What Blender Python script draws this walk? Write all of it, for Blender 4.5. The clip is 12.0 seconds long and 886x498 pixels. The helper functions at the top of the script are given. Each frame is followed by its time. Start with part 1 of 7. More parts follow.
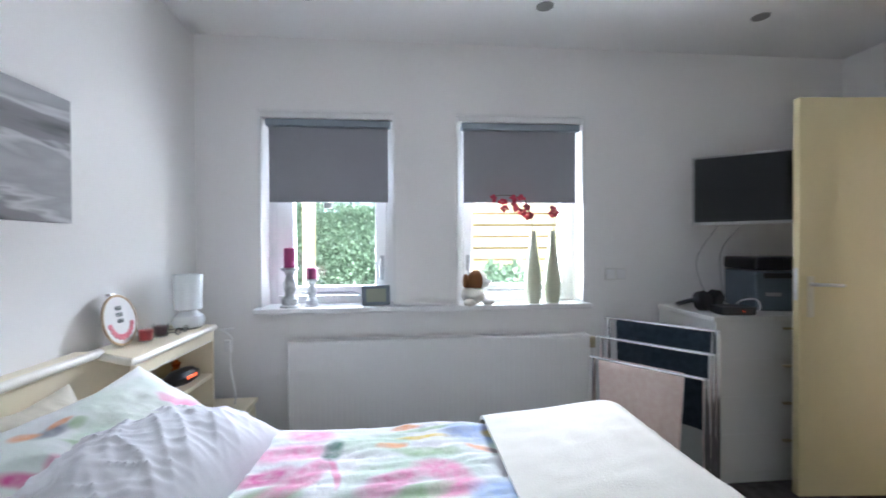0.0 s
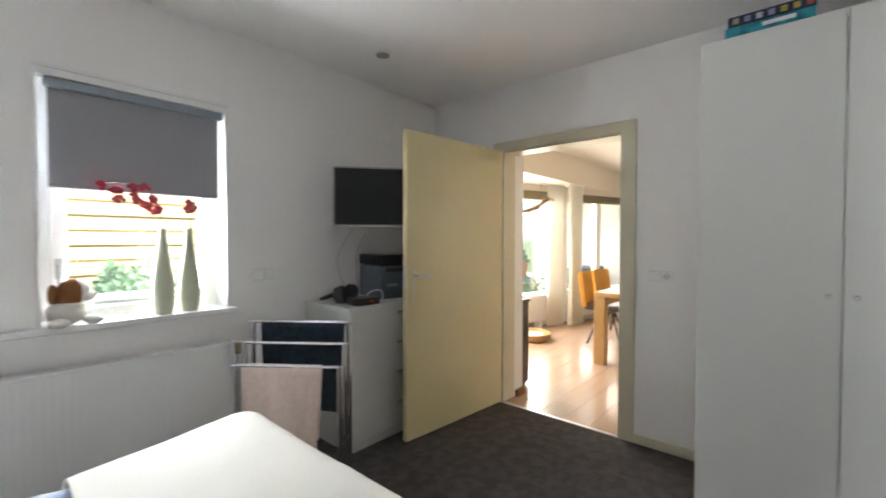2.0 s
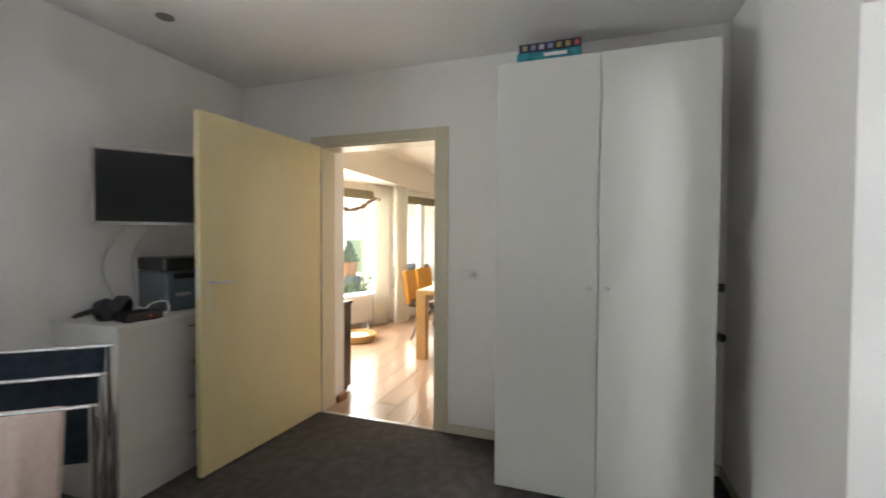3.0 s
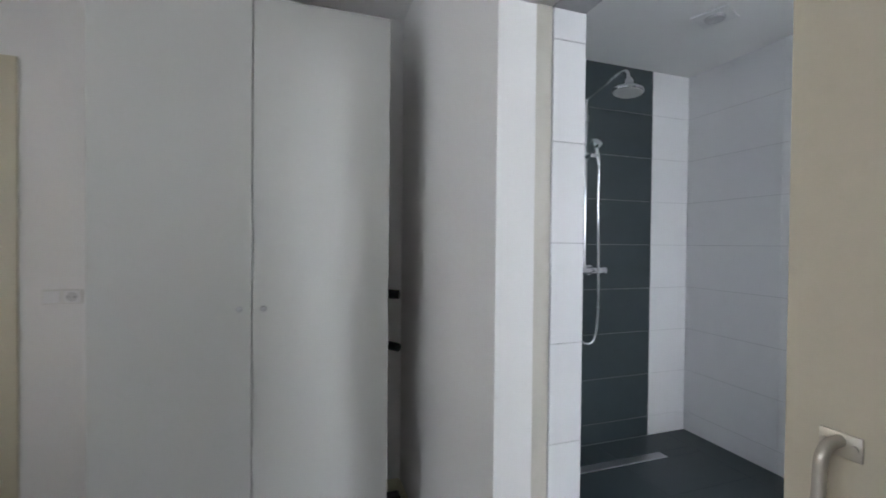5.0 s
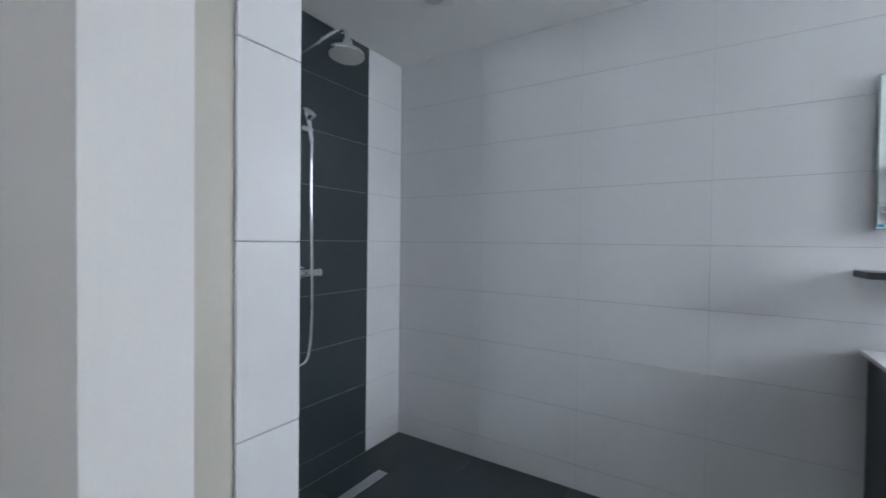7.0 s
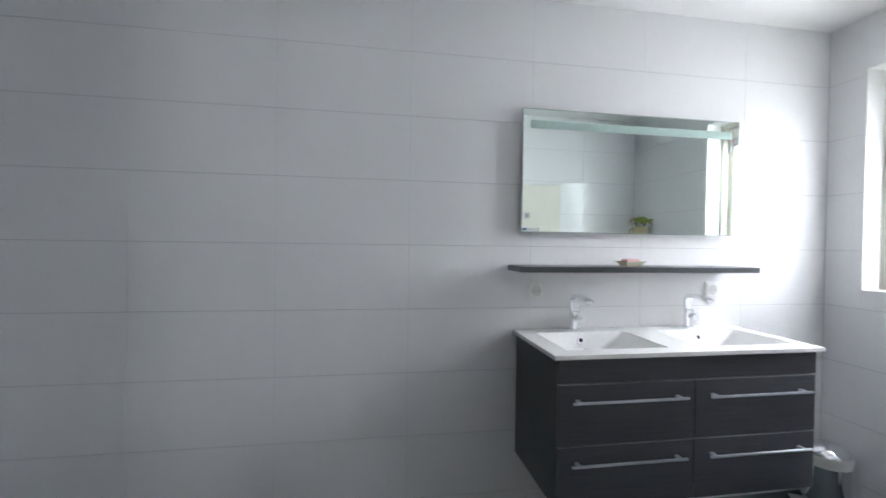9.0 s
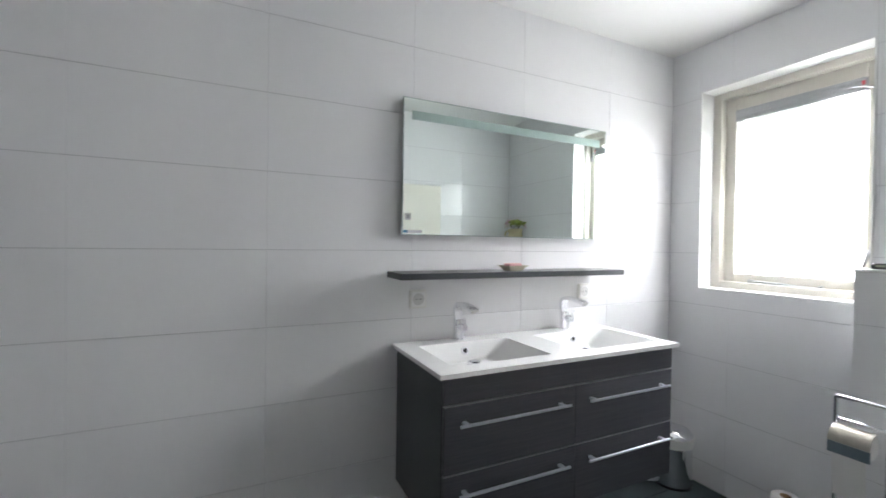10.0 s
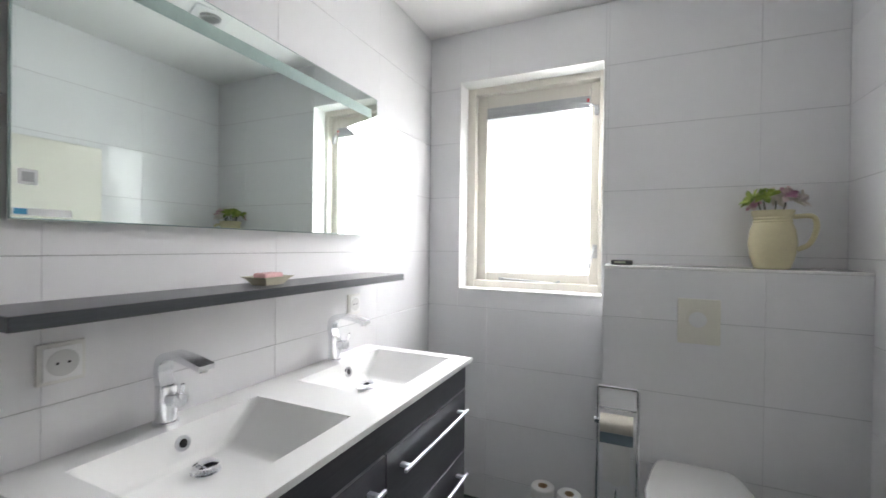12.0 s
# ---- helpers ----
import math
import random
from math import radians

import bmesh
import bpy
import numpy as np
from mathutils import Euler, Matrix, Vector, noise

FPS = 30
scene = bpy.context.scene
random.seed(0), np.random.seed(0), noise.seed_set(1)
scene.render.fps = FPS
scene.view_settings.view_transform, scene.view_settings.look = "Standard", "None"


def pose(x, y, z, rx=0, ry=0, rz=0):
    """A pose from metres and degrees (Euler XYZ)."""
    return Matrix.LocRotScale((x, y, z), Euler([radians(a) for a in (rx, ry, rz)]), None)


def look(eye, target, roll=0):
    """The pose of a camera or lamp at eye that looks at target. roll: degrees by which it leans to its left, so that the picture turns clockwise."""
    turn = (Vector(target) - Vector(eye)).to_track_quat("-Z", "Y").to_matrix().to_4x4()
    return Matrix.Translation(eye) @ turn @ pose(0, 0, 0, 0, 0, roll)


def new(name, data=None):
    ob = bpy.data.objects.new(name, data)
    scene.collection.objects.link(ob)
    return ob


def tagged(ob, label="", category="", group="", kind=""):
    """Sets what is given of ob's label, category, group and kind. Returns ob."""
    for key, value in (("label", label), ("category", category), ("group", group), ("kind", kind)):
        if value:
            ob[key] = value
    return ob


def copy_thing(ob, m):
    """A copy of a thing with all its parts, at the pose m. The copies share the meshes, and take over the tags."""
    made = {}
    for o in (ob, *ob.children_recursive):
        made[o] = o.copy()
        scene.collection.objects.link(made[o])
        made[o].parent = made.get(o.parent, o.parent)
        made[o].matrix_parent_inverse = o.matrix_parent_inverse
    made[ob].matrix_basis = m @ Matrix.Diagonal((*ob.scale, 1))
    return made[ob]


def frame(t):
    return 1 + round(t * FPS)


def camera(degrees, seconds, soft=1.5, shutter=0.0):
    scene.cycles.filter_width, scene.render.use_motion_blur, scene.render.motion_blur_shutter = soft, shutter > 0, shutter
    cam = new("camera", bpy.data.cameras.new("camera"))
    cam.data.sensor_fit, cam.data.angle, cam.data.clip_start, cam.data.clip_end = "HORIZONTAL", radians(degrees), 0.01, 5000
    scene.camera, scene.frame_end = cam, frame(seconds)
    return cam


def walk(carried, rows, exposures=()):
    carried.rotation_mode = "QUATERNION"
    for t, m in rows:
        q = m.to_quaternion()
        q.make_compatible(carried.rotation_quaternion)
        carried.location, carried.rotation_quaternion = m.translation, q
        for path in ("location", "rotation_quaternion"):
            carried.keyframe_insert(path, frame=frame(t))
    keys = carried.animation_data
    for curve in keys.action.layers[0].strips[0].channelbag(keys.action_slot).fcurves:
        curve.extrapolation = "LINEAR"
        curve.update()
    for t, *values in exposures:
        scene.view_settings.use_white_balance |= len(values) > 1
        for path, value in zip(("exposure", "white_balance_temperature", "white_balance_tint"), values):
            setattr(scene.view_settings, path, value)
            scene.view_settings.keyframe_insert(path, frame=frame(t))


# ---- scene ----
cam = camera(93.2, 12.0, 1.65, 0.35)
PATH = [
    (0, (0.094, 0.727, 1.262), (0.278, 2.718, 1.244), -0.3),
    (0.5, (0.06, 0.697, 1.286), (0.629, 2.614, 1.248), -0.2),
    (1, (0.09, 0.68, 1.298), (1.014, 2.453, 1.246), -0.0),
    (1.5, (0.126, 0.719, 1.291), (1.345, 2.304, 1.242), 0.0),
    (2, (0.207, 0.724, 1.292), (1.712, 2.04, 1.246), 0.1),
    (2.5, (0.261, 0.734, 1.287), (2.001, 1.719, 1.243), 0.2),
    (3, (0.338, 0.685, 1.306), (2.232, 1.325, 1.256), 0.3),
    (3.5, (0.436, 0.641, 1.309), (2.418, 0.909, 1.265), 0.3),
    (3.7, (0.493, 0.619, 1.304), (2.488, 0.75, 1.268), 0.4),
    (5.5, (0.956, 0.366, 1.31), (2.725, -0.565, 1.281), 0.6),
    (6, (1.095, 0.267, 1.31), (2.673, -0.961, 1.281), 0.7),
    (6.5, (1.201, 0.167, 1.311), (2.557, -1.303, 1.28), 0.7),
    (8.5, (1.481, -0.064, 1.34), (1.502, -2.063, 1.297), 0.8),
    (9, (1.466, -0.216, 1.324), (1.142, -2.19, 1.296), 0.8),
    (9.5, (1.442, -0.313, 1.324), (0.845, -2.222, 1.308), 0.8),
    (10, (1.395, -0.435, 1.342), (0.527, -2.236, 1.321), 0.8),
    (10.5, (1.335, -0.605, 1.354), (0.163, -2.226, 1.346), 0.8),
    (11, (1.249, -0.77, 1.359), (-0.193, -2.156, 1.355), 0.7),
    (11.5, (1.164, -0.943, 1.349), (-0.488, -2.07, 1.349), 0.6),
    (12, (1.14, -1.1, 1.342), (-0.681, -1.927, 1.329), 0.7),
]
EXPOSURES = [
    (0.0, 2.10, 5750, 13), (1.5, 2.09, 6250, 12), (2.5, 2.08, 6450, 11), (3.7, 1.92, 6600, 11), (5.3, 1.80, 6000, 13), (6.5, 1.64, 5900, 12),
    (8.5, 1.68, 6100, 13), (10.0, 1.66, 6500, 13), (12.0, 1.55, 6650, 14),
]
walk(cam, [(t, look(eye, target, roll)) for t, eye, target, roll in PATH], EXPOSURES)
import collections

# world and large lights
world = bpy.data.worlds.new("sky")
scene.world = world
world.use_nodes = True
wn = world.node_tree
sky = wn.nodes.new("ShaderNodeTexSky")
sky.sky_type, sky.sun_disc = "NISHITA", False
SUN_EL, SUN_AZ = 64.0, 165.0
sky.sun_elevation, sky.sun_rotation = radians(SUN_EL), radians(SUN_AZ)
wn.links.new(sky.outputs[0], wn.nodes["Background"].inputs[0])
wn.nodes["Background"].inputs[1].default_value = 0.15


def lamp(name, kind, m, energy, color=(1, 1, 1), size=(1, 1)):
    data = bpy.data.lights.new(name, kind)
    data.energy, data.color = energy, color
    if kind == "AREA":
        data.shape, data.size, data.size_y = "RECTANGLE", size[0], size[1]
    ob = new(name, data)
    ob.matrix_world = m
    return ob


sun_dir = Vector((math.sin(radians(SUN_AZ)) * math.cos(radians(SUN_EL)), math.cos(radians(SUN_AZ)) * math.cos(radians(SUN_EL)), math.sin(radians(SUN_EL))))
sun = lamp("sun", "SUN", look(sun_dir * 20, (0, 0, 0)), 5.0, (1.0, 0.95, 0.88))
sun.data.angle = radians(3)
# area lamps added at and outside the openings in place of sky light
for wx, aim, power in ((-0.33, 0.20, 9), (0.82, 0.10, 14)):
    lamp("window_daylight", "AREA", look((wx, 3.70, 1.12), (wx + aim, 2.7, 1.60)), power, (0.96, 0.98, 1.0), (0.6, 0.6))
lamp("garden_sky_lamp", "AREA", look((0.4, 7.0, 3.4), (0.3, 3.3, 1.15)), 260, (0.96, 0.98, 1.0), (4.0, 1.5))
lamp("bath_sky_lamp", "AREA", look((-2.3, -1.55, 2.95), (-0.2, -1.50, 0.9)), 36, (0.95, 0.98, 1.0), (1.2, 1.2))
lamp("bath_window_daylight", "AREA", look((-1.25, -1.59, 1.66), (0.3, -1.0, 0.95)), 8.0, (0.95, 0.98, 1.0), (0.58, 1.0))
# fill lamp added inside the bay's unseen west end to brighten the room
lamp("living_fill", "AREA", look((4.3, 4.05, 1.35), (4.55, 3.0, 1.0)), 24, (1.0, 0.85, 0.66), (1.5, 1.5))
lamp("bay_daylight", "AREA", look((6.88, 3.96, 1.35), (6.2, 1.9, 0.9)), 38, (1.0, 0.93, 0.83), (3.2, 1.4))

# ---------------------------------------------------------------- helpers


def nodes_of(name, rough=0.5, metal=0.0):
    m = bpy.data.materials.new(name)
    m.use_nodes = True
    nt = m.node_tree
    b = nt.nodes["Principled BSDF"]
    b.inputs["Roughness"].default_value, b.inputs["Metallic"].default_value = rough, metal
    return m, nt, b


def mat(name, color, rough=0.5, metal=0.0, var=0.06, scale=6.0, fine=90.0, bump=0.05, stretch=(1, 1, 1), per_piece=0.0, dist=0.002, rvar=0.08):
    """A surface with colour variation at two scales, uneven gloss and fine relief."""
    m, nt, b = nodes_of(name, rough, metal)
    N, L = nt.nodes.new, nt.links.new
    tc, mp = N("ShaderNodeTexCoord"), N("ShaderNodeMapping")
    mp.inputs["Scale"].default_value = stretch
    geo = N("ShaderNodeNewGeometry")
    L(geo.outputs["Position"], mp.inputs["Vector"])
    n1, n2 = N("ShaderNodeTexNoise"), N("ShaderNodeTexNoise")
    n1.inputs["Scale"].default_value, n2.inputs["Scale"].default_value = scale, fine
    n1.inputs["Detail"].default_value, n2.inputs["Detail"].default_value = 4, 3
    for n in (n1, n2):
        L(mp.outputs[0], n.inputs["Vector"])
    add = N("ShaderNodeMath")
    add.operation = "ADD"
    L(n1.outputs["Fac"], add.inputs[0])
    L(n2.outputs["Fac"], add.inputs[1])
    last = add
    if per_piece:
        info, k = N("ShaderNodeObjectInfo"), N("ShaderNodeMath")
        k.operation = "MULTIPLY_ADD"
        k.inputs[1].default_value = per_piece
        L(info.outputs["Random"], k.inputs[0])
        L(add.outputs[0], k.inputs[2])
        last = k
    ramp = N("ShaderNodeMapRange")
    ramp.inputs["From Min"].default_value, ramp.inputs["From Max"].default_value = 0.6, 1.4 + per_piece
    ramp.inputs["To Min"].default_value, ramp.inputs["To Max"].default_value = 1 - var, 1 + var
    L(last.outputs[0], ramp.inputs["Value"])
    mul = N("ShaderNodeVectorMath")
    mul.operation = "SCALE"
    mul.inputs[0].default_value = color
    L(ramp.outputs[0], mul.inputs["Scale"])
    L(mul.outputs[0], b.inputs["Base Color"])
    rr = N("ShaderNodeMapRange")
    rr.inputs["To Min"].default_value, rr.inputs["To Max"].default_value = max(rough - rvar * rough, 0), min(rough + rvar * rough, 1)
    L(n1.outputs["Fac"], rr.inputs["Value"])
    L(rr.outputs[0], b.inputs["Roughness"])
    if bump:
        bp = N("ShaderNodeBump")
        bp.inputs["Strength"].default_value, bp.inputs["Distance"].default_value = bump, dist
        L(n2.outputs["Fac"], bp.inputs["Height"])
        L(bp.outputs[0], b.inputs["Normal"])
    return m


def two_tone(name, c1, c2, scale=8.0, rough=0.6, bump=0.1, lo=0.42, hi=0.6, stretch=(1, 1, 1), detail=5, dist=0.003, fine=60, metal=0.0):
    """Two colours in blotches, with relief from a finer noise."""
    m, nt, b = nodes_of(name, rough, metal)
    N, L = nt.nodes.new, nt.links.new
    geo, mp = N("ShaderNodeNewGeometry"), N("ShaderNodeMapping")
    mp.inputs["Scale"].default_value = stretch
    L(geo.outputs["Position"], mp.inputs["Vector"])
    n1, n2, cr = N("ShaderNodeTexNoise"), N("ShaderNodeTexNoise"), N("ShaderNodeValToRGB")
    n1.inputs["Scale"].default_value, n1.inputs["Detail"].default_value = scale, detail
    n2.inputs["Scale"].default_value, n2.inputs["Detail"].default_value = fine, 4
    L(mp.outputs[0], n1.inputs["Vector"])
    L(mp.outputs[0], n2.inputs["Vector"])
    cr.color_ramp.elements[0].position, cr.color_ramp.elements[1].position = lo, hi
    cr.color_ramp.elements[0].color, cr.color_ramp.elements[1].color = (*c1, 1), (*c2, 1)
    L(n1.outputs["Fac"], cr.inputs["Fac"])
    L(cr.outputs[0], b.inputs["Base Color"])
    bp = N("ShaderNodeBump")
    bp.inputs["Strength"].default_value, bp.inputs["Distance"].default_value = bump, dist
    L(n2.outputs["Fac"], bp.inputs["Height"])
    L(bp.outputs[0], b.inputs["Normal"])
    return m


def glass(name, rough=0.0, color=(1, 1, 1)):
    m, nt, b = nodes_of(name, rough)
    b.inputs["Base Color"].default_value = (*color, 1)
    b.inputs["Transmission Weight"].default_value = 1.0
    b.inputs["IOR"].default_value = 1.45
    return m


def pane_glass(name):
    """Thin clear window glass: see-through, with a mirror gloss that grows at grazing angles."""
    m, nt, b = nodes_of(name, 0.0)
    N, L = nt.nodes.new, nt.links.new
    tr, gl, mx, lw = N("ShaderNodeBsdfTransparent"), N("ShaderNodeBsdfGlossy"), N("ShaderNodeMixShader"), N("ShaderNodeLayerWeight")
    pw, fr = N("ShaderNodeMath"), N("ShaderNodeMath")
    pw.operation, fr.operation = "POWER", "MULTIPLY_ADD"
    pw.inputs[1].default_value, fr.inputs[1].default_value, fr.inputs[2].default_value = 5.0, 0.85, 0.035
    L(lw.outputs["Facing"], pw.inputs[0])
    L(pw.outputs[0], fr.inputs[0])
    tr.inputs[0].default_value, gl.inputs["Roughness"].default_value = (0.94, 0.96, 0.95, 1), 0.0
    L(fr.outputs[0], mx.inputs[0])
    L(tr.outputs[0], mx.inputs[1])
    L(gl.outputs[0], mx.inputs[2])
    L(mx.outputs[0], nt.nodes["Material Output"].inputs[0])
    return m


def add_box(bm, lo, hi, bevel=0.0, seg=2, turn=None):
    """A box from corner to corner, its edges rounded; turn: a matrix applied to it."""
    c = [(a + b) / 2 for a, b in zip(lo, hi)]
    d = [abs(b - a) for a, b in zip(lo, hi)]
    got = bmesh.ops.create_cube(bm, size=1, matrix=Matrix.Translation(c) @ Matrix.Diagonal((*d, 1)))
    vs = got["verts"]
    if bevel:
        es = list({e for v in vs for e in v.link_edges})
        res = bmesh.ops.bevel(bm, geom=es, offset=min(bevel, min(d) * 0.45), segments=seg, affect="EDGES", profile=0.5)
        vs = list({v for f in res["faces"] for v in f.verts} | {v for v in vs if v.is_valid})
    if turn:
        bmesh.ops.transform(bm, matrix=turn, verts=vs)
    return bm


def add_cyl(bm, p0, p1, r0, r1=None, seg=16):
    p0, p1 = Vector(p0), Vector(p1)
    m = Matrix.Translation((p0 + p1) / 2) @ (p1 - p0).to_track_quat("Z", "Y").to_matrix().to_4x4()
    bmesh.ops.create_cone(bm, cap_ends=True, segments=seg, radius1=r0, radius2=r0 if r1 is None else r1, depth=(p1 - p0).length, matrix=m)
    return bm


def add_lathe(bm, profile, at=(0, 0, 0), seg=28, turn=None):
    """A turned body: (radius, height) pairs from bottom to top."""
    rings, made = [], []
    for r, z in profile:
        ring = [bm.verts.new((max(r, 0.0005) * math.cos(2 * math.pi * i / seg), max(r, 0.0005) * math.sin(2 * math.pi * i / seg), z)) for i in range(seg)]
        rings.append(ring)
        made += ring
    for a, b in zip(rings, rings[1:]):
        for i in range(seg):
            bm.faces.new((a[i], a[(i + 1) % seg], b[(i + 1) % seg], b[i]))
    bm.faces.new(list(reversed(rings[0])))
    bm.faces.new(rings[-1])
    bmesh.ops.transform(bm, matrix=Matrix.Translation(at) @ (turn or Matrix()), verts=made)
    return bm


def smooth_path(pts, n=8):
    """Points along a Catmull-Rom curve through pts."""
    p = [Vector(q) for q in pts]
    p = [2 * p[0] - p[1]] + p + [2 * p[-1] - p[-2]]
    out = []
    for i in range(1, len(p) - 2):
        for k in range(n):
            t = k / n
            out.append(0.5 * (2 * p[i] + (p[i + 1] - p[i - 1]) * t + (2 * p[i - 1] - 5 * p[i] + 4 * p[i + 1] - p[i + 2]) * t * t + (3 * p[i] - p[i - 1] - 3 * p[i + 1] + p[i + 2]) * t ** 3))
    return out + [p[-2]]


def add_tube(bm, pts, r, seg=8):
    """A round bar along pts; r is a number or one for each point."""
    pts = [Vector(q) for q in pts]
    rs = r if isinstance(r, (list, tuple)) else [r] * len(pts)
    up, rings = None, []
    for i, q in enumerate(pts):
        d = (pts[min(i + 1, len(pts) - 1)] - pts[max(i - 1, 0)]).normalized()
        if up is None:
            up = d.orthogonal().normalized()
        up = (up - d * up.dot(d)).normalized()
        side = d.cross(up)
        rings.append([bm.verts.new(q + rs[i] * (up * math.cos(2 * math.pi * k / seg) + side * math.sin(2 * math.pi * k / seg))) for k in range(seg)])
    for a, b in zip(rings, rings[1:]):
        for k in range(seg):
            bm.faces.new((a[k], a[(k + 1) % seg], b[(k + 1) % seg], b[k]))
    bm.faces.new(list(reversed(rings[0])))
    bm.faces.new(rings[-1])
    return bm


def add_sheet(bm, fn, nu, nv, thick=0.0):
    """A cloth-like sheet: fn(u, v) in 0..1 gives a place; thick: a second skin below."""
    top = [[bm.verts.new(fn(i / nu, j / nv)) for j in range(nv + 1)] for i in range(nu + 1)]
    for i in range(nu):
        for j in range(nv):
            bm.faces.new((top[i][j], top[i + 1][j], top[i + 1][j + 1], top[i][j + 1]))
    if thick:
        bm.normal_update()
        low = [[bm.verts.new(v.co - v.normal * thick) for v in row] for row in top]
        for i in range(nu):
            for j in range(nv):
                bm.faces.new((low[i][j + 1], low[i + 1][j + 1], low[i + 1][j], low[i][j]))
        rim = [(i, 0) for i in range(nu)] + [(nu, j) for j in range(nv)] + [(i, nv) for i in range(nu, 0, -1)] + [(0, j) for j in range(nv, 0, -1)]
        for (a, b), (c, d) in zip(rim, rim[1:] + rim[:1]):
            bm.faces.new((top[c][d], top[a][b], low[a][b], low[c][d]))
    return bm


def weigh_normals(me):
    """Let the large faces of a rounded box keep flat shading, as a planed board does."""
    around = collections.defaultdict(list)
    for p in me.polygons:
        for v in p.vertices:
            around[v].append(p)
    out = []
    for p in me.polygons:
        for v in p.vertices:
            n = Vector()
            for q in around[v]:
                if q.normal.dot(p.normal) > 0.80:
                    n += q.normal * q.area
            out.append(n.normalized() if n.length > 0 else p.normal.copy())
    me.normals_split_custom_set(out)


def finish(bm, name, material, smooth=True):
    bmesh.ops.recalc_face_normals(bm, faces=bm.faces)
    me = bpy.data.meshes.new(name)
    bm.to_mesh(me)
    bm.free()
    me.materials.append(material)
    if smooth:
        me.polygons.foreach_set("use_smooth", [True] * len(me.polygons))
        me.set_sharp_from_angle(angle=radians(38))
        if len(me.polygons) < 400:
            weigh_normals(me)
    return me


def part(name, bm, material, parent, label="", smooth=True):
    """Link a bmesh as one mesh object under a thing or a part; it is given in world places, or in the thing's own."""
    ob = new(name, finish(bm, name, material, smooth))
    ob.parent = parent
    if label:
        ob["label"] = label
    return ob


def thing(name, label, category, at=(0, 0, 0), group="", rz=0.0):
    ob = new(name)
    ob.empty_display_size = 0.05
    ob.matrix_world = pose(*at, 0, 0, rz)
    return tagged(ob, label, category, group)


def solid(name, bm, material, label, category, group="", at=(0, 0, 0), rz=0.0):
    """A thing that is one mesh."""
    ob = new(name, finish(bm, name, material))
    ob.matrix_world = pose(*at, 0, 0, rz)
    return tagged(ob, label, category, group)


def structure(name, bm, material, label="", smooth=False):
    ob = new(name, finish(bm, name, material, smooth))
    return tagged(ob, label, kind="structure")


def B():
    return bmesh.new()


def bx(lo, hi, bevel=0.0, seg=2):
    return add_box(B(), lo, hi, bevel, seg)


# ---------------------------------------------------------------- materials
M_wall = mat("wall_paint", (0.85, 0.84, 0.825), 0.75, var=0.02, scale=1.5, fine=180, bump=0.12, dist=0.001)
M_ceil = mat("ceiling_paint", (0.88, 0.88, 0.87), 0.8, var=0.015, scale=1.2, fine=150, bump=0.08, dist=0.001)
M_lrwall = mat("warm_wall_paint", (0.78, 0.74, 0.66), 0.75, var=0.02, scale=1.5, fine=180, bump=0.1, dist=0.001)
M_white = mat("white_paint", (0.80, 0.80, 0.79), 0.35, var=0.015, scale=3, fine=60, bump=0.02)
M_pvc = mat("window_paint", (0.82, 0.82, 0.82), 0.3, var=0.01, scale=4, bump=0.01)
M_cream = mat("cream_gloss_paint", (0.70, 0.61, 0.36), 0.16, var=0.03, scale=2.5, fine=14, bump=0.10, stretch=(1, 1, 0.5))
M_creamframe = mat("cream_frame_paint", (0.64, 0.59, 0.45), 0.4, var=0.025, scale=3, fine=60, bump=0.04)
M_jamb = mat("beige_jamb_paint", (0.62, 0.59, 0.52), 0.5, var=0.03, scale=3, fine=60, bump=0.04)
M_carpet = two_tone("grey_carpet", (0.062, 0.055, 0.053), (0.098, 0.088, 0.085), scale=14, rough=0.95, bump=0.9, dist=0.006, fine=420)
M_tile = mat("white_wall_tile", (0.82, 0.82, 0.83), 0.11, var=0.008, scale=2, fine=30, bump=0.012, per_piece=0.03)
M_tile.node_tree.nodes["Principled BSDF"].inputs["Specular IOR Level"].default_value = 0.34
M_grout = mat("grey_grout", (0.46, 0.46, 0.47), 0.9, var=0.08, scale=20, bump=0.2)
M_dgrout = mat("pale_grout", (0.34, 0.33, 0.32), 0.9, var=0.1, scale=20, bump=0.2)
M_dark = mat("anthracite_tile", (0.042, 0.058, 0.063), 0.42, var=0.12, scale=9, fine=120, bump=0.08, per_piece=0.3)
M_chrome = mat("chrome", (0.82, 0.83, 0.85), 0.08, 1.0, var=0.01, bump=0.0)
M_steel = mat("brushed_steel", (0.62, 0.62, 0.63), 0.3, 1.0, var=0.04, scale=20, bump=0.05, stretch=(1, 12, 1))
M_lam = mat("wood_floor_plain", (0.42, 0.30, 0.225), 0.22, var=0.16, scale=3, fine=60, bump=0.05, stretch=(0.6, 9, 1), per_piece=0.5)
M_blind = mat("grey_roller_blind", (0.29, 0.295, 0.315), 0.85, var=0.04, scale=5, fine=600, bump=0.25, dist=0.001)
M_railgrey = mat("grey_aluminium", (0.26, 0.30, 0.34), 0.45, 0.3, var=0.03, bump=0.02)
M_rad = mat("radiator_enamel", (0.78, 0.78, 0.77), 0.35, var=0.01, bump=0.01)
M_ward = mat("white_foil", (0.64, 0.64, 0.61), 0.38, var=0.012, scale=2, fine=200, bump=0.03)
M_black = mat("black_plastic", (0.016, 0.016, 0.018), 0.38, var=0.1, scale=15, bump=0.05)
M_grey = mat("grey_plastic", (0.13, 0.165, 0.195), 0.45, var=0.08, scale=10, bump=0.05)
M_glass = pane_glass("window_glass")
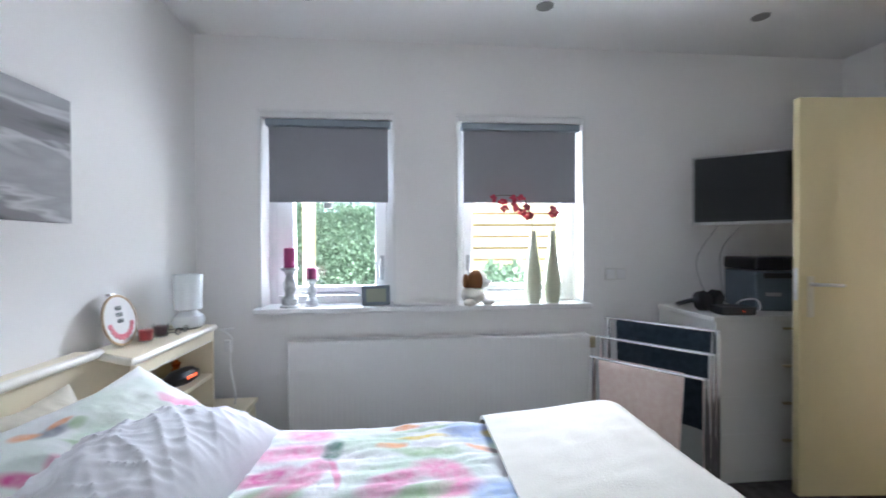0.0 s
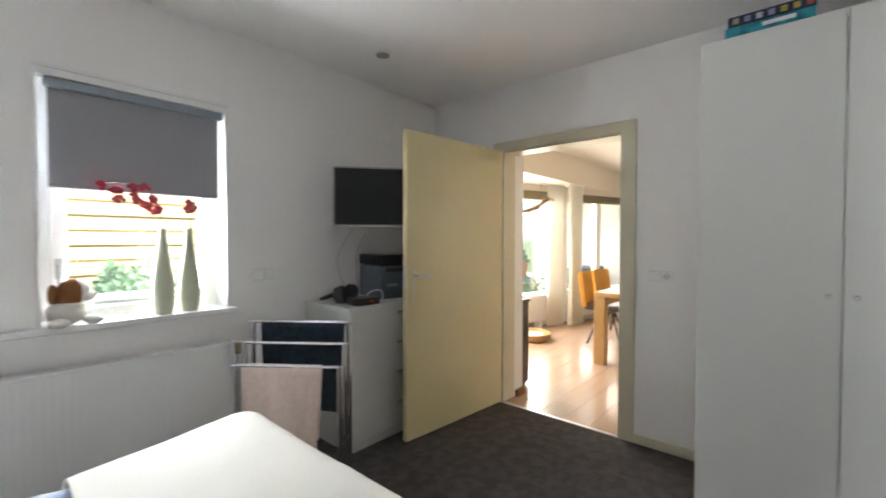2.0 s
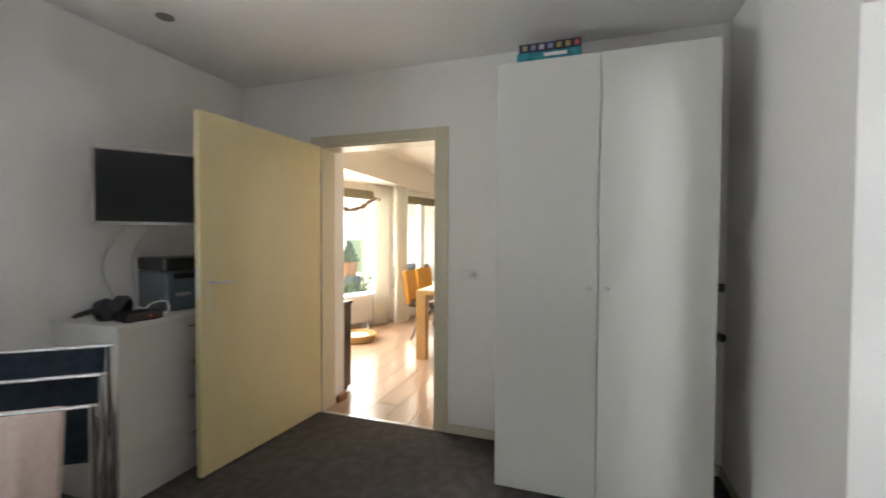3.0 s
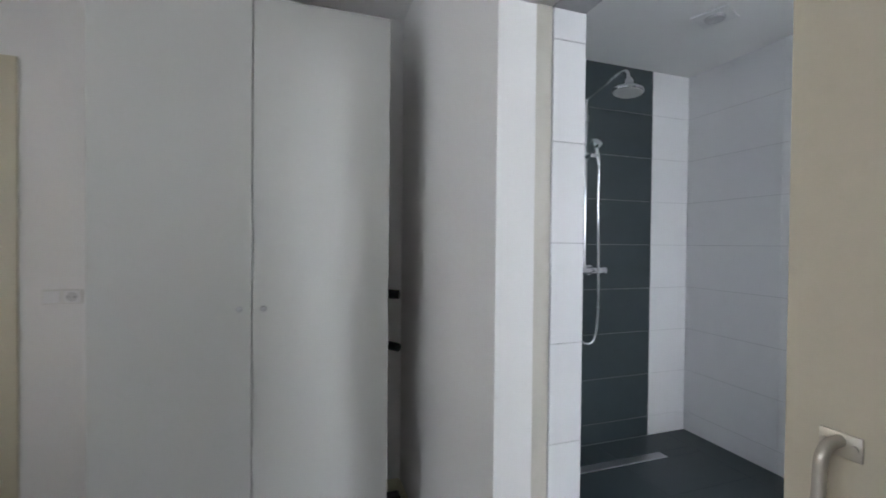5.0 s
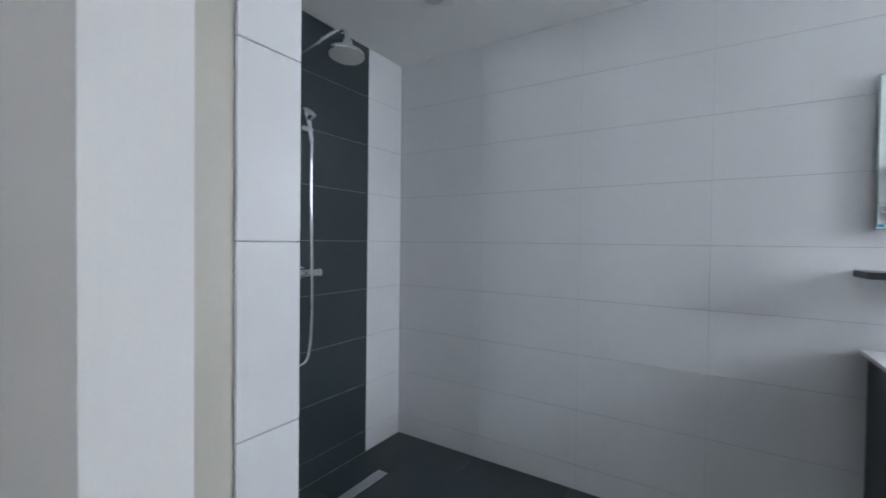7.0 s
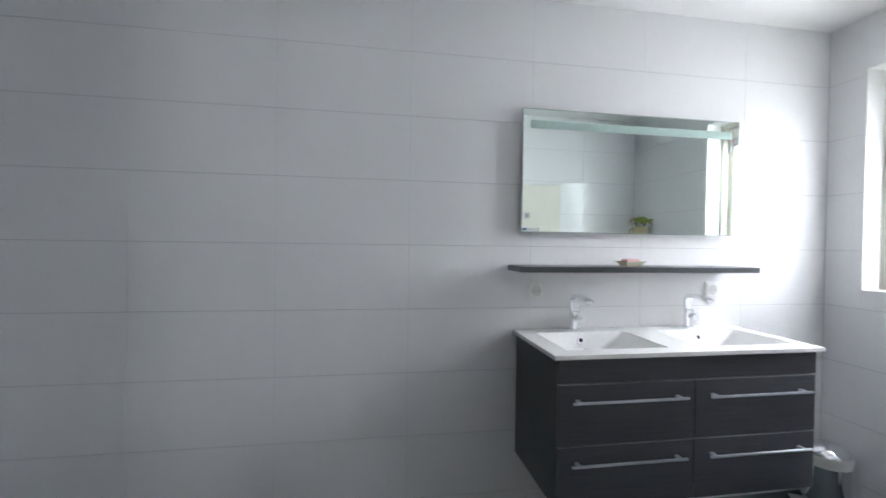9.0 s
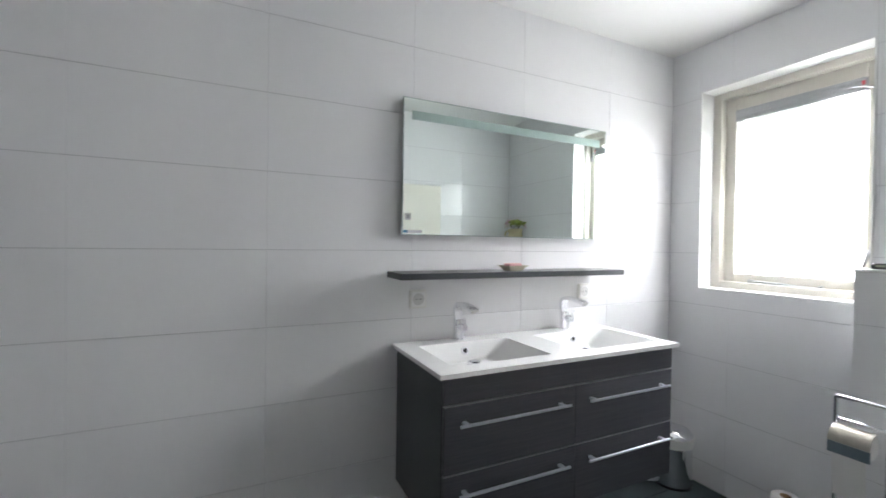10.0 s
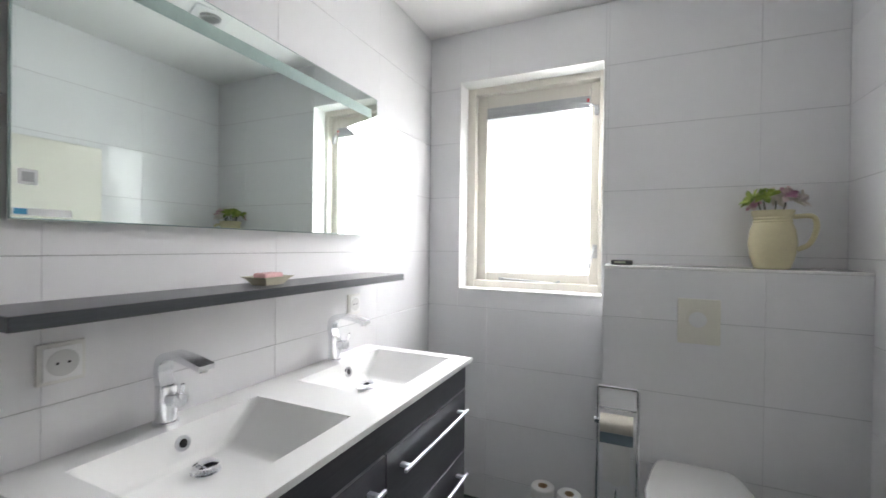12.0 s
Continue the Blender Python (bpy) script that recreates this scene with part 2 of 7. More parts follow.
M_mirror = mat("mirror_silver", (0.76, 0.83, 0.80), 0.01, 1.0, var=0.004, bump=0.0)
M_frost = glass("frosted_glass", 0.6)

YN, XE, XW, YS, HC = 3.26, 3.0, -1.10, -0.05, 2.48
BN, BS, BW, BE, BH = -0.347, -2.145, -0.975, 3.10, 2.50


def wall_with_holes(name, axis, at, thick, lo, hi, z0, z1, holes, material, label=""):
    """A wall along x (axis "x", standing at y = at .. at + thick) or along y, with openings (a, b, bottom, top) right through."""
    bm = B()
    cuts = sorted({lo, hi, *[h[0] for h in holes], *[h[1] for h in holes]})
    for a, b in zip(cuts, cuts[1:]):
        gaps = sorted((h[2], h[3]) for h in holes if h[0] < (a + b) / 2 < h[1])
        z = z0
        for g0, g1 in gaps + [(z1, z1)]:
            if g0 - z > 1e-4:
                if axis == "x":
                    add_box(bm, (a, at, z), (b, at + thick, g0))
                else:
                    add_box(bm, (at, a, z), (at + thick, b, g0))
            z = g1
    bmesh.ops.remove_doubles(bm, verts=bm.verts, dist=1e-5)
    return structure(name, bm, material, label)


# ---------------------------------------------------------------- large structure
WIN = [(-0.735, 0.028, 0.90, 2.045), (0.425, 1.205, 0.90, 2.045)]
wall_with_holes("wall_north", "x", YN, 0.32, XW - 0.3, XE + 0.02, -0.02, HC + 0.2, WIN, M_wall, "white painted bedroom wall with two windows")
wall_with_holes("wall_west", "y", XW - 0.3, 0.3, -0.2, YN, -0.02, HC + 0.2, [], M_wall, "white painted bedroom wall behind the bed")
DOOR = (1.635, 2.535, -0.03, 2.0)
wall_with_holes("wall_east", "y", XE, 0.30, -0.138, YN + 0.32, -0.02, HC + 0.2, [DOOR], M_wall, "white painted wall with the hall doorway")
OPEN = (0.93, 1.86, -0.03, 1.98)
wall_with_holes("wall_south", "x", -0.168, 0.118, XW - 0.3, XE + 0.3, -0.02, HC + 0.2, [OPEN], M_wall, "white painted wall with the bathroom doorway")
structure("floor", bx((XW - 0.3, -0.10, -0.12), (XE + 0.005, YN + 0.3, 0.0)), M_carpet, "dark grey low-pile bedroom carpet")
structure("ceiling", bx((XW - 0.3, -0.10, HC), (XE + 0.3, YN + 0.3, HC + 0.2)), M_ceil, "white plastered bedroom ceiling")
# bathroom shell: grouted walls that carry the tiles 9 mm in front
T = 0.0025
OPEN_B = (0.93, 1.885, -0.03, 1.995)
wall_b_north = wall_with_holes("wall_bath_north", "x", BN + T, -0.235 - BN - T, BW - 0.3, BE + 0.3, -0.02, BH + 0.2, [OPEN_B], M_grout, "white tiled bathroom wall with the doorway")
wall_b_south = wall_with_holes("wall_bath_south", "x", BS - 0.25, 0.25 - T, BW - 0.3, BE + 0.3, -0.02, BH + 0.2, [], M_grout, "white tiled bathroom wall behind the washbasins")
wall_b_east = wall_with_holes("wall_bath_east", "y", BE + T, 0.25, BS, BN + 0.1, -0.02, BH + 0.2, [], M_grout, "tiled shower wall with an anthracite column")
BWIN = (-1.97, -1.228, 1.106, 2.236)
wall_b_west = wall_with_holes("wall_bath_west", "y", BW - 0.3, 0.3 - T, BS, BN + 0.1, -0.02, BH + 0.2, [BWIN], M_grout, "white tiled bathroom wall with a window")
structure("ceiling_bath", bx((BW - 0.3, BS - 0.1, BH), (BE + 0.3, BN + 0.1, BH + 0.2)), M_ceil, "white bathroom ceiling")
floor_b = structure("floor_bath", bx((BW - 0.3, BS - 0.1, -0.12), (BE + 0.3, -0.10, -0.012)), M_dgrout, "anthracite tiled bathroom floor")
structure("threshold_bath", bx((0.26, -0.247, -0.012), (1.88, -0.10, 0.001)), M_dark, "dark stone threshold of the bathroom")
# pocket behind the sliding door
structure("wall_pocket", bx((BW - 0.3, -0.235, -0.02), (0.25, -0.168, HC + 0.2)), M_wall)
structure("wall_pocket_east", bx((1.885, -0.235, -0.02), (BE + 0.3, -0.168, HC + 0.2)), M_jamb, "cream closing strip of the sliding door")
structure("lintel_pocket", bx((0.25, -0.235, 2.0), (1.885, -0.168, HC + 0.2)), M_wall)

# living room shell
LX0, LX1, LY0 = XE + 0.30, 9.4, -0.6
DIAG = lambda x: 3.95 - (x - 5.3) * 0.326
lr_floor = structure("floor_living", bx((XE + 0.005, LY0, -0.12), (LX1 + 0.3, 4.9, -0.004)), M_lam, "light oak plank floor of the living room")
structure("ceiling_living", bx((LX0, LY0, HC), (LX1, 3.30, HC + 0.2)), M_lrwall, "warm white living room ceiling")
structure("beam_living", bx((LX0, 3.30, 2.10), (LX1, 4.9, HC + 0.2)), M_lrwall, "dropped warm white ceiling over the bay window")
structure("wall_living_south", bx((LX0, LY0 - 0.2, 0), (LX1, LY0, HC)), M_lrwall)
structure("wall_living_east", bx((LX1, LY0 - 0.2, 0), (LX1 + 0.2, 4.9, HC)), M_lrwall)
structure("wall_living_west", bx((LX0 - 0.3, YN + 0.32, 0), (LX0, 4.9, HC)), M_lrwall)
bmd = B()
turn = Matrix.Translation((5.3, 3.95, 0)) @ Matrix.Rotation(math.atan(-0.326), 4, "Z")
for a, b, z0, z1 in [(-2.3, 4.4, 0, 0.42), (-2.3, 4.4, 2.0, 2.12), (0.98, 1.2, 0.42, 2.0), (3.3, 4.4, 0.42, 2.0), (-2.3, -1.9, 0.42, 2.0)]:
    add_box(bmd, (a, 0, z0), (b, 0.25, z1), turn=turn)
structure("wall_living_bay", bmd, M_lrwall, "bay window wall of the living room")
# ground outside, one sheet to the horizon
bmg = B()
bmesh.ops.create_grid(bmg, x_segments=8, y_segments=8, size=300, matrix=Matrix.Translation((0, 0, -0.15)))
M_ground = two_tone("lawn_ground", (0.05, 0.07, 0.025), (0.09, 0.12, 0.045), scale=4, rough=0.95, bump=0.6, fine=90)
structure("ground", bmg, M_ground, "grass and paving of the garden")
# glowing board added outside the bathroom window so its pane looks white
M_glowboard = bpy.data.materials.new("backdrop_glow")
M_glowboard.use_nodes = True
M_glowboard.node_tree.nodes["Principled BSDF"].inputs["Base Color"].default_value = (0.8, 0.8, 0.8, 1)
M_glowboard.node_tree.nodes["Principled BSDF"].inputs["Emission Color"].default_value = (0.97, 0.99, 1, 1)
M_glowboard.node_tree.nodes["Principled BSDF"].inputs["Emission Strength"].default_value = 1.5
structure("backdrop", bx((-6.05, -7.0, -0.15), (-6.0, 3.0, 5.5)), M_glowboard, "glowing white board added outside the bathroom window")
# unseen roof and outer skin, added so that no daylight leaks in
structure("roof", bx((XW - 0.5, BS - 0.4, 2.72), (LX1 + 0.3, YN + 0.4, 2.9)), M_white)

# ---------------------------------------------------------------- bedroom fittings
M_glasswhite = mat("opal_glass", (0.80, 0.84, 0.86), 0.15, var=0.02, scale=6, bump=0.01)
M_shelfcream = mat("cream_furniture_lacquer", (0.78, 0.70, 0.52), 0.32, var=0.03, scale=3, fine=50, bump=0.03)
M_navy = two_tone("navy_terry", (0.008, 0.018, 0.032), (0.016, 0.03, 0.048), scale=30, rough=0.95, bump=0.8, fine=500, dist=0.004)
M_pink = two_tone("pale_pink_terry", (0.84, 0.67, 0.60), (0.88, 0.73, 0.66), scale=40, rough=0.95, bump=0.7, fine=420, dist=0.004)
M_candle = mat("magenta_wax", (0.36, 0.04, 0.17), 0.45, var=0.1, scale=8, bump=0.05)
M_silverw = two_tone("distressed_white_wood", (0.42, 0.44, 0.45), (0.68, 0.70, 0.71), scale=18, rough=0.5, bump=0.2)
M_vase = mat("sage_ceramic", (0.50, 0.52, 0.38), 0.35, var=0.1, scale=5, bump=0.05)
M_petal = mat("crimson_petal", (0.36, 0.03, 0.06), 0.6, var=0.25, scale=25, bump=0.1)
M_stem = mat("dark_stem", (0.05, 0.06, 0.03), 0.6, var=0.2)
M_screen = mat("screen_glass", (0.012, 0.013, 0.015), 0.12, var=0.05, scale=3, bump=0.0)
M_silver = mat("silver_plastic", (0.45, 0.46, 0.47), 0.35, 0.5, var=0.03, bump=0.02)
M_lcd = mat("lcd_panel", (0.30, 0.33, 0.25), 0.25, var=0.04, bump=0.0)
M_cable = mat("grey_cable", (0.5, 0.5, 0.5), 0.5, var=0.04)
M_brass = mat("dull_brass", (0.42, 0.36, 0.24), 0.4, 0.8, var=0.08)
M_red = mat("red_wax", (0.55, 0.05, 0.07), 0.4, var=0.06)
M_plum = mat("plum_wax", (0.12, 0.04, 0.06), 0.4, var=0.06)
M_clear = glass("clear_glass", 0.02)
M_ledred = bpy.data.materials.new("red_led")
M_ledred.use_nodes = True
M_ledred.node_tree.nodes["Principled BSDF"].inputs["Base Color"].default_value = (0.6, 0.03, 0.01, 1)
M_ledred.node_tree.nodes["Principled BSDF"].inputs["Emission Color"].default_value = (1, 0.12, 0.03, 1)
M_ledred.node_tree.nodes["Principled BSDF"].inputs["Emission Strength"].default_value = 0.7

# windows in the north wall
for k, (a, b, z0, z1) in enumerate(WIN):
    w = thing(f"window_{k + 1}", "white painted casement window with clear glass", "window")
    w["kind"] = "structure"
    y0, y1 = YN + 0.15, YN + 0.23
    fr = B()
    for lo, hi in [((a, y0, z0), (a + 0.05, y1, z1)), ((b - 0.05, y0, z0), (b, y1, z1)), ((a + 0.05, y0, z0), (b - 0.05, y1, z0 + 0.05)), ((a + 0.05, y0, z1 - 0.05), (b - 0.05, y1, z1))]:
        add_box(fr, lo, hi, 0.004)
    part("window_frame", fr, M_pvc, w)
    sa = B()
    y2, y3 = y0 - 0.018, y0 + 0.05
    sl, sr = ((0.104, 0.070), (0.060, 0.042))[k]
    p, q, r, s = a + 0.045, b - 0.045, z0 + 0.055, z1 - 0.045
    for lo, hi in [((p, y2, r), (p + sl, y3, s)), ((q - sr, y2, r), (q, y3, s)), ((p + sl, y2, r), (q - sr, y3, r + 0.055)), ((p + sl, y2, s - 0.065), (q - sr, y3, s))]:
        add_box(sa, lo, hi, 0.006)
    part("sash", sa, M_pvc, w)
    g = part("pane", bx((p + sl - 0.002, y0 + 0.01, r + 0.053), (q - sr + 0.002, y0 + 0.018, s - 0.06)), M_glass, w)
    g.visible_shadow = False
    hx = q - 0.03 if k == 0 else p + 0.03
    h = B()
    add_box(h, (hx - 0.014, y2 - 0.012, 1.10), (hx + 0.014, y2, 1.20), 0.004)
    add_cyl(h, (hx, y2 - 0.01, 1.16), (hx, y2 - 0.045, 1.16), 0.009)
    add_box(h, (hx - 0.011, y2 - 0.055, 1.05), (hx + 0.011, y2 - 0.038, 1.175), 0.006)
    part("handle", h, M_silver, w, "silver window handle")
    st = B()
    add_tube(st, [(a + 0.2, y2 - 0.012, z0 + 0.075), (b - 0.25, y2 - 0.02, z0 + 0.075), (b - 0.2, y2 - 0.03, z0 + 0.055)], 0.006)
    part("stay", st, M_silver, w, "grey metal window stay")
    # slim frame bead round the recess
    tr = B()
    for lo, hi in [((a - 0.016, YN - 0.012, z1 + 0.001), (b + 0.016, YN - 0.001, z1 + 0.016)), ((a + 0.001, YN - 0.006, z1 - 0.031), (b - 0.001, YN + 0.06, z1 - 0.001)), ((a - 0.016, YN - 0.008, z0), (a - 0.001, YN - 0.001, z1)), ((b + 0.001, YN - 0.008, z0), (b + 0.016, YN - 0.001, z1))]:
        add_box(tr, lo, hi)
    part("edge_bead", tr, M_white, w)
    # blind
    bl = thing("roller_blind", "grey fabric roller blind drawn halfway down", "blind", group="bedroom blinds")
    bo = 1.522
    part("fabric", bx((a + 0.035, YN + 0.033, bo + 0.012), (b - 0.03, YN + 0.035, z1 - 0.06)), M_blind, bl)
    part("head_rail", bx((a + 0.02, YN + 0.004, z1 - 0.076), (b - 0.012, YN + 0.058, z1 - 0.033), 0.008), M_railgrey, bl, "blue-grey aluminium head rail")
    part("bottom_bar", bx((a + 0.035, YN + 0.027, bo), (b - 0.03, YN + 0.042, bo + 0.014), 0.004), M_blind, bl)
    if k == 0:
        pl = B()
        add_tube(pl, [(-0.36 + 0.02 * math.cos(i / 10 * math.tau), YN + 0.046, bo + 0.012 + 0.016 * math.sin(i / 10 * math.tau)) for i in range(11)], 0.003, 6)
        add_box(pl, (-0.385, YN + 0.04, bo - 0.035), (-0.335, YN + 0.052, bo), 0.005)
        part("pull_tab", pl, M_pvc, bl, "white pull tab")
tagged(structure("window_sill", bx((-0.765, YN - 0.075, 0.872), (1.235, YN + 0.152, 0.9035), 0.006), M_white, "long white painted window sill"))

# radiator under the windows
rad = thing("radiator", "white panel radiator with vertical grooves under the sill", "radiator")
fl = B()
x0, x1 = -0.56, 1.195
n = 58
front = []
for i in range(n * 4 + 1):
    u = i / (n * 4)
    ph = (i % 4) / 4
    front.append((x0 + (x1 - x0) * u, YN - 0.118 + (0.0004 if i % 4 == 0 else 0.0)))
vt = [[fl.verts.new((x, y, z)) for x, y in front] for z in (0.16, 0.705)]
for i in range(len(front) - 1):
    fl.faces.new((vt[0][i], vt[0][i + 1], vt[1][i + 1], vt[1][i]))
part("front_panel", fl, M_rad, rad, smooth=False)
part("body", bx((x0 + 0.002, YN - 0.113, 0.16), (x1 - 0.002, YN - 0.035, 0.70), 0.004), M_rad, rad)
gr = B()
for lo, hi in [((x0 - 0.003, YN - 0.121, 0.705), (x1 + 0.003, YN - 0.108, 0.722)), ((x0 - 0.003, YN - 0.04, 0.705), (x1 + 0.003, YN - 0.03, 0.722))]:
    add_box(gr, lo, hi, 0.003)
add_box(gr, (x0, YN - 0.109, 0.702), (x1, YN - 0.039, 0.716))
for i in range(48):
    xx = x0 + 0.02 + i * (x1 - x0 - 0.04) / 47
    add_box(gr, (xx - 0.004, YN - 0.107, 0.7155), (xx + 0.004, YN - 0.041, 0.719))
part("top_grille", gr, M_rad, rad)
for xx in (x0 + 0.003, x1 - 0.003):
    part("side_panel", bx((xx - 0.006, YN - 0.121, 0.16), (xx + 0.006, YN - 0.03, 0.722), 0.003), M_rad, rad)
vv = B()
add_cyl(vv, (x1 + 0.006, YN - 0.07, 0.66), (x1 + 0.05, YN - 0.07, 0.66), 0.012)
add_cyl(vv, (x1 + 0.04, YN - 0.07, 0.635), (x1 + 0.04, YN - 0.07, 0.70), 0.02)
part("valve", vv, M_brass, rad, "brass radiator valve")
vp = B()
add_cyl(vp, (x1 + 0.04, YN - 0.07, 0.0), (x1 + 0.04, YN - 0.07, 0.64), 0.008)
part("pipe", vp, M_rad, rad)
for xx in (-0.2, 0.85):
    part("wall_bracket", bx((xx - 0.02, YN - 0.036, 0.2), (xx + 0.02, YN - 0.001, 0.68)), M_rad, rad)


# sockets and switches
M_switch = mat("white_switch_plastic", (0.77, 0.765, 0.735), 0.35, var=0.02)
def plate(name, label, u0, u1, z0, z1, wall, at, kinds):
    """A wall plate with rockers and sockets side by side; wall: the axis that it faces along."""
    def P(u, d, z):
        return (u, at + d, z) if wall == "y" else (at + d, u, z)
    sg = -1 if at > 0 or wall == "x" else 1
    if wall == "y" and at < 0:
        sg = 1
    t = thing(name, label, "socket")
    part("plate", bx(P(u0, 0, z0), P(u1, sg * 0.009, z1), 0.003), M_switch, t)
    wdt = (u1 - u0) / len(kinds)
    for i, kd in enumerate(kinds):
        c = u0 + (i + 0.5) * wdt
        zc = (z0 + z1) / 2
        hw, hh = wdt * 0.4, (z1 - z0) * 0.40
        if kd == "rocker":
            part("rocker", bx(P(c - hw, sg * 0.009, zc - hh), P(c + hw, sg * 0.014, zc + hh), 0.002), M_pvc, t)
        else:
            q = part("insert", bx(P(c - hw, sg * 0.009, zc - hh), P(c + hw, sg * 0.013, zc + hh), 0.002), M_pvc, t)
            # flat disc whose greyer colour stands for the shade in the well
            ring = B()
            rr = min(hw, hh) * 0.82
            add_cyl(ring, P(c, sg * 0.0131, zc), P(c, sg * 0.0137, zc), rr, rr, 24)
            part("socket_well_disc", ring, M_socketgrey, t, "flat round disc greyed like a shaded socket well")
            ho = B()
            for du in (-0.0095, 0.0095):
                add_cyl(ho, P(c + du, sg * 0.0137, zc), P(c + du, sg * 0.0143, zc), 0.0028, seg=10)
            part("pin_holes", ho, M_black, t)
    return t


M_socketgrey = mat("socket_shade_grey", (0.62, 0.62, 0.61), 0.4, var=0.02)
plate("wall_socket", "white double blank plate on the bedroom wall", 1.35, 1.487, 1.04, 1.112, "y", YN, ["rocker", "rocker"])
plate("wall_socket", "white light switch with socket beside the door", 1.332, 1.471, 1.04, 1.102, "x", XE, ["socket", "rocker"])

# ceiling spots
M_ring = mat("tarnished_steel", (0.28, 0.27, 0.26), 0.4, 0.7, var=0.06)
def spot(x, y, z, label, group):
    s = thing("ceiling_spot", label, "ceiling light", (x, y, z), group)
    add = B()
    add_lathe(add, [(0.034, -0.004), (0.042, -0.004), (0.044, 0.0), (0.034, 0.0)], seg=28)
    part("ring", add, M_ring, s, "brushed steel ring")
    c = B()
    add_lathe(c, [(0.001, 0.001), (0.022, -0.001), (0.033, -0.003)], seg=24)
    part("lamp_face", c, M_spotface, s, "dark unlit lamp")
    return s


M_spotface = mat("lamp_reflector", (0.12, 0.12, 0.11), 0.25, 0.6, var=0.05)
for sx in (-0.375, 0.817, 2.007):
    spot(sx, 2.82, HC, "unlit recessed steel ceiling spotlight", "bedroom spotlights")

# picture
M_canvas, nt, bs = nodes_of("misty_hills_canvas", 0.8)
N_, L_ = nt.nodes.new, nt.links.new
ge, mp_, nz, wv, cr = N_("ShaderNodeNewGeometry"), N_("ShaderNodeMapping"), N_("ShaderNodeTexNoise"), N_("ShaderNodeTexWave"), N_("ShaderNodeValToRGB")
mp_.inputs["Scale"].default_value = (1, 0.75, 3.4)
mp_.inputs["Rotation"].default_value = (radians(-12), 0, 0)
L_(ge.outputs["Position"], mp_.inputs["Vector"])
nz.inputs["Scale"].default_value, nz.inputs["Detail"].default_value, nz.inputs["Roughness"].default_value = 1.5, 4, 0.5
nz.inputs["Distortion"].default_value = 0.35
L_(mp_.outputs[0], nz.inputs["Vector"])
els = cr.color_ramp.elements
els[0].position, els[0].color = 0.30, (0.03, 0.03, 0.035, 1)
els[1].position, els[1].color = 0.72, (0.50, 0.50, 0.51, 1)
for pos, c in ((0.40, 0.10), (0.47, 0.22), (0.53, 0.25), (0.56, 0.55), (0.60, 0.33)):
    e = els.new(pos)
    e.color = (c, c, c * 1.02, 1)
L_(nz.outputs["Fac"], cr.inputs["Fac"])
L_(cr.outputs[0], bs.inputs["Base Color"])
pic = thing("canvas_picture", "black and white misty landscape canvas on the wall", "picture")
part("canvas", bx((XW + 0.001, 1.45, 1.345), (XW + 0.034, 2.312, 1.772), 0.003), M_canvas, pic)

# headboard unit with shelves
# paler than the shelves: the rounded edges' highlight is put into the colour
M_nosing = mat("nosing_highlight", (0.78, 0.74, 0.66), 0.4, var=0.02, scale=4, fine=60, bump=0.02)
hb = thing("headboard", "cream lacquered headboard with side shelves behind the bed", "headboard")
part("back_panel", bx((XW + 0.001, 0.35, 0.05), (XW + 0.05, 2.36, 0.85), 0.004), M_shelfcream, hb)
part("top_rail", bx((XW + 0.001, 0.35, 0.85), (XW + 0.062, 2.36, 0.884), 0.010, 3), M_shelfcream, hb)
part("side_back_panel", bx((XW + 0.001, 2.362, 0.43), (XW + 0.02, 2.95, 0.83)), M_shelfcream, hb)
sh = B()
sv = [[sh.verts.new((x, y, z)) for x, y in ((XW + 0.001, 2.42), (XW + 0.064, 2.40), (-0.868, 2.305), (-0.868, 2.955), (XW + 0.001, 2.955))] for z in (0.838, 0.866)]
sh.faces.new(list(reversed(sv[0])))
sh.faces.new(sv[1])
for k in range(5):
    sh.faces.new((sv[0][k], sv[0][(k + 1) % 5], sv[1][(k + 1) % 5], sv[1][k]))
part("upper_shelf", sh, M_shelfcream, hb)
part("shelf_nosing", add_tube(B(), [(XW + 0.07, 2.395, 0.852), (-0.90, 2.318, 0.852), (-0.872, 2.310, 0.852), (-0.868, 2.33, 0.852), (-0.868, 2.953, 0.852)], 0.0135, 14), M_nosing, hb, "pale rounded shelf nosing")
part("shelf_lip", bx((-0.894, 2.33, 0.790), (-0.874, 2.95, 0.838), 0.006), M_shelfcream, hb)
part("lip_bead", add_tube(B(), [(-0.884, 2.33, 0.788), (-0.884, 2.95, 0.788)], 0.007, 10), M_nosing, hb, "pale rounded bead under the lip")
part("rail_nosing", add_tube(B(), [(XW + 0.060, 0.352, 0.866), (XW + 0.060, 2.40, 0.866)], 0.016, 14), M_nosing, hb, "pale rounded rail nosing")
part("lower_shelf", bx((XW + 0.02, 2.362, 0.60), (-0.875, 2.94, 0.622), 0.005), M_shelfcream, hb)
part("end_panel", bx((XW + 0.001, 2.94, 0.43), (-0.874, 2.957, 0.838), 0.003), M_shelfcream, hb)
ns = thing("bedside_cabinet", "low cream bedside cabinet beside the bed", "cabinet")
part("top", bx((XW + 0.001, 2.42, 0.405), (-0.715, 3.12, 0.43), 0.006), M_shelfcream, ns)
part("body", bx((XW + 0.005, 2.44, 0.03), (-0.735, 3.10, 0.405), 0.004), M_shelfcream, ns)
part("drawer_front", bx((-0.735, 2.45, 0.22), (-0.718, 3.09, 0.395), 0.004), M_shelfcream, ns)
part("plinth", bx((XW + 0.02, 2.46, 0.0), (-0.76, 3.08, 0.03)), M_shelfcream, ns)

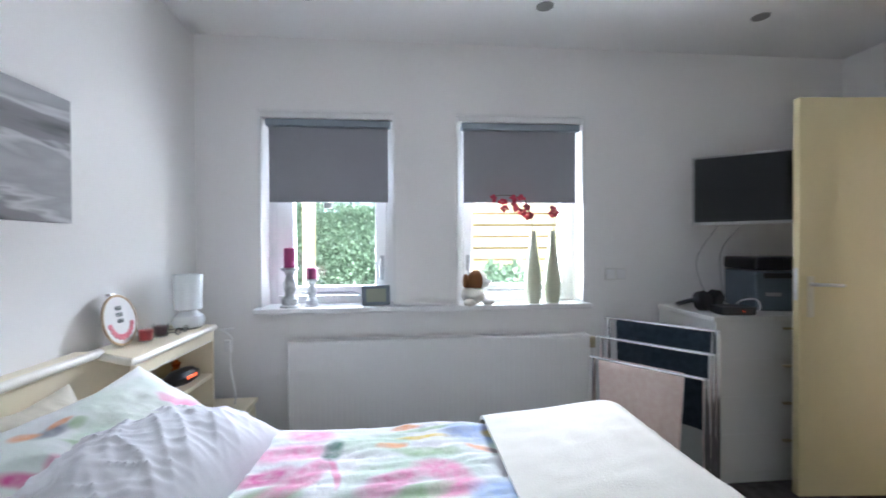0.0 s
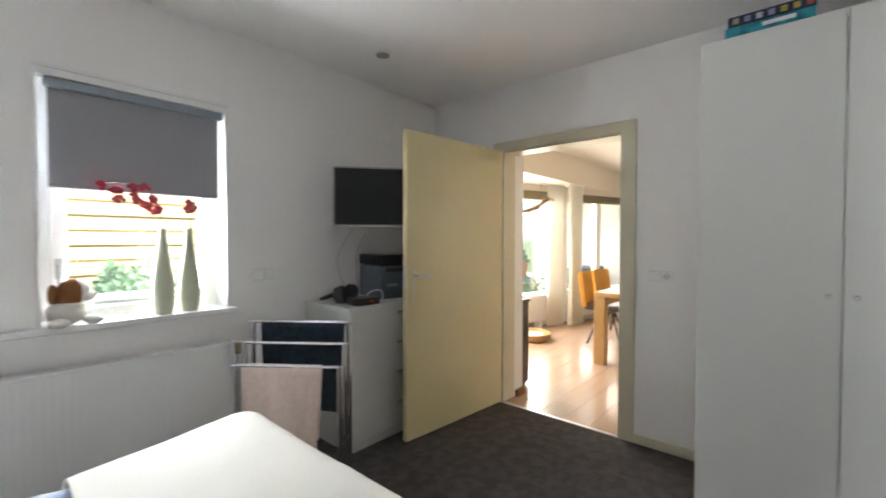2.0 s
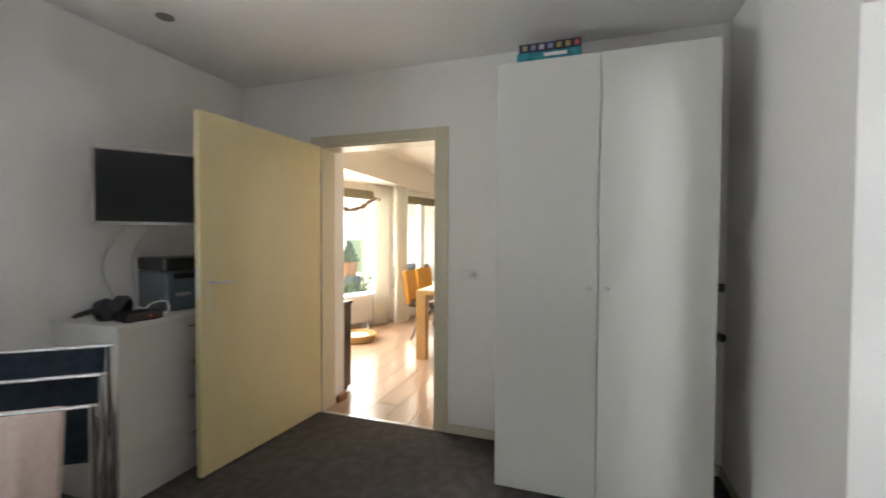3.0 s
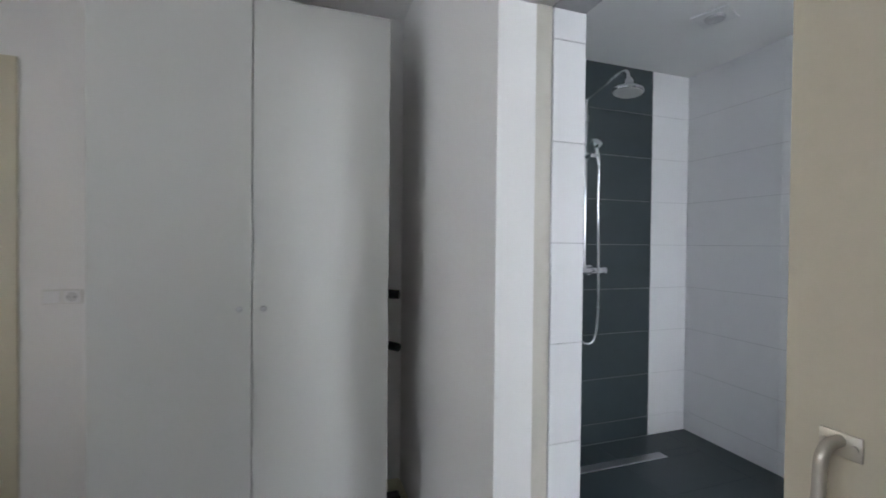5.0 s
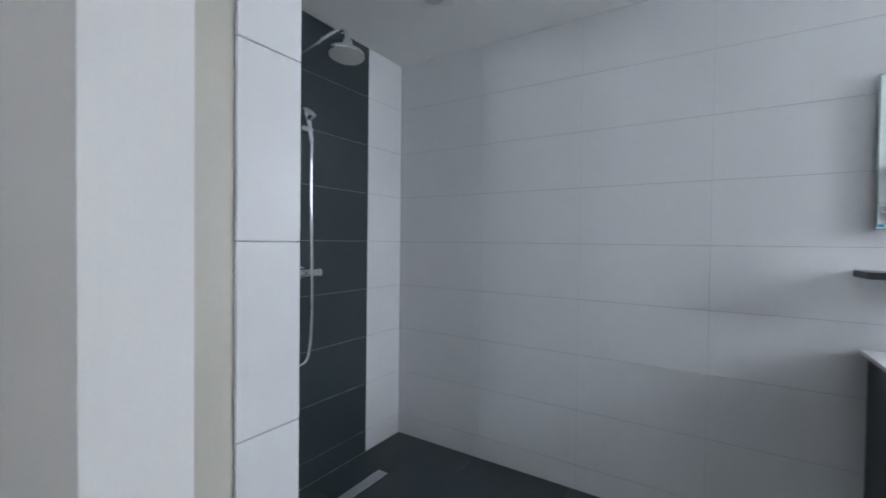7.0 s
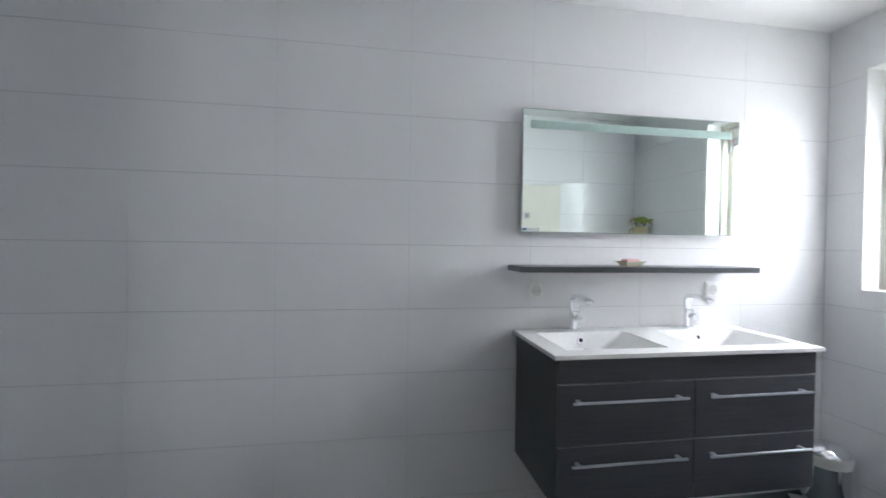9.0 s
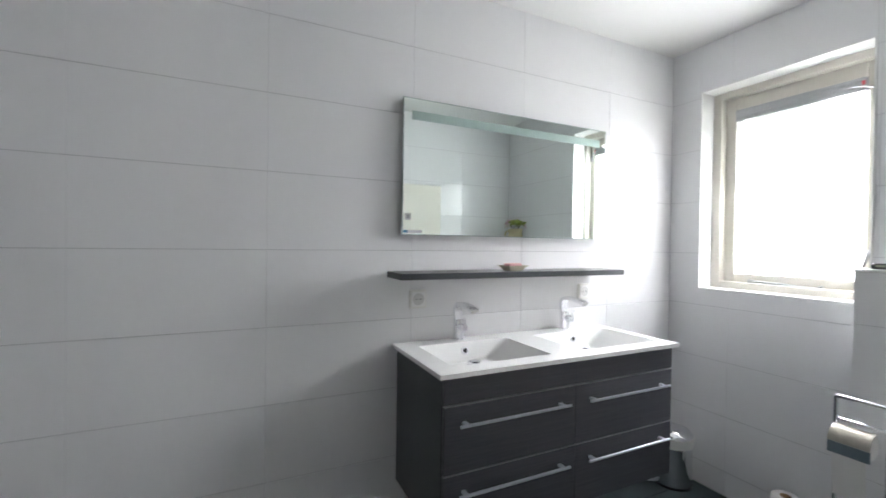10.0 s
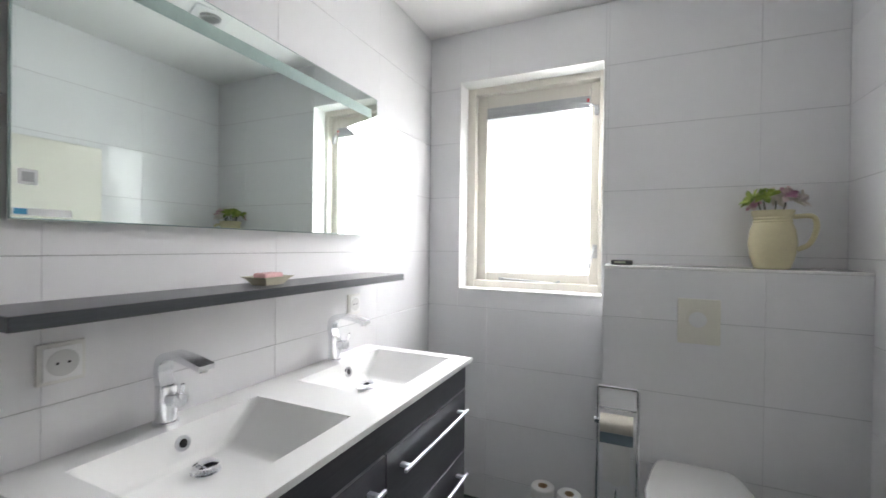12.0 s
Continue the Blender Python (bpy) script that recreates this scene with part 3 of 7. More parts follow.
# things on the headboard shelf
pl = thing("embroidery_hoop", "round white embroidered hoop with pink flowers, leaning on the wall", "decoration", (-1.035, 2.505, 0.868))
pl.scale = (0.78, 0.78, 0.80)
tl = Matrix.Translation((0, 0, 0.128)) @ Matrix.Rotation(radians(-11), 4, "Y") @ Matrix.Rotation(radians(90), 4, "Y")
M_cloth = mat("white_linen", (0.76, 0.75, 0.74), 0.9, var=0.03, scale=8, fine=300, bump=0.2)
M_hoop = mat("pale_wood_hoop", (0.5, 0.36, 0.2), 0.5, var=0.1, scale=20)
part("linen", add_lathe(B(), [(0.12, -0.002), (0.12, 0.002)], seg=40, turn=tl), M_cloth, pl)
hp = B()
add_tube(hp, [tl @ Vector((0.123 * math.cos(i / 40 * math.tau), 0.123 * math.sin(i / 40 * math.tau), 0)) for i in range(41)], 0.006, 8)
part("hoop", hp, M_hoop, pl)
cl = B()
add_box(cl, (-0.012, -0.02, 0.246), (0.012, 0.02, 0.262), 0.003, turn=Matrix.Translation((-0.045, 0, 0)))
part("screw", cl, M_steel, pl)
M_pinkthread = mat("pink_thread", (0.70, 0.22, 0.27), 0.8, var=0.15)
M_darkthread = mat("dark_thread", (0.06, 0.08, 0.08), 0.8, var=0.15)
rnd = random.Random(4)
fl = B()
for i in range(9):
    an = radians(200 + i * 18)
    c = Vector((0.085 * math.sin(an + 1.57) * -1, 0.085 * math.cos(an + 1.57), 0.003))
    for k in range(5):
        d = Vector((math.cos(k * 1.2566), math.sin(k * 1.2566), 0)) * 0.009
        add_lathe(fl, [(0.008, 0), (0.006, 0.003)], seg=7, turn=tl @ Matrix.Translation(Vector((c.y, c.x, 0.002)) + d))
part("stitched_flowers", fl, M_pinkthread, pl, "pink stitched flowers")
st = B()
for row in range(3):
    for k in range(3):
        add_box(st, (-0.07 + row * 0.032, -0.022 + k * 0.016, 0.002), (-0.07 + row * 0.032 + 0.02, -0.013 + k * 0.016, 0.004), turn=tl)
part("stitched_lettering", st, M_darkthread, pl, "dark stitched lettering")

for (cx, cy), wax, lab in (((-0.985, 2.585), M_red, "small clear glass votive holder with red wax"), ((-0.975, 2.675), M_plum, "small clear glass votive holder with plum wax")):
    v = thing("votive_candle", lab, "candle", (cx, cy, 0.866), "votive candles")
    part("glass", add_lathe(B(), [(0.022, 0), (0.026, 0.002), (0.031, 0.058), (0.029, 0.058), (0.024, 0.006), (0.001, 0.005)], seg=24), M_clear, v)
    part("wax", add_lathe(B(), [(0.022, 0.008), (0.027, 0.048), (0.001, 0.047)], seg=24), wax, v)
gls = thing("reading_glasses", "folded wire reading glasses on the shelf", "glasses", (-0.92, 2.74, 0.866))
g1 = B()
for c in (-0.03, 0.03):
    add_tube(g1, [(0.0, c + 0.022 * math.cos(i / 16 * math.tau), 0.016 + 0.014 * math.sin(i / 16 * math.tau)) for i in range(17)], 0.0016, 6)
add_tube(g1, [(0, -0.008, 0.018), (0.004, 0, 0.022), (0, 0.008, 0.018)], 0.0016, 6)
for c in (-0.052, 0.052):
    add_tube(g1, [(0, c, 0.016), (-0.06, c, 0.01), (-0.11, c, 0.002)], 0.0016, 6)
part("wire_frame", g1, M_black, gls)
tl_ = thing("table_lamp", "white opal glass table lamp, unlit, on the shelf", "table lamp", (-0.952, 2.865, 0.866))
part("base", add_lathe(B(), [(0.045, 0), (0.064, 0.01), (0.072, 0.035), (0.064, 0.062), (0.042, 0.078), (0.034, 0.088)], seg=36), M_glasswhite, tl_)
part("shade", add_lathe(B(), [(0.035, 0.088), (0.060, 0.094), (0.064, 0.262), (0.060, 0.262), (0.056, 0.1), (0.03, 0.094)], seg=36), M_glasswhite, tl_)
cd = B()
add_tube(cd, smooth_path([(-0.85, 2.96, 0.84), (-0.80, 2.99, 0.78), (-0.81, 2.985, 0.66), (-0.79, 3.0, 0.50), (-0.8, 3.02, 0.432)]), 0.004, 6)
add_box(cd, (-0.83, 2.962, 0.72), (-0.80, 2.985, 0.78), 0.005)
add_cyl(cd, (-0.85, 2.957, 0.835), (-0.79, 2.99, 0.835), 0.006)
solid("lamp_cord", cd, M_pvc, "white lamp cord with inline switch beside the shelf", "cable")
ac = thing("alarm_clock", "black digital alarm clock radio with red digits", "alarm clock", (-0.955, 2.80, 0.622), rz=-8)
part("housing", add_lathe(B(), [(0.05, 0), (0.07, 0.012), (0.072, 0.035), (0.045, 0.058), (0.01, 0.062)], seg=30, turn=Matrix.Diagonal((0.75, 1.55, 1, 1))), M_black, ac)
dg = B()
for k in range(4):
    add_box(dg, (0.049, -0.032 + k * 0.018, 0.025), (0.0545, -0.024 + k * 0.018, 0.039))
part("digits", dg, M_ledred, ac, "glowing red digits")
ob_ = thing("orange_ornament", "small orange glass ornament on the shelf", "ornament", (-1.03, 2.90, 0.622))
part("figure", add_lathe(B(), [(0.02, 0), (0.026, 0.02), (0.014, 0.045), (0.022, 0.065), (0.006, 0.08)], seg=20), mat("amber_glass", (0.55, 0.16, 0.03), 0.2, var=0.1), ob_)

# on the window sill
def candlestick(x, y, h, hc, rc, s):
    c = thing("candlestick", "distressed white turned wooden candlestick with magenta pillar candle", "candlestick", (x, y, 0.90), "candlesticks")
    prof = [(0.055, 0), (0.055, 0.012), (0.044, 0.02), (0.046, 0.055), (0.03, 0.075), (0.026, 0.09), (0.036, 0.12), (0.040, 0.15), (0.026, 0.185), (0.022, 0.20), (0.034, 0.222), (0.05, 0.236), (0.05, 0.248)]
    part("stick", add_lathe(B(), [(r * s, z * h / 0.248) for r, z in prof], seg=28), M_silverw, c)
    part("candle", add_lathe(B(), [(rc, h), (rc, h + hc - 0.004), (rc - 0.006, h + hc), (rc - 0.012, h + hc - 0.004), (0.001, h + hc - 0.006)], seg=26), M_candle, c, "magenta pillar candle")
    wk = B()
    add_cyl(wk, (0, 0, h + hc - 0.006), (0.002, 0, h + hc + 0.008), 0.0015, seg=6)
    part("wick", wk, M_black, c)


candlestick(-0.575, 3.255, 0.235, 0.115, 0.033, 1.0)
candlestick(-0.455, 3.285, 0.165, 0.068, 0.031, 0.72)
ph = thing("weather_station", "grey framed desktop weather station with grey display", "display", (-0.075, 3.25, 0.90), rz=8)
part("frame", add_box(B(), (-0.083, -0.012, 0.006), (0.083, 0.012, 0.125), 0.006, turn=Matrix.Rotation(radians(-8), 4, "X")), M_grey, ph)
part("display", add_box(B(), (-0.058, -0.0135, 0.026), (0.058, -0.0115, 0.104), 0, turn=Matrix.Rotation(radians(-8), 4, "X")), M_lcd, ph, "grey-green display")
part("foot", bx((-0.05, -0.01, 0), (0.05, 0.05, 0.01), 0.003), M_silver, ph)
dog = B()
def ball(bm, c, r, sc=(1, 1, 1), sub=3, jit=0.0):
    g = bmesh.ops.create_icosphere(bm, subdivisions=sub, radius=r, matrix=Matrix.Translation(c) @ Matrix.Diagonal((*sc, 1)))
    if jit:
        for v in g["verts"]:
            v.co += Vector(c - v.co if isinstance(c, Vector) else Vector(c) - v.co).normalized() * random.uniform(-jit, jit)
    return bm


for c, r, sc in [((0, 0, 0.05), 0.055, (1.15, 1, 0.9)), ((0.012, -0.02, 0.125), 0.052, (1, 1, 1)), ((0.04, -0.05, 0.112), 0.026, (1, 1, 0.8)), ((-0.05, -0.05, 0.018), 0.022, (1.4, 1.6, 0.8)), ((0.06, -0.05, 0.018), 0.022, (1.4, 1.6, 0.8)), ((-0.045, -0.005, 0.12), 0.026, (0.55, 0.8, 1.5)), ((0.062, 0.01, 0.12), 0.026, (0.55, 0.8, 1.5)), ((0.058, -0.068, 0.118), 0.009, (1, 1, 1))]:
    ball(dog, c, r, sc, 3, 0.0012)
M_plush, nt, bs = nodes_of("plush_white_brown", 0.95)
N_, L_ = nt.nodes.new, nt.links.new
tc, nz, cr = N_("ShaderNodeTexCoord"), N_("ShaderNodeTexNoise"), N_("ShaderNodeValToRGB")
nz.inputs["Scale"].default_value, nz.inputs["Detail"].default_value = 11, 2
L_(tc.outputs["Object"], nz.inputs["Vector"])
cr.color_ramp.elements[0].position, cr.color_ramp.elements[1].position = 0.47, 0.50
cr.color_ramp.elements[0].color, cr.color_ramp.elements[1].color = (0.72, 0.68, 0.62, 1), (0.22, 0.09, 0.03, 1)
sx_, hi_, ba_, mu_ = N_("ShaderNodeSeparateXYZ"), N_("ShaderNodeMath"), N_("ShaderNodeMath"), N_("ShaderNodeMath")
hi_.operation, ba_.operation, mu_.operation = "GREATER_THAN", "LESS_THAN", "MULTIPLY"
hi_.inputs[1].default_value, ba_.inputs[1].default_value = 0.088, 0.014
L_(tc.outputs["Object"], sx_.inputs[0])
L_(sx_.outputs[2], hi_.inputs[0])
L_(sx_.outputs[0], ba_.inputs[0])
L_(hi_.outputs[0], mu_.inputs[0])
L_(ba_.outputs[0], mu_.inputs[1])
L_(mu_.outputs[0], cr.inputs["Fac"])
L_(cr.outputs[0], bs.inputs["Base Color"])
n2, bp = N_("ShaderNodeTexNoise"), N_("ShaderNodeBump")
n2.inputs["Scale"].default_value = 160
bp.inputs["Distance"].default_value = 0.004
L_(tc.outputs["Object"], n2.inputs["Vector"])
L_(n2.outputs["Fac"], bp.inputs["Height"])
L_(bp.outputs[0], bs.inputs["Normal"])
pd = solid("plush_dog", dog, M_plush, "white and brown plush toy dog sitting on the sill", "soft toy", at=(0.505, 3.225, 0.9035), rz=22)
pd.scale = (1.18, 1.18, 1.18)
def leafshape(bm, m, w, l, bend=0.2):
    """A small pointed, cupped leaf or petal along +x."""
    a = [bm.verts.new(m @ Vector(q)) for q in ((0, 0, 0), (l * 0.35, w * 0.5, bend * l * 0.25), (l * 0.75, w * 0.42, bend * l * 0.2), (l, 0, -bend * l * 0.2), (l * 0.75, -w * 0.42, bend * l * 0.2), (l * 0.35, -w * 0.5, bend * l * 0.25), (l * 0.5, 0, 0))]
    for i in range(6):
        bm.faces.new((a[i], a[(i + 1) % 6], a[6]))


for vx, vy in ((0.885, 3.245), (1.008, 3.25)):
    v = thing("tall_vase", "slender sage green ceramic bottle vase on the sill", "vase", (vx, vy, 0.90), "bottle vases")
    part("body", add_lathe(B(), [(0.034, 0), (0.039, 0.006), (0.047, 0.06), (0.051, 0.12), (0.048, 0.19), (0.034, 0.28), (0.022, 0.36), (0.017, 0.43), (0.018, 0.447), (0.013, 0.447), (0.011, 0.40)], seg=30), M_vase, v)
for vx, pts, seed in ((0.885, [(0, 0, 0.40), (-0.01, 0, 0.52), (-0.06, 0, 0.64), (-0.16, 0, 0.665), (-0.25, 0, 0.66)], 1), (1.008, [(0, 0, 0.40), (0.01, 0, 0.5), (0.0, 0, 0.56), (-0.01, 0, 0.6)], 2)):
    rn = random.Random(seed)
    f = thing("orchid_stem", "artificial crimson orchid stem in a vase", "flower", (vx, 3.245, 0.90), "orchid stems")
    path = smooth_path(pts, 6)
    part("stem", add_tube(B(), path, 0.0025, 6), M_stem, f)
    spots = [(-0.25, 0.66), (-0.19, 0.64), (-0.18, 0.60), (-0.13, 0.66), (-0.12, 0.62), (-0.10, 0.595), (-0.08, 0.665), (-0.07, 0.575), (-0.04, 0.61), (-0.02, 0.56), (-0.035, 0.545)] if seed == 1 else [(0.0, 0.60), (0.012, 0.575), (-0.008, 0.565)]
    for sx, sz in spots:
        bl_ = B()
        for k in range(5):
            m = Matrix.Translation((sx + rn.uniform(-0.006, 0.006), rn.uniform(-0.02, 0.0), sz - 0.016)) @ Matrix.Rotation(rn.uniform(0.8, 1.5), 4, "X") @ Matrix.Rotation(k * 1.2566 + rn.random(), 4, "Z")
            leafshape(bl_, m, 0.026, 0.029, rn.uniform(0.2, 0.6))
        part("blossom", bl_, M_petal, f)

# chest of drawers and what stands on it
ch = thing("chest_of_drawers", "white four-drawer chest of drawers in the corner", "chest of drawers")
part("top", bx((1.70, 2.765, 0.852), (2.515, YN - 0.002, 0.88), 0.004), M_ward, ch)
for xx in (1.71, 2.488):
    part("side_panel", bx((xx, 2.782, 0.0), (xx + 0.018, YN - 0.004, 0.852), 0.002), M_ward, ch)
part("back_panel", bx((1.73, YN - 0.02, 0.03), (2.486, YN - 0.006, 0.85)), M_ward, ch)
part("plinth", bx((1.73, 2.775, 0.0), (2.486, 2.80, 0.058)), M_ward, ch)
for i in range(4):
    z0 = 0.062 + i * 0.198
    d = part("drawer", bx((1.712, 2.770, z0), (2.505, 2.79, z0 + 0.1977), 0.0006), M_ward, ch)
    hd = B()
    add_box(hd, (2.085, 2.752, z0 + 0.15), (2.13, 2.77, z0 + 0.163), 0.004)
    part("handle", hd, M_brass, d, "small dull metal pull")
pr = thing("printer", "grey and black laser printer on the chest", "printer", (2.295, 3.04, 0.88), rz=-12)
part("body", bx((-0.19, -0.16, 0.0), (0.19, 0.17, 0.225), 0.012, 3), M_grey, pr)
part("scanner_lid", bx((-0.195, -0.165, 0.23), (0.195, 0.17, 0.305), 0.014, 3), M_black, pr, "black scanner lid")
part("tray_slot", bx((-0.15, -0.163, 0.185), (0.15, -0.155, 0.215), 0.003), M_black, pr)
part("badge", bx((-0.14, -0.1635, 0.085), (-0.06, -0.1595, 0.105)), M_silver, pr)
part("paper_tray", bx((-0.18, -0.164, 0.015), (0.18, -0.156, 0.075), 0.004), M_grey, pr)
hpn = thing("headphones", "black over-ear headphones on the chest", "headphones", (1.83, 2.98, 0.88), rz=25)
hpn.scale = (1.25, 1.25, 1.2)
for dx in (-0.045, 0.055):
    part("ear_cup", add_lathe(B(), [(0.03, -0.028), (0.045, -0.02), (0.048, 0.012), (0.036, 0.025), (0.02, 0.027)], seg=24, turn=Matrix.Translation((dx, 0, 0.049)) @ Matrix.Rotation(radians(78 if dx < 0 else 100), 4, "X")), M_black, hpn)
part("headband", add_tube(B(), smooth_path([(-0.045, 0.02, 0.06), (-0.05, 0.10, 0.03), (0.0, 0.14, 0.015), (0.06, 0.1, 0.03), (0.055, 0.02, 0.06)]), 0.008), M_black, hpn)
rt = thing("media_box", "black set-top box with red indicator on the chest", "media box", (1.87, 2.85, 0.88), rz=-8)
part("case", bx((-0.09, -0.06, 0.004), (0.09, 0.06, 0.045), 0.006), M_black, rt)
part("indicator", bx((0.02, -0.0615, 0.021), (0.027, -0.0595, 0.025)), M_ledred, rt, "red indicator light")
part("feet", bx((-0.08, -0.05, 0), (0.08, 0.05, 0.004)), M_black, rt)
cb = B()
add_tube(cb, smooth_path([(1.97, 2.86, 0.886), (2.02, 2.84, 0.90), (2.04, 2.88, 0.95), (1.99, 2.93, 0.94), (1.96, 2.95, 0.886), (2.03, 2.97, 0.885)]), 0.005, 6)
solid("white_cable", cb, M_pvc, "looped white cable on the chest of drawers", "cable")

M_tvsilver = mat("tv_silver", (0.40, 0.39, 0.39), 0.4, 0.4, var=0.03)
M_screen.node_tree.nodes["Principled BSDF"].inputs["Specular IOR Level"].default_value = 0.2
# television on a swivel arm
tv = thing("television", "slim flat-screen television, switched off, on a swivel wall arm", "television", (1.775, 3.04, 1.37), rz=-39)
part("bezel", bx((0, 0.0, 0), (0.60, 0.035, 0.395), 0.004), M_tvsilver, tv, "silver bezel")
part("screen", bx((0.012, -0.003, 0.016), (0.588, 0.002, 0.383)), M_screen, tv, "dark glossy screen")
part("rear_cover", bx((0.08, 0.035, 0.05), (0.52, 0.06, 0.34), 0.012), M_black, tv)
part("wall_arm", add_tube(B(), [(0.3, 0.06, 0.2), (0.36, 0.14, 0.2), (0.42, 0.46, 0.2)], 0.018), M_black, tv)
for i, (p0, p1, p2) in enumerate((((1.95, 3.05, 1.38), (1.92, 3.20, 1.15), (2.02, 3.22, 0.886)), ((2.06, 3.0, 1.38), (2.10, 3.22, 1.2), (2.12, 3.22, 0.885)))):
    solid("tv_cable", add_tube(B(), smooth_path([p0, p1, p2]), 0.0035, 6), M_cable, "thin grey television cable hanging on the wall", "cable", "television cables")

# towel rack
RA, RBv = Vector((1.207, 2.936, 0)), Vector((1.526, 2.529, 0))
rd = (RBv - RA).normalized()
rn_ = Vector((rd.y, -rd.x, 0))
if rn_.x > 0:
    rn_ = -rn_
rk = thing("towel_rack", "chromed three-tier standing towel rack", "towel rack")
for off, z in ((0.0, 0.858), (0.085, 0.765), (0.17, 0.672)):
    a, b = RA + rn_ * off, RBv + rn_ * off
    part("rail", add_tube(B(), [a - rd * 0.015 + Vector((0, 0, z)), b + rd * 0.015 + Vector((0, 0, z))], 0.0085, 10), M_chrome, rk)
    for e in (a, b):
        part("post", bx((e.x - 0.011, e.y - 0.011, 0.012), (e.x + 0.011, e.y + 0.011, z + 0.006), 0.004), M_chrome, rk)
for e in (RA, RBv):
    part("foot", add_tube(B(), [e - rn_ * 0.06 + Vector((0, 0, 0.01)), e + rn_ * 0.26 + Vector((0, 0, 0.01))], 0.010, 10), M_chrome, rk)


def towel(off, z, s0, s1, drop_f, drop_b, seed):
    """A towel folded over a rail, with soft hanging folds."""
    rn = random.Random(seed)
    ph = [rn.uniform(0, 6) for _ in range(4)]
    def f(u, v):
        s = s0 + (s1 - s0) * u
        base = RA + rd * s + rn_ * off
        L = drop_f + drop_b
        d = v * L
        r = 0.013
        if d < drop_f:
            k, side = drop_f - d, 1
        else:
            k, side = d - drop_f, -1
        hang = min(k / max(drop_f, drop_b), 1)
        amp = 0.004 + 0.014 * hang
        w = amp * (math.sin(u * 19 + ph[0]) * 0.6 + math.sin(u * 11 + ph[1] + 2 * hang) * 0.5 + math.sin(u * 37 + ph[2]) * 0.2)
        out = side * (r * min(1, k / 0.012) + 0.006 * hang) + w * (0.4 + 0.6 * hang)
        shrink = (u - 0.5) * -0.05 * hang
        p = base + rd * shrink + rn_ * out
        return Vector((p.x, p.y, z + 0.012 - 0.012 * min(1, k / 0.012) - k + 0.006 * hang * math.sin(u * 8 + ph[3])))
    return add_sheet(B(), f, 44, 40, 0.006)


solid("navy_towel", towel(0.0, 0.858, 0.05, 0.495, 0.46, 0.42, 3), M_navy, "dark navy terry towel hung over the top rail", "towel")
solid("pink_towel", towel(0.17, 0.672, 0.035, 0.43, 0.44, 0.36, 8), M_pink, "pale pink terry towel hung over the lowest rail", "towel")

# east door: frame, leaf, threshold
df = thing("door_1", "cream glossy flush door standing wide open into the bedroom", "door", (2.985, 2.535, 0), rz=-4.6)
df["kind"] = "structure"
part("leaf", bx((-0.965, -0.0, 0.012), (0, 0.04, 1.978), 0.004), M_cream, df)
hn = B()
add_box(hn, (-0.925, -0.006, 0.90), (-0.895, 0.0, 1.10), 0.003)
part("lock_plate", hn, M_creamframe, df)
lv = B()
add_cyl(lv, (-0.91, 0.0, 1.062), (-0.91, -0.048, 1.062), 0.009)
add_tube(lv, smooth_path([(-0.91, -0.045, 1.062), (-0.87, -0.052, 1.062), (-0.79, -0.05, 1.058)]), 0.008, 10)
part("lever_handle", lv, M_steel, df, "brushed steel lever handle")
lv = B()
add_cyl(lv, (-0.91, 0.04, 1.062), (-0.91, 0.085, 1.062), 0.009)
add_tube(lv, smooth_path([(-0.91, 0.082, 1.062), (-0.87, 0.09, 1.062), (-0.80, 0.088, 1.058)]), 0.008, 10)
part("lever_handle", lv, M_steel, df, "brushed steel lever handle")
part("latch_plate", bx((-0.9665, 0.009, 0.98), (-0.9645, 0.031, 1.14)), M_steel, df)
for hz in (0.25, 1.0, 1.75):
    hg = B()
    add_cyl(hg, (0.004, -0.004, hz - 0.04), (0.004, -0.004, hz + 0.04), 0.007)
    part("hinge", hg, M_steel, df)
fr = thing("door_frame_1", "cream painted wooden door frame with architrave", "door frame")
fr["kind"] = "structure"
y0, y1, zt = 1.635, 2.535, 2.0
for nm, lo, hi in [("architrave", (XE - 0.016, y0 - 0.088, 0), (XE - 0.001, y0 + 0.004, zt + 0.05)), ("architrave", (XE - 0.016, y1 + 0.008, 0), (XE - 0.001, y1 + 0.088, zt + 0.05)), ("architrave", (XE - 0.016, y0 + 0.004, zt - 0.02), (XE - 0.001, y1 + 0.008, zt + 0.05)),
                   ("jamb", (XE, y0 - 0.001, 0), (XE + 0.17, y0 + 0.014, zt)), ("jamb", (XE, y1 - 0.002, 0), (XE + 0.17, y1 + 0.012, zt)), ("head", (XE, y0, zt - 0.035), (XE + 0.17, y1, zt - 0.002))]:
    part(nm, bx(lo, hi, 0.004), M_creamframe, fr)
tagged(structure("threshold", bx((XE - 0.01, y0, -0.01), (XE + 0.02, y1, 0.006), 0.003), M_steel, "thin metal carpet threshold strip"))
for lo, hi in [((XE - 0.014, -0.045, 0), (XE - 0.001, y0 - 0.09, 0.06)), ((XE - 0.014, y1 + 0.09, 0), (XE - 0.001, YN - 0.002, 0.06))]:
    structure("baseboard", bx(lo, hi, 0.003), M_creamframe, "cream painted skirting board")
structure("baseboard", bx((1.865, YS + 0.001, 0), (XE - 0.015, YS + 0.014, 0.06), 0.003), M_creamframe)

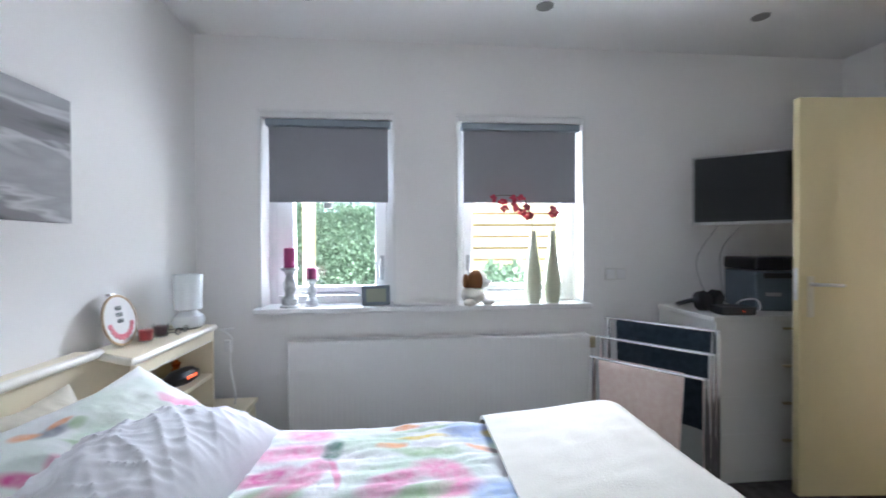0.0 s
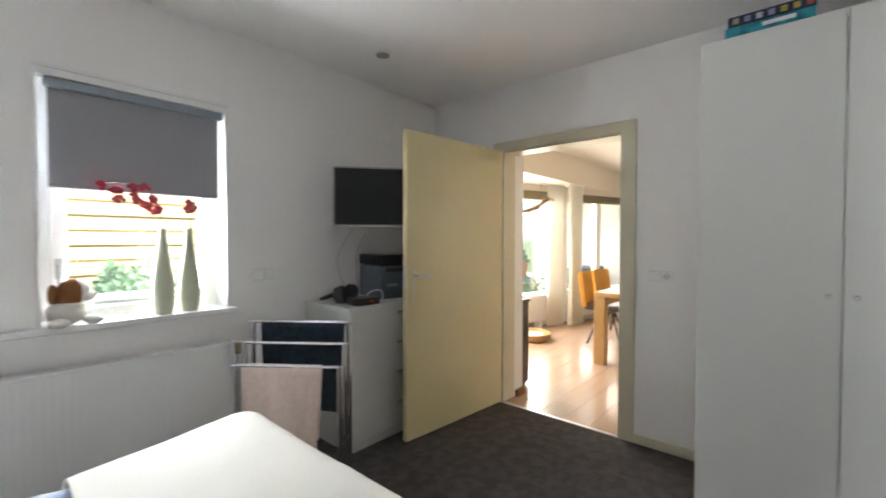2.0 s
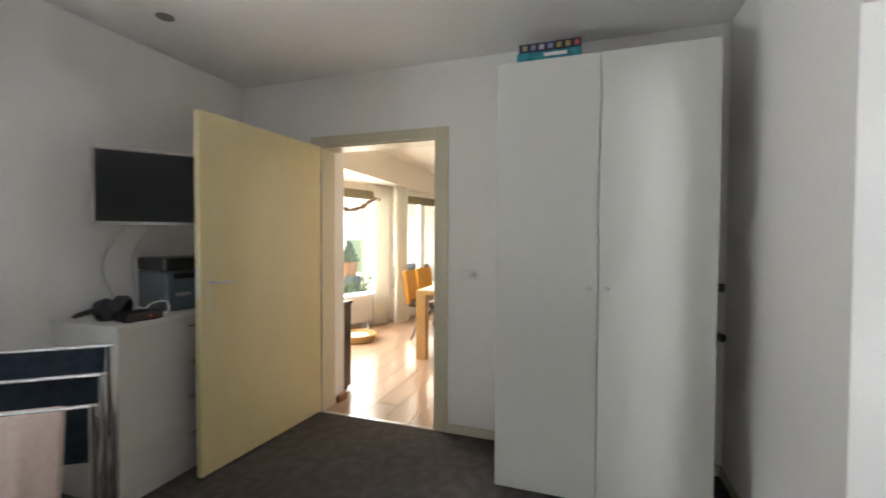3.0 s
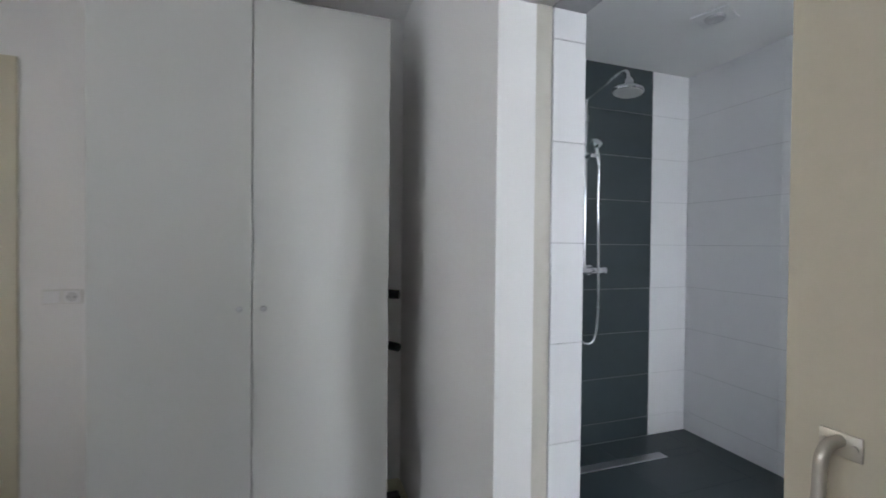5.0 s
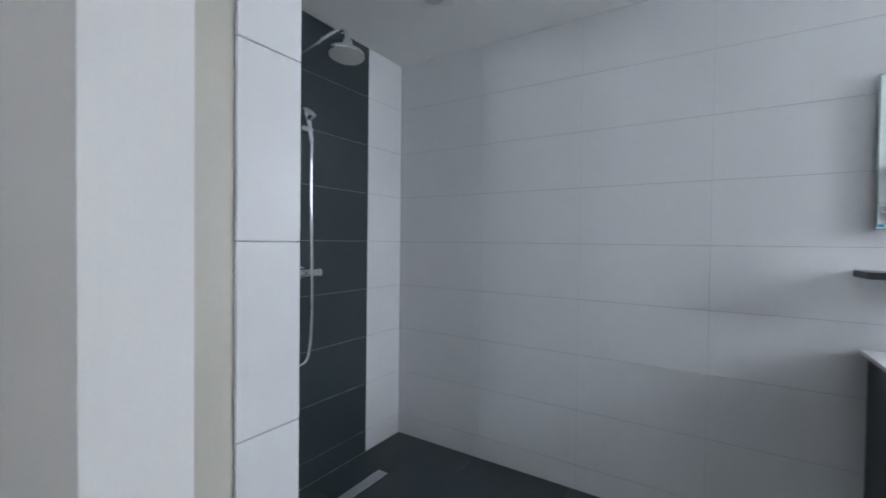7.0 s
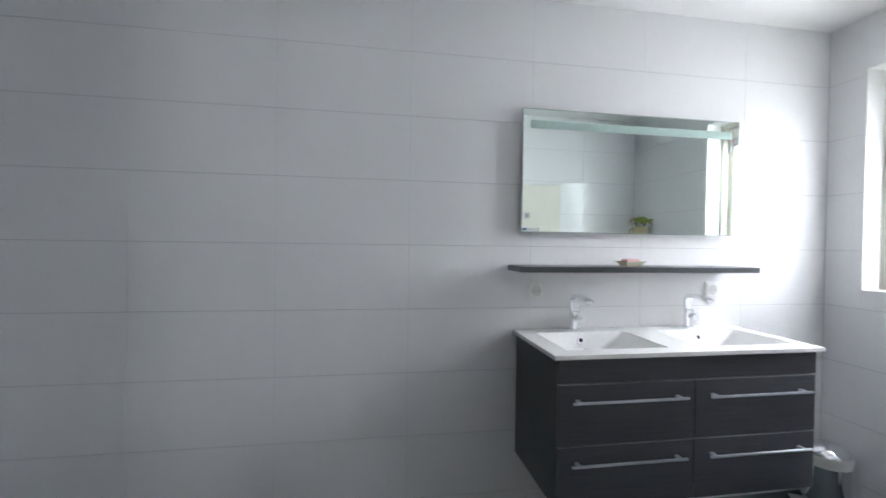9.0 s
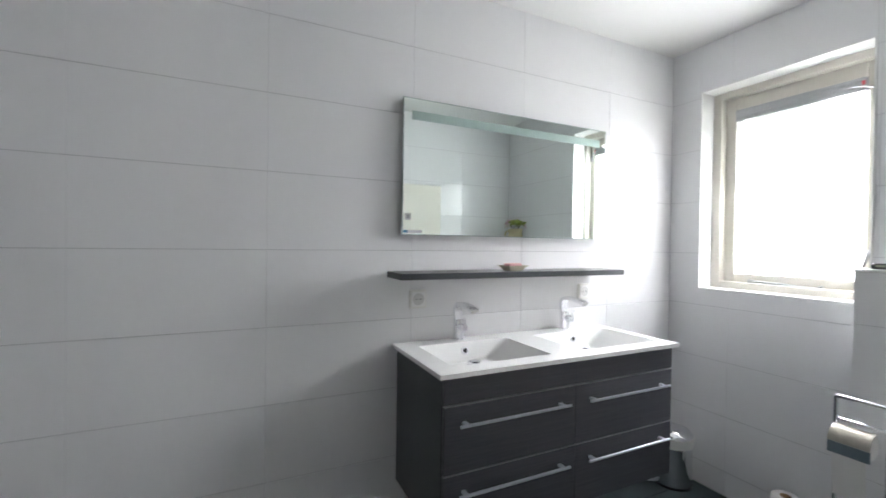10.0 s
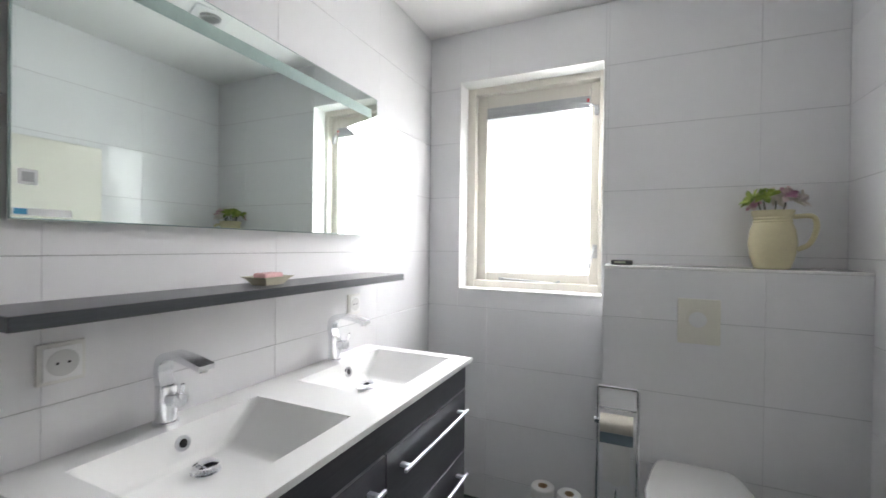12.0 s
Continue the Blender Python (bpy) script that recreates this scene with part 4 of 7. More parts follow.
# wardrobe
wd = thing("wardrobe", "tall white two-door wardrobe", "wardrobe")
wy0, wy1, wx = 0.12, 1.12, 2.49
part("carcass", bx((wx + 0.022, wy0 + 0.001, 0.0), (XE - 0.016, wy1 - 0.001, 2.2), 0.002), M_ward, wd)
mid = 0.622
for a, b, kx in ((wy0, mid - 0.0022, mid - 0.04), (mid + 0.0022, wy1, mid + 0.04)):
    d = part("door", bx((wx, a, 0.012), (wx + 0.019, b, 2.2), 0.002), M_ward, wd)
    kb = B()
    add_lathe(kb, [(0.004, 0), (0.004, 0.012), (0.010, 0.018), (0.011, 0.024), (0.007, 0.027)], (wx, kx, 1.068), 16, Matrix.Rotation(radians(-90), 4, "Y"))
    part("knob", kb, M_steel, d, "small steel knob")
M_teal = two_tone("teal_box_print", (0.01, 0.16, 0.22), (0.03, 0.32, 0.40), scale=25, rough=0.4, bump=0.02)
M_box2 = two_tone("dark_box_print", (0.012, 0.014, 0.03), (0.03, 0.04, 0.09), scale=20, rough=0.4, bump=0.02)
gm = thing("board_game_box", "teal board game box on top of the wardrobe", "box", (2.80, 0.885, 2.2))
part("box", bx((-0.14, -0.17, 0), (0.14, 0.165, 0.115), 0.004), M_teal, gm)
part("side_print", bx((-0.1415, -0.10, 0.085), (-0.1395, 0.02, 0.103)), M_pvc, gm)
gm = thing("board_game_box", "dark blue board game box with coloured panels on the wardrobe", "box", (2.81, 0.88, 2.315))
part("box", bx((-0.145, -0.165, 0), (0.14, 0.16, 0.05), 0.003), M_box2, gm)
cols = [(0.5, 0.1, 0.1), (0.45, 0.35, 0.1), (0.4, 0.35, 0.08), (0.3, 0.3, 0.5), (0.55, 0.55, 0.6), (0.25, 0.25, 0.4), (0.4, 0.33, 0.2)]
for i, c in enumerate(cols):
    ya = -0.155 + i * 0.045
    part("print_panel", bx((-0.1465, ya, 0.012), (-0.1445, ya + 0.024, 0.038)), mat("print", c, 0.4, var=0.1, scale=30), gm)

# forearm crutch between wardrobe and wall
cr_ = thing("forearm_crutch", "grey aluminium forearm crutch with black cuff and grip", "crutch")
part("tube", add_tube(B(), [(2.90, 0.055, 0.02), (2.905, 0.055, 0.82), (2.925, 0.055, 1.06)], 0.011, 10), M_steel, cr_)
part("rubber_foot", add_lathe(B(), [(0.022, 0), (0.02, 0.03), (0.013, 0.05)], (2.90, 0.055, 0.0), 16), M_black, cr_)
part("grip", add_tube(B(), [(2.905, 0.055, 0.80), (2.86, 0.02, 0.80), (2.835, 0.0, 0.798)], 0.021, 10), M_black, cr_)
part("cuff", add_tube(B(), smooth_path([(2.96, 0.09, 1.06), (2.92, 0.062, 1.06), (2.87, 0.04, 1.058), (2.85, -0.005, 1.056)]), 0.023, 10), M_black, cr_)

# ---------------------------------------------------------------- bed
def floral(name, own, flowers, blurs):
    """White cotton with a soft watercolour print. flowers: x, y, size, petals, turn; blurs: x, y, length, width, turn, colour.
    own: the print follows the thing's own axes."""
    m, nt, bs = nodes_of(name, 0.85)
    N_, L_ = nt.nodes.new, nt.links.new
    def calc(op, a, b=None, c=None):
        n = N_("ShaderNodeMath")
        n.operation = op
        for k, v in enumerate((a, b, c)):
            if v is None:
                continue
            if isinstance(v, (int, float)):
                n.inputs[k].default_value = v
            else:
                L_(v, n.inputs[k])
        return n.outputs[0]
    def soft(v, lo, hi):
        n = N_("ShaderNodeMapRange")
        n.interpolation_type = "SMOOTHSTEP"
        n.inputs["From Min"].default_value, n.inputs["From Max"].default_value = lo, hi
        L_(v, n.inputs["Value"])
        return n.outputs[0]
    def blend(fac, a, b):
        n = N_("ShaderNodeMix")
        n.data_type = "RGBA"
        L_(fac, n.inputs[0])
        for k, v in ((6, a), (7, b)):
            if isinstance(v, tuple):
                n.inputs[k].default_value = (*v, 1)
            else:
                L_(v, n.inputs[k])
        return n.outputs[2]
    def grain(scale, detail, at):
        n = N_("ShaderNodeTexNoise")
        n.inputs["Scale"].default_value, n.inputs["Detail"].default_value = scale, detail
        L_(at, n.inputs["Vector"])
        return n
    pos = N_("ShaderNodeTexCoord").outputs["Object"] if own else N_("ShaderNodeNewGeometry").outputs["Position"]
    wob = grain(7.0, 2, pos)
    off, add = N_("ShaderNodeVectorMath"), N_("ShaderNodeVectorMath")
    off.operation, add.operation = "MULTIPLY_ADD", "ADD"
    wide = 0.035 if own else 0.07
    off.inputs[1].default_value, off.inputs[2].default_value = (wide, wide, 0), (-wide / 2, -wide / 2, 0)
    L_(wob.outputs["Color"], off.inputs[0])
    L_(pos, add.inputs[0])
    L_(off.outputs[0], add.inputs[1])
    sp = N_("ShaderNodeSeparateXYZ")
    L_(add.outputs[0], sp.inputs[0])
    X, Y = sp.outputs[0], sp.outputs[1]
    wash = grain(4.2, 2, pos).outputs["Fac"]
    brush = grain(34.0, 3, pos).outputs["Fac"]
    col = blend(calc("MULTIPLY", soft(wash, 0.46, 0.66), 0.75), (0.77, 0.78, 0.79), (0.58, 0.68, 0.60))
    for bxx, byy, ln, wd, an, tint in blurs:
        dx, dy = calc("SUBTRACT", X, bxx), calc("SUBTRACT", Y, byy)
        ca, sa = math.cos(an), math.sin(an)
        a = calc("DIVIDE", calc("ADD", calc("MULTIPLY", dx, ca), calc("MULTIPLY", dy, sa)), ln)
        b = calc("DIVIDE", calc("SUBTRACT", calc("MULTIPLY", dy, ca), calc("MULTIPLY", dx, sa)), wd)
        r = calc("ADD", calc("MULTIPLY", a, a), calc("MULTIPLY", b, b))
        col = blend(calc("MULTIPLY", soft(r, 1.6, 0.1), calc("MULTIPLY_ADD", brush, 1.0, 0.30)), col, tint)
    for fx, fy, size, petals, turn_ in flowers:
        dx, dy = calc("SUBTRACT", X, fx), calc("SUBTRACT", Y, fy)
        r = calc("SQRT", calc("ADD", calc("MULTIPLY", dx, dx), calc("MULTIPLY", dy, dy)))
        th = calc("ARCTAN2", dy, dx)
        lobe = calc("ABSOLUTE", calc("COSINE", calc("MULTIPLY_ADD", th, petals / 2, turn_)))
        edge = calc("MULTIPLY", calc("MULTIPLY_ADD", calc("POWER", lobe, 0.7), 0.72, 0.28), size)
        d = calc("DIVIDE", calc("SUBTRACT", edge, r), size)
        tone = blend(soft(calc("ADD", brush, calc("MULTIPLY", lobe, 0.25)), 0.45, 0.85), (0.78, 0.55, 0.63), (0.70, 0.25, 0.42))
        col = blend(calc("MULTIPLY", soft(d, 0.0, 0.16), calc("MULTIPLY_ADD", wash, 0.5, 0.55)), col, tone)
        col = blend(calc("MULTIPLY", soft(r, size * 0.24, size * 0.10), 0.75), col, (0.10, 0.20, 0.15))
    L_(col, bs.inputs["Base Color"])
    n2, bp = grain(19, 6, pos), N_("ShaderNodeBump")
    bp.inputs["Strength"].default_value, bp.inputs["Distance"].default_value = 0.55, 0.008
    L_(n2.outputs["Fac"], bp.inputs["Height"])
    L_(bp.outputs[0], bs.inputs["Normal"])
    return m


PALE_GREEN, LEAF_GREEN, PRINT_ORANGE, PRINT_GREY = (0.55, 0.68, 0.55), (0.36, 0.50, 0.30), (0.75, 0.33, 0.14), (0.20, 0.21, 0.26)
PETAL, PETAL_DEEP, SKY_BLUE, YELLOW, CENTRE = (0.72, 0.26, 0.44), (0.60, 0.10, 0.30), (0.42, 0.55, 0.84), (0.78, 0.62, 0.12), (0.05, 0.16, 0.11)
M_floral = floral("floral_cotton", False,
    [(0.02, 1.50, 0.24, 5, 0.1), (-0.30, 1.15, 0.2, 6, 0.7)],
    [(-0.01, 2.17, 0.13, 0.07, 0.2, PALE_GREEN), (0.10, 2.02, 0.20, 0.05, 0.3, PALE_GREEN), (0.02, 1.80, 0.22, 0.05, 0.1, LEAF_GREEN), (-0.27, 1.88, 0.10, 0.06, 0.9, LEAF_GREEN),
     (-0.24, 2.215, 0.10, 0.05, -0.25, PETAL), (-0.28, 2.10, 0.13, 0.055, 0.05, PETAL), (-0.21, 1.97, 0.13, 0.04, 0.85, PETAL), (-0.31, 1.98, 0.08, 0.04, 0.4, PETAL_DEEP), (-0.12, 1.99, 0.012, 0.08, 0.2, PETAL),
     (-0.135, 2.105, 0.035, 0.055, 0.0, CENTRE),
     (0.06, 1.92, 0.11, 0.06, 0.5, PETAL), (0.21, 1.97, 0.10, 0.05, -0.6, PETAL), (0.24, 1.87, 0.09, 0.05, 0.2, PETAL), (0.14, 1.86, 0.10, 0.04, 0.4, LEAF_GREEN),
     (0.05, 2.135, 0.05, 0.022, 0.2, PRINT_ORANGE), (0.10, 2.27, 0.06, 0.02, 0.1, PRINT_ORANGE), (0.15, 2.09, 0.11, 0.028, -0.15, LEAF_GREEN), (0.17, 2.18, 0.12, 0.014, -0.1, YELLOW), (0.20, 2.24, 0.14, 0.016, 0.05, LEAF_GREEN),
     (0.33, 2.21, 0.11, 0.09, 0.2, SKY_BLUE), (0.36, 1.82, 0.09, 0.08, 0.0, SKY_BLUE), (0.40, 2.20, 0.03, 0.03, 0.2, YELLOW), (0.35, 2.08, 0.07, 0.02, -0.5, PRINT_ORANGE), (0.39, 2.06, 0.05, 0.02, -0.5, PRINT_GREY),
     (-0.385, 2.30, 0.06, 0.03, 0.3, PRINT_GREY), (-0.435, 2.315, 0.05, 0.02, 0.3, PRINT_ORANGE), (-0.47, 1.90, 0.06, 0.04, 0.3, PRINT_ORANGE), (0.30, 1.40, 0.14, 0.09, 0.5, PALE_GREEN), (-0.2, 1.6, 0.14, 0.07, 0.8, LEAF_GREEN)])
M_floralp = floral("floral_pillow_cotton", True,
    [],
    [(-0.05, 0.06, 0.11, 0.07, 0.3, PALE_GREEN), (0.10, 0.10, 0.14, 0.08, 0.2, (0.66, 0.72, 0.66)), (-0.115, 0.045, 0.010, 0.075, 0.1, LEAF_GREEN), (-0.102, 0.154, 0.05, 0.02, -0.15, PRINT_GREY), (-0.15, 0.177, 0.03, 0.014, -0.3, PRINT_ORANGE),
     (-0.07, 0.168, 0.035, 0.01, 0.0, PRINT_ORANGE), (-0.045, 0.142, 0.03, 0.016, 0.2, LEAF_GREEN), (-0.245, 0.085, 0.02, 0.045, 0.35, PETAL_DEEP), (-0.20, 0.05, 0.022, 0.05, -0.5, PETAL_DEEP), (-0.225, 0.03, 0.04, 0.04, 0.0, PETAL_DEEP),
     (-0.035, 0.002, 0.04, 0.02, 0.6, PETAL), (0.215, 0.05, 0.035, 0.06, 0.3, PETAL), (0.26, 0.0, 0.04, 0.05, 0.3, PETAL), (-0.26, -0.10, 0.03, 0.03, 0.0, YELLOW)])
M_sheet = mat("white_cotton", (0.76, 0.77, 0.82), 0.9, var=0.02, scale=4, fine=30, bump=0.2, dist=0.004)
M_spread = mat("ivory_quilted_blanket", (0.76, 0.74, 0.67), 0.85, var=0.03, scale=2, fine=160, bump=0.3, dist=0.003)
M_divan = mat("cream_divan", (0.62, 0.58, 0.48), 0.8, var=0.05, scale=4, fine=200, bump=0.2)
BY0, BY1, BX0, BX1 = 0.96, 2.34, -1.04, 0.93
bed = thing("bed", "double bed with cream base and white mattress", "bed")
part("base", bx((BX0, BY0 + 0.03, 0.08), (BX1 - 0.03, BY1 - 0.03, 0.33), 0.02), M_divan, bed)
part("mattress", bx((BX0, BY0 + 0.02, 0.33), (BX1 - 0.02, BY1 - 0.02, 0.555), 0.05, 4), M_sheet, bed)
for lx in (-0.9, 0.78):
    for ly in (BY0 + 0.12, BY1 - 0.12):
        lg = B()
        add_cyl(lg, (lx, ly, 0), (lx, ly, 0.08), 0.025, 0.03)
        part("leg", lg, M_black, bed)


def spread_sheet(x0, x1, top, drop, over_foot, seed, wr, edge=0.06, nx=90, ny=110, rise=0.0):
    """A cover laid over the bed: over the top, down both sides, and down the foot if asked; rise: how much fuller it lies at the foot."""
    noise.seed_set(seed)
    W = BY1 - BY0
    tot = W + 2 * drop
    Lx = x1 - x0 + (drop if over_foot else 0)
    def f(u, v):
        s = -drop + v * tot
        l = u * Lx
        x = x0 + l
        z = top + rise * min(1.0, l / 0.5)
        if s < 0:
            k = -s
            y, dz = BY0 - min(k, edge) * 0.5, k
        elif s > W:
            k = s - W
            y, dz = BY1 + min(k, edge) * 0.5, k
        else:
            y, dz = BY0 + s, 0
            k = 0
            e = min(s, W - s)
            dz = 0.03 * max(0, 1 - e / 0.09) ** 2
        z -= dz + (0.03 if k else 0)
        if over_foot and x > BX1:
            ex = x - BX1
            x = BX1 + min(ex, edge) * 0.5
            z -= ex + 0.03
        elif over_foot:
            z -= 0.03 * max(0, 1 - (BX1 - x) / 0.09) ** 2
        p = Vector((x * 5, y * 5, seed))
        h = wr * (0.6 * noise.fractal(p * 0.6, 1.0, 2.0, 3) + 0.5 * abs(noise.noise(Vector((x * 3 + y * 5, y * 9 - x * 2, seed)))) + 0.45 * abs(noise.noise(Vector((x * 6 + y * 3, y * 26 - x * 5, seed + 5)))))
        if k == 0:
            return Vector((x, y, z + h))
        return Vector((x, y + (h * 1.5 if s > W else -h * 1.5), z))
    return add_sheet(B(), f, nx, ny, 0.012)


solid("floral_duvet", spread_sheet(-0.52, 0.52, 0.588, 0.28, False, 3, 0.024, nx=130, ny=200), M_floral, "rumpled white duvet with pink and green flower print", "duvet")
solid("ivory_blanket", spread_sheet(0.385, 0.96, 0.618, 0.34, True, 9, 0.012, rise=0.042), M_spread, "smooth ivory blanket over the foot of the bed", "blanket")


def pillow(w, h, t, seed):
    noise.seed_set(seed)
    bm = B()
    for sgn in (1, -1):
        def f(u, v):
            a, b = 2 * u - 1, 2 * v - 1
            prof = max(0.0, (1 - abs(a) ** 2.6) * (1 - abs(b) ** 2.6)) ** 0.55
            pinch = 0.87 + 0.05 * noise.noise(Vector((a * 1.7, b * 1.7, seed + 7)))
            z = sgn * t * prof * (1 + 0.16 * noise.noise(Vector((a * 2.2, b * 2.2, seed + sgn))))
            z += (0.010 * noise.noise(Vector((a * 5, b * 5, seed))) + 0.010 * abs(noise.noise(Vector((a * 9 + b * 4, b * 3 - a * 2, seed + 4))))) * prof
            return Vector((a * w / 2 * (pinch + 0.16 * abs(a * b) ** 1.5), b * h / 2 * (pinch + 0.16 * abs(a * b) ** 1.5), z))
        add_sheet(bm, f, 60, 48)
    bmesh.ops.remove_doubles(bm, verts=bm.verts, dist=0.002)
    return bm


p1 = solid("pillow", pillow(0.76, 0.54, 0.070, 2), M_floralp, "floral pillow leaning against the headboard", "pillow")
p1.matrix_world = Matrix.Translation((-0.62, 1.89, 0.705)) @ Matrix.Rotation(radians(-3), 4, "Z") @ Matrix.Rotation(radians(30), 4, "Y") @ Matrix.Rotation(radians(90), 4, "Z")
p3 = solid("pillow", pillow(0.34, 0.26, 0.08, 5), M_divan, "plain beige cushion behind the floral pillow", "pillow")
p3.matrix_world = Matrix.Translation((-0.955, 2.02, 0.69)) @ Matrix.Rotation(radians(72), 4, "Y") @ Matrix.Rotation(radians(90), 4, "Z")
noise.seed_set(21)
def crease(x, y, turn_, width, seed):
    """Soft, long cloth folds across one direction, uneven in height and spacing."""
    c, s_ = math.cos(turn_), math.sin(turn_)
    a, b = x * c + y * s_, y * c - x * s_
    a += 0.03 * noise.noise(Vector((x * 6, y * 6, seed)))
    ridge = 1 - abs(noise.noise(Vector((a / width, b * 4.0, seed + 3)))) * 2.0
    return max(0.0, ridge) ** 2 * (0.5 + 0.5 * noise.noise(Vector((x * 4, y * 4, seed + 9))))


def bump_sheet(u, v):
    a, b = 2 * u - 1, 2 * v - 1
    hgt = 0.228 * max(0, 1 - a * a) ** 0.55 * max(0, 1 - b * b) ** 0.6
    x, y = -0.595 + 0.205 * a + 0.06 * b, 1.83 + 0.47 * b
    rim = min(1.0, 3.5 * (1 - max(abs(a), abs(b))))
    w = rim * (0.014 * crease(x, y, 1.2, 0.11, 2) + 0.012 * crease(x, y, -0.3, 0.09, 15) + 0.018 * crease(x, y, 0.5, 0.05, 31) + 0.013 * crease(x, y, 2.2, 0.03, 47) + 0.012 * noise.noise(Vector((x * 7, y * 7, 4))))
    return Vector((x, y, 0.572 + hgt + w))
solid("turned_back_sheet", add_sheet(B(), bump_sheet, 110, 130, 0.006), M_sheet, "crumpled white sheet turned back over the duvet", "sheet")

# ---------------------------------------------------------------- bathroom
M_ceramic = mat("white_ceramic", (0.82, 0.82, 0.81), 0.12, var=0.008, scale=3, bump=0.0)
M_oak = mat("dark_wenge_veneer", (0.060, 0.061, 0.072), 0.3, var=0.3, scale=10, fine=70, bump=0.25, stretch=(0.5, 1, 16), dist=0.0015)
M_oakside = mat("dark_wenge_side", (0.050, 0.056, 0.064), 0.36, var=0.3, scale=10, fine=70, bump=0.2, stretch=(1, 0.5, 14), dist=0.0015)
M_strip = mat("etched_mirror_strip", (0.36, 0.47, 0.44), 0.45, 0.2, var=0.04, scale=12)
M_mirroredge = mat("mirror_glass_edge", (0.40, 0.52, 0.50), 0.1, 0.3, var=0.03)
M_label = mat("pale_label", (0.74, 0.75, 0.75), 0.5, var=0.05, scale=60)
M_strake = mat("grey_drawer_edge", (0.30, 0.30, 0.31), 0.4, var=0.1)
M_soap = mat("pink_soap", (0.66, 0.36, 0.36), 0.5, var=0.05, scale=20)
M_dish = mat("cream_dish_glaze", (0.66, 0.62, 0.48), 0.2, var=0.05, scale=15)
M_jug = mat("cream_jug_glaze", (0.68, 0.62, 0.40), 0.25, var=0.05, scale=8)
M_paper = mat("toilet_paper", (0.78, 0.77, 0.75), 0.95, var=0.03, scale=20, fine=200, bump=0.3)
M_card = mat("cardboard", (0.35, 0.24, 0.14), 0.9, var=0.1)
M_bathframe = mat("cream_window_paint", (0.72, 0.69, 0.62), 0.35, var=0.03, scale=4, fine=60, bump=0.04)
M_plateflush = mat("pergamon_plastic", (0.76, 0.74, 0.66), 0.3, var=0.02)

# sliding door
M_creamsatin = mat("cream_satin_paint", (0.47, 0.43, 0.335), 0.55, var=0.03, scale=2.5, fine=40, bump=0.04)
M_nickel = mat("satin_nickel", (0.50, 0.47, 0.41), 0.42, 0.7, var=0.05)
sd = thing("sliding_door", "cream sliding bathroom door, pushed open into its wall pocket", "door")
part("leaf", bx((0.30, -0.212, 0.012), (1.214, -0.174, 1.985), 0.003), M_creamsatin, sd)
hk = B()
add_box(hk, (1.128, -0.174, 1.055), (1.172, -0.170, 1.085), 0.003)
add_tube(hk, smooth_path([(1.15, -0.171, 1.075), (1.15, -0.145, 1.07), (1.152, -0.138, 1.04), (1.152, -0.138, 0.94), (1.15, -0.145, 0.91), (1.15, -0.172, 0.905)], 6), 0.007, 10)
add_box(hk, (1.128, -0.174, 0.89), (1.172, -0.170, 0.92), 0.003)
for zz in (1.07, 0.905):
    for xx in (1.135, 1.165):
        add_cyl(hk, (xx, -0.171, zz), (xx, -0.1675, zz), 0.004, seg=10)
part("pull_handle", hk, M_nickel, sd, "steel bow handle with screwed plates")
part("floor_guide", bx((0.98, -0.20, 0.0), (1.02, -0.185, 0.02)), M_black, sd)

# window
w = thing("window_3", "cream wooden bathroom window with frosted glass", "window")
w["kind"] = "structure"
a, b, z0, z1 = BWIN
X0 = BW - 0.11
fr = B()
for lo, hi in [((X0 - 0.12, a, z0), (X0, a + 0.053, z1)), ((X0 - 0.12, b - 0.033, z0), (X0, b, z1)), ((X0 - 0.12, a + 0.053, z0), (X0, b - 0.033, z0 + 0.05)), ((X0 - 0.12, a + 0.053, z1 - 0.044), (X0, b - 0.033, z1))]:
    add_box(fr, lo, hi, 0.005)
part("window_frame", fr, M_bathframe, w)
sa = B()
p, q, r, s = a + 0.051, b - 0.031, z0 + 0.048, z1 - 0.042
X1 = X0 - 0.046
for lo, hi in [((X1 - 0.06, p, r), (X1, p + 0.056, s)), ((X1 - 0.06, q - 0.05, r), (X1, q, s)), ((X1 - 0.06, p + 0.056, r), (X1, q - 0.05, r + 0.05)), ((X1 - 0.06, p + 0.056, s - 0.09), (X1, q - 0.05, s))]:
    add_box(sa, lo, hi, 0.008)
part("sash", sa, M_bathframe, w)
pn = part("pane", bx((X1 - 0.04, p + 0.054, r + 0.048), (X1 - 0.034, q - 0.048, s - 0.088)), M_frost, w, "frosted glass")
pn.visible_shadow = False
vg = B()
add_box(vg, (X1 - 0.03, p + 0.058, s - 0.136), (X1 + 0.016, q - 0.052, s - 0.072), 0.006)
for k in range(3):
    add_box(vg, (X1 + 0.015, p + 0.07, s - 0.128 + k * 0.018), (X1 + 0.020, q - 0.07, s - 0.120 + k * 0.018))
part("vent_rail", vg, M_silver, w, "grey ventilation rail with a red end mark")
part("end_mark", bx((X1 + 0.012, q - 0.066, s - 0.12), (X1 + 0.0205, q - 0.055, s - 0.09)), M_red, w)
hd = B()
add_box(hd, (X1, q - 0.032, 1.29), (X1 + 0.012, q - 0.008, 1.36), 0.004)
add_tube(hd, smooth_path([(X1 + 0.01, q - 0.02, 1.335), (X1 + 0.04, q - 0.02, 1.335), (X1 + 0.045, q - 0.03, 1.30), (X1 + 0.045, q - 0.048, 1.24)], 5), 0.007, 8)
part("handle", hd, M_silver, w, "grey metal handle")
hd = B()
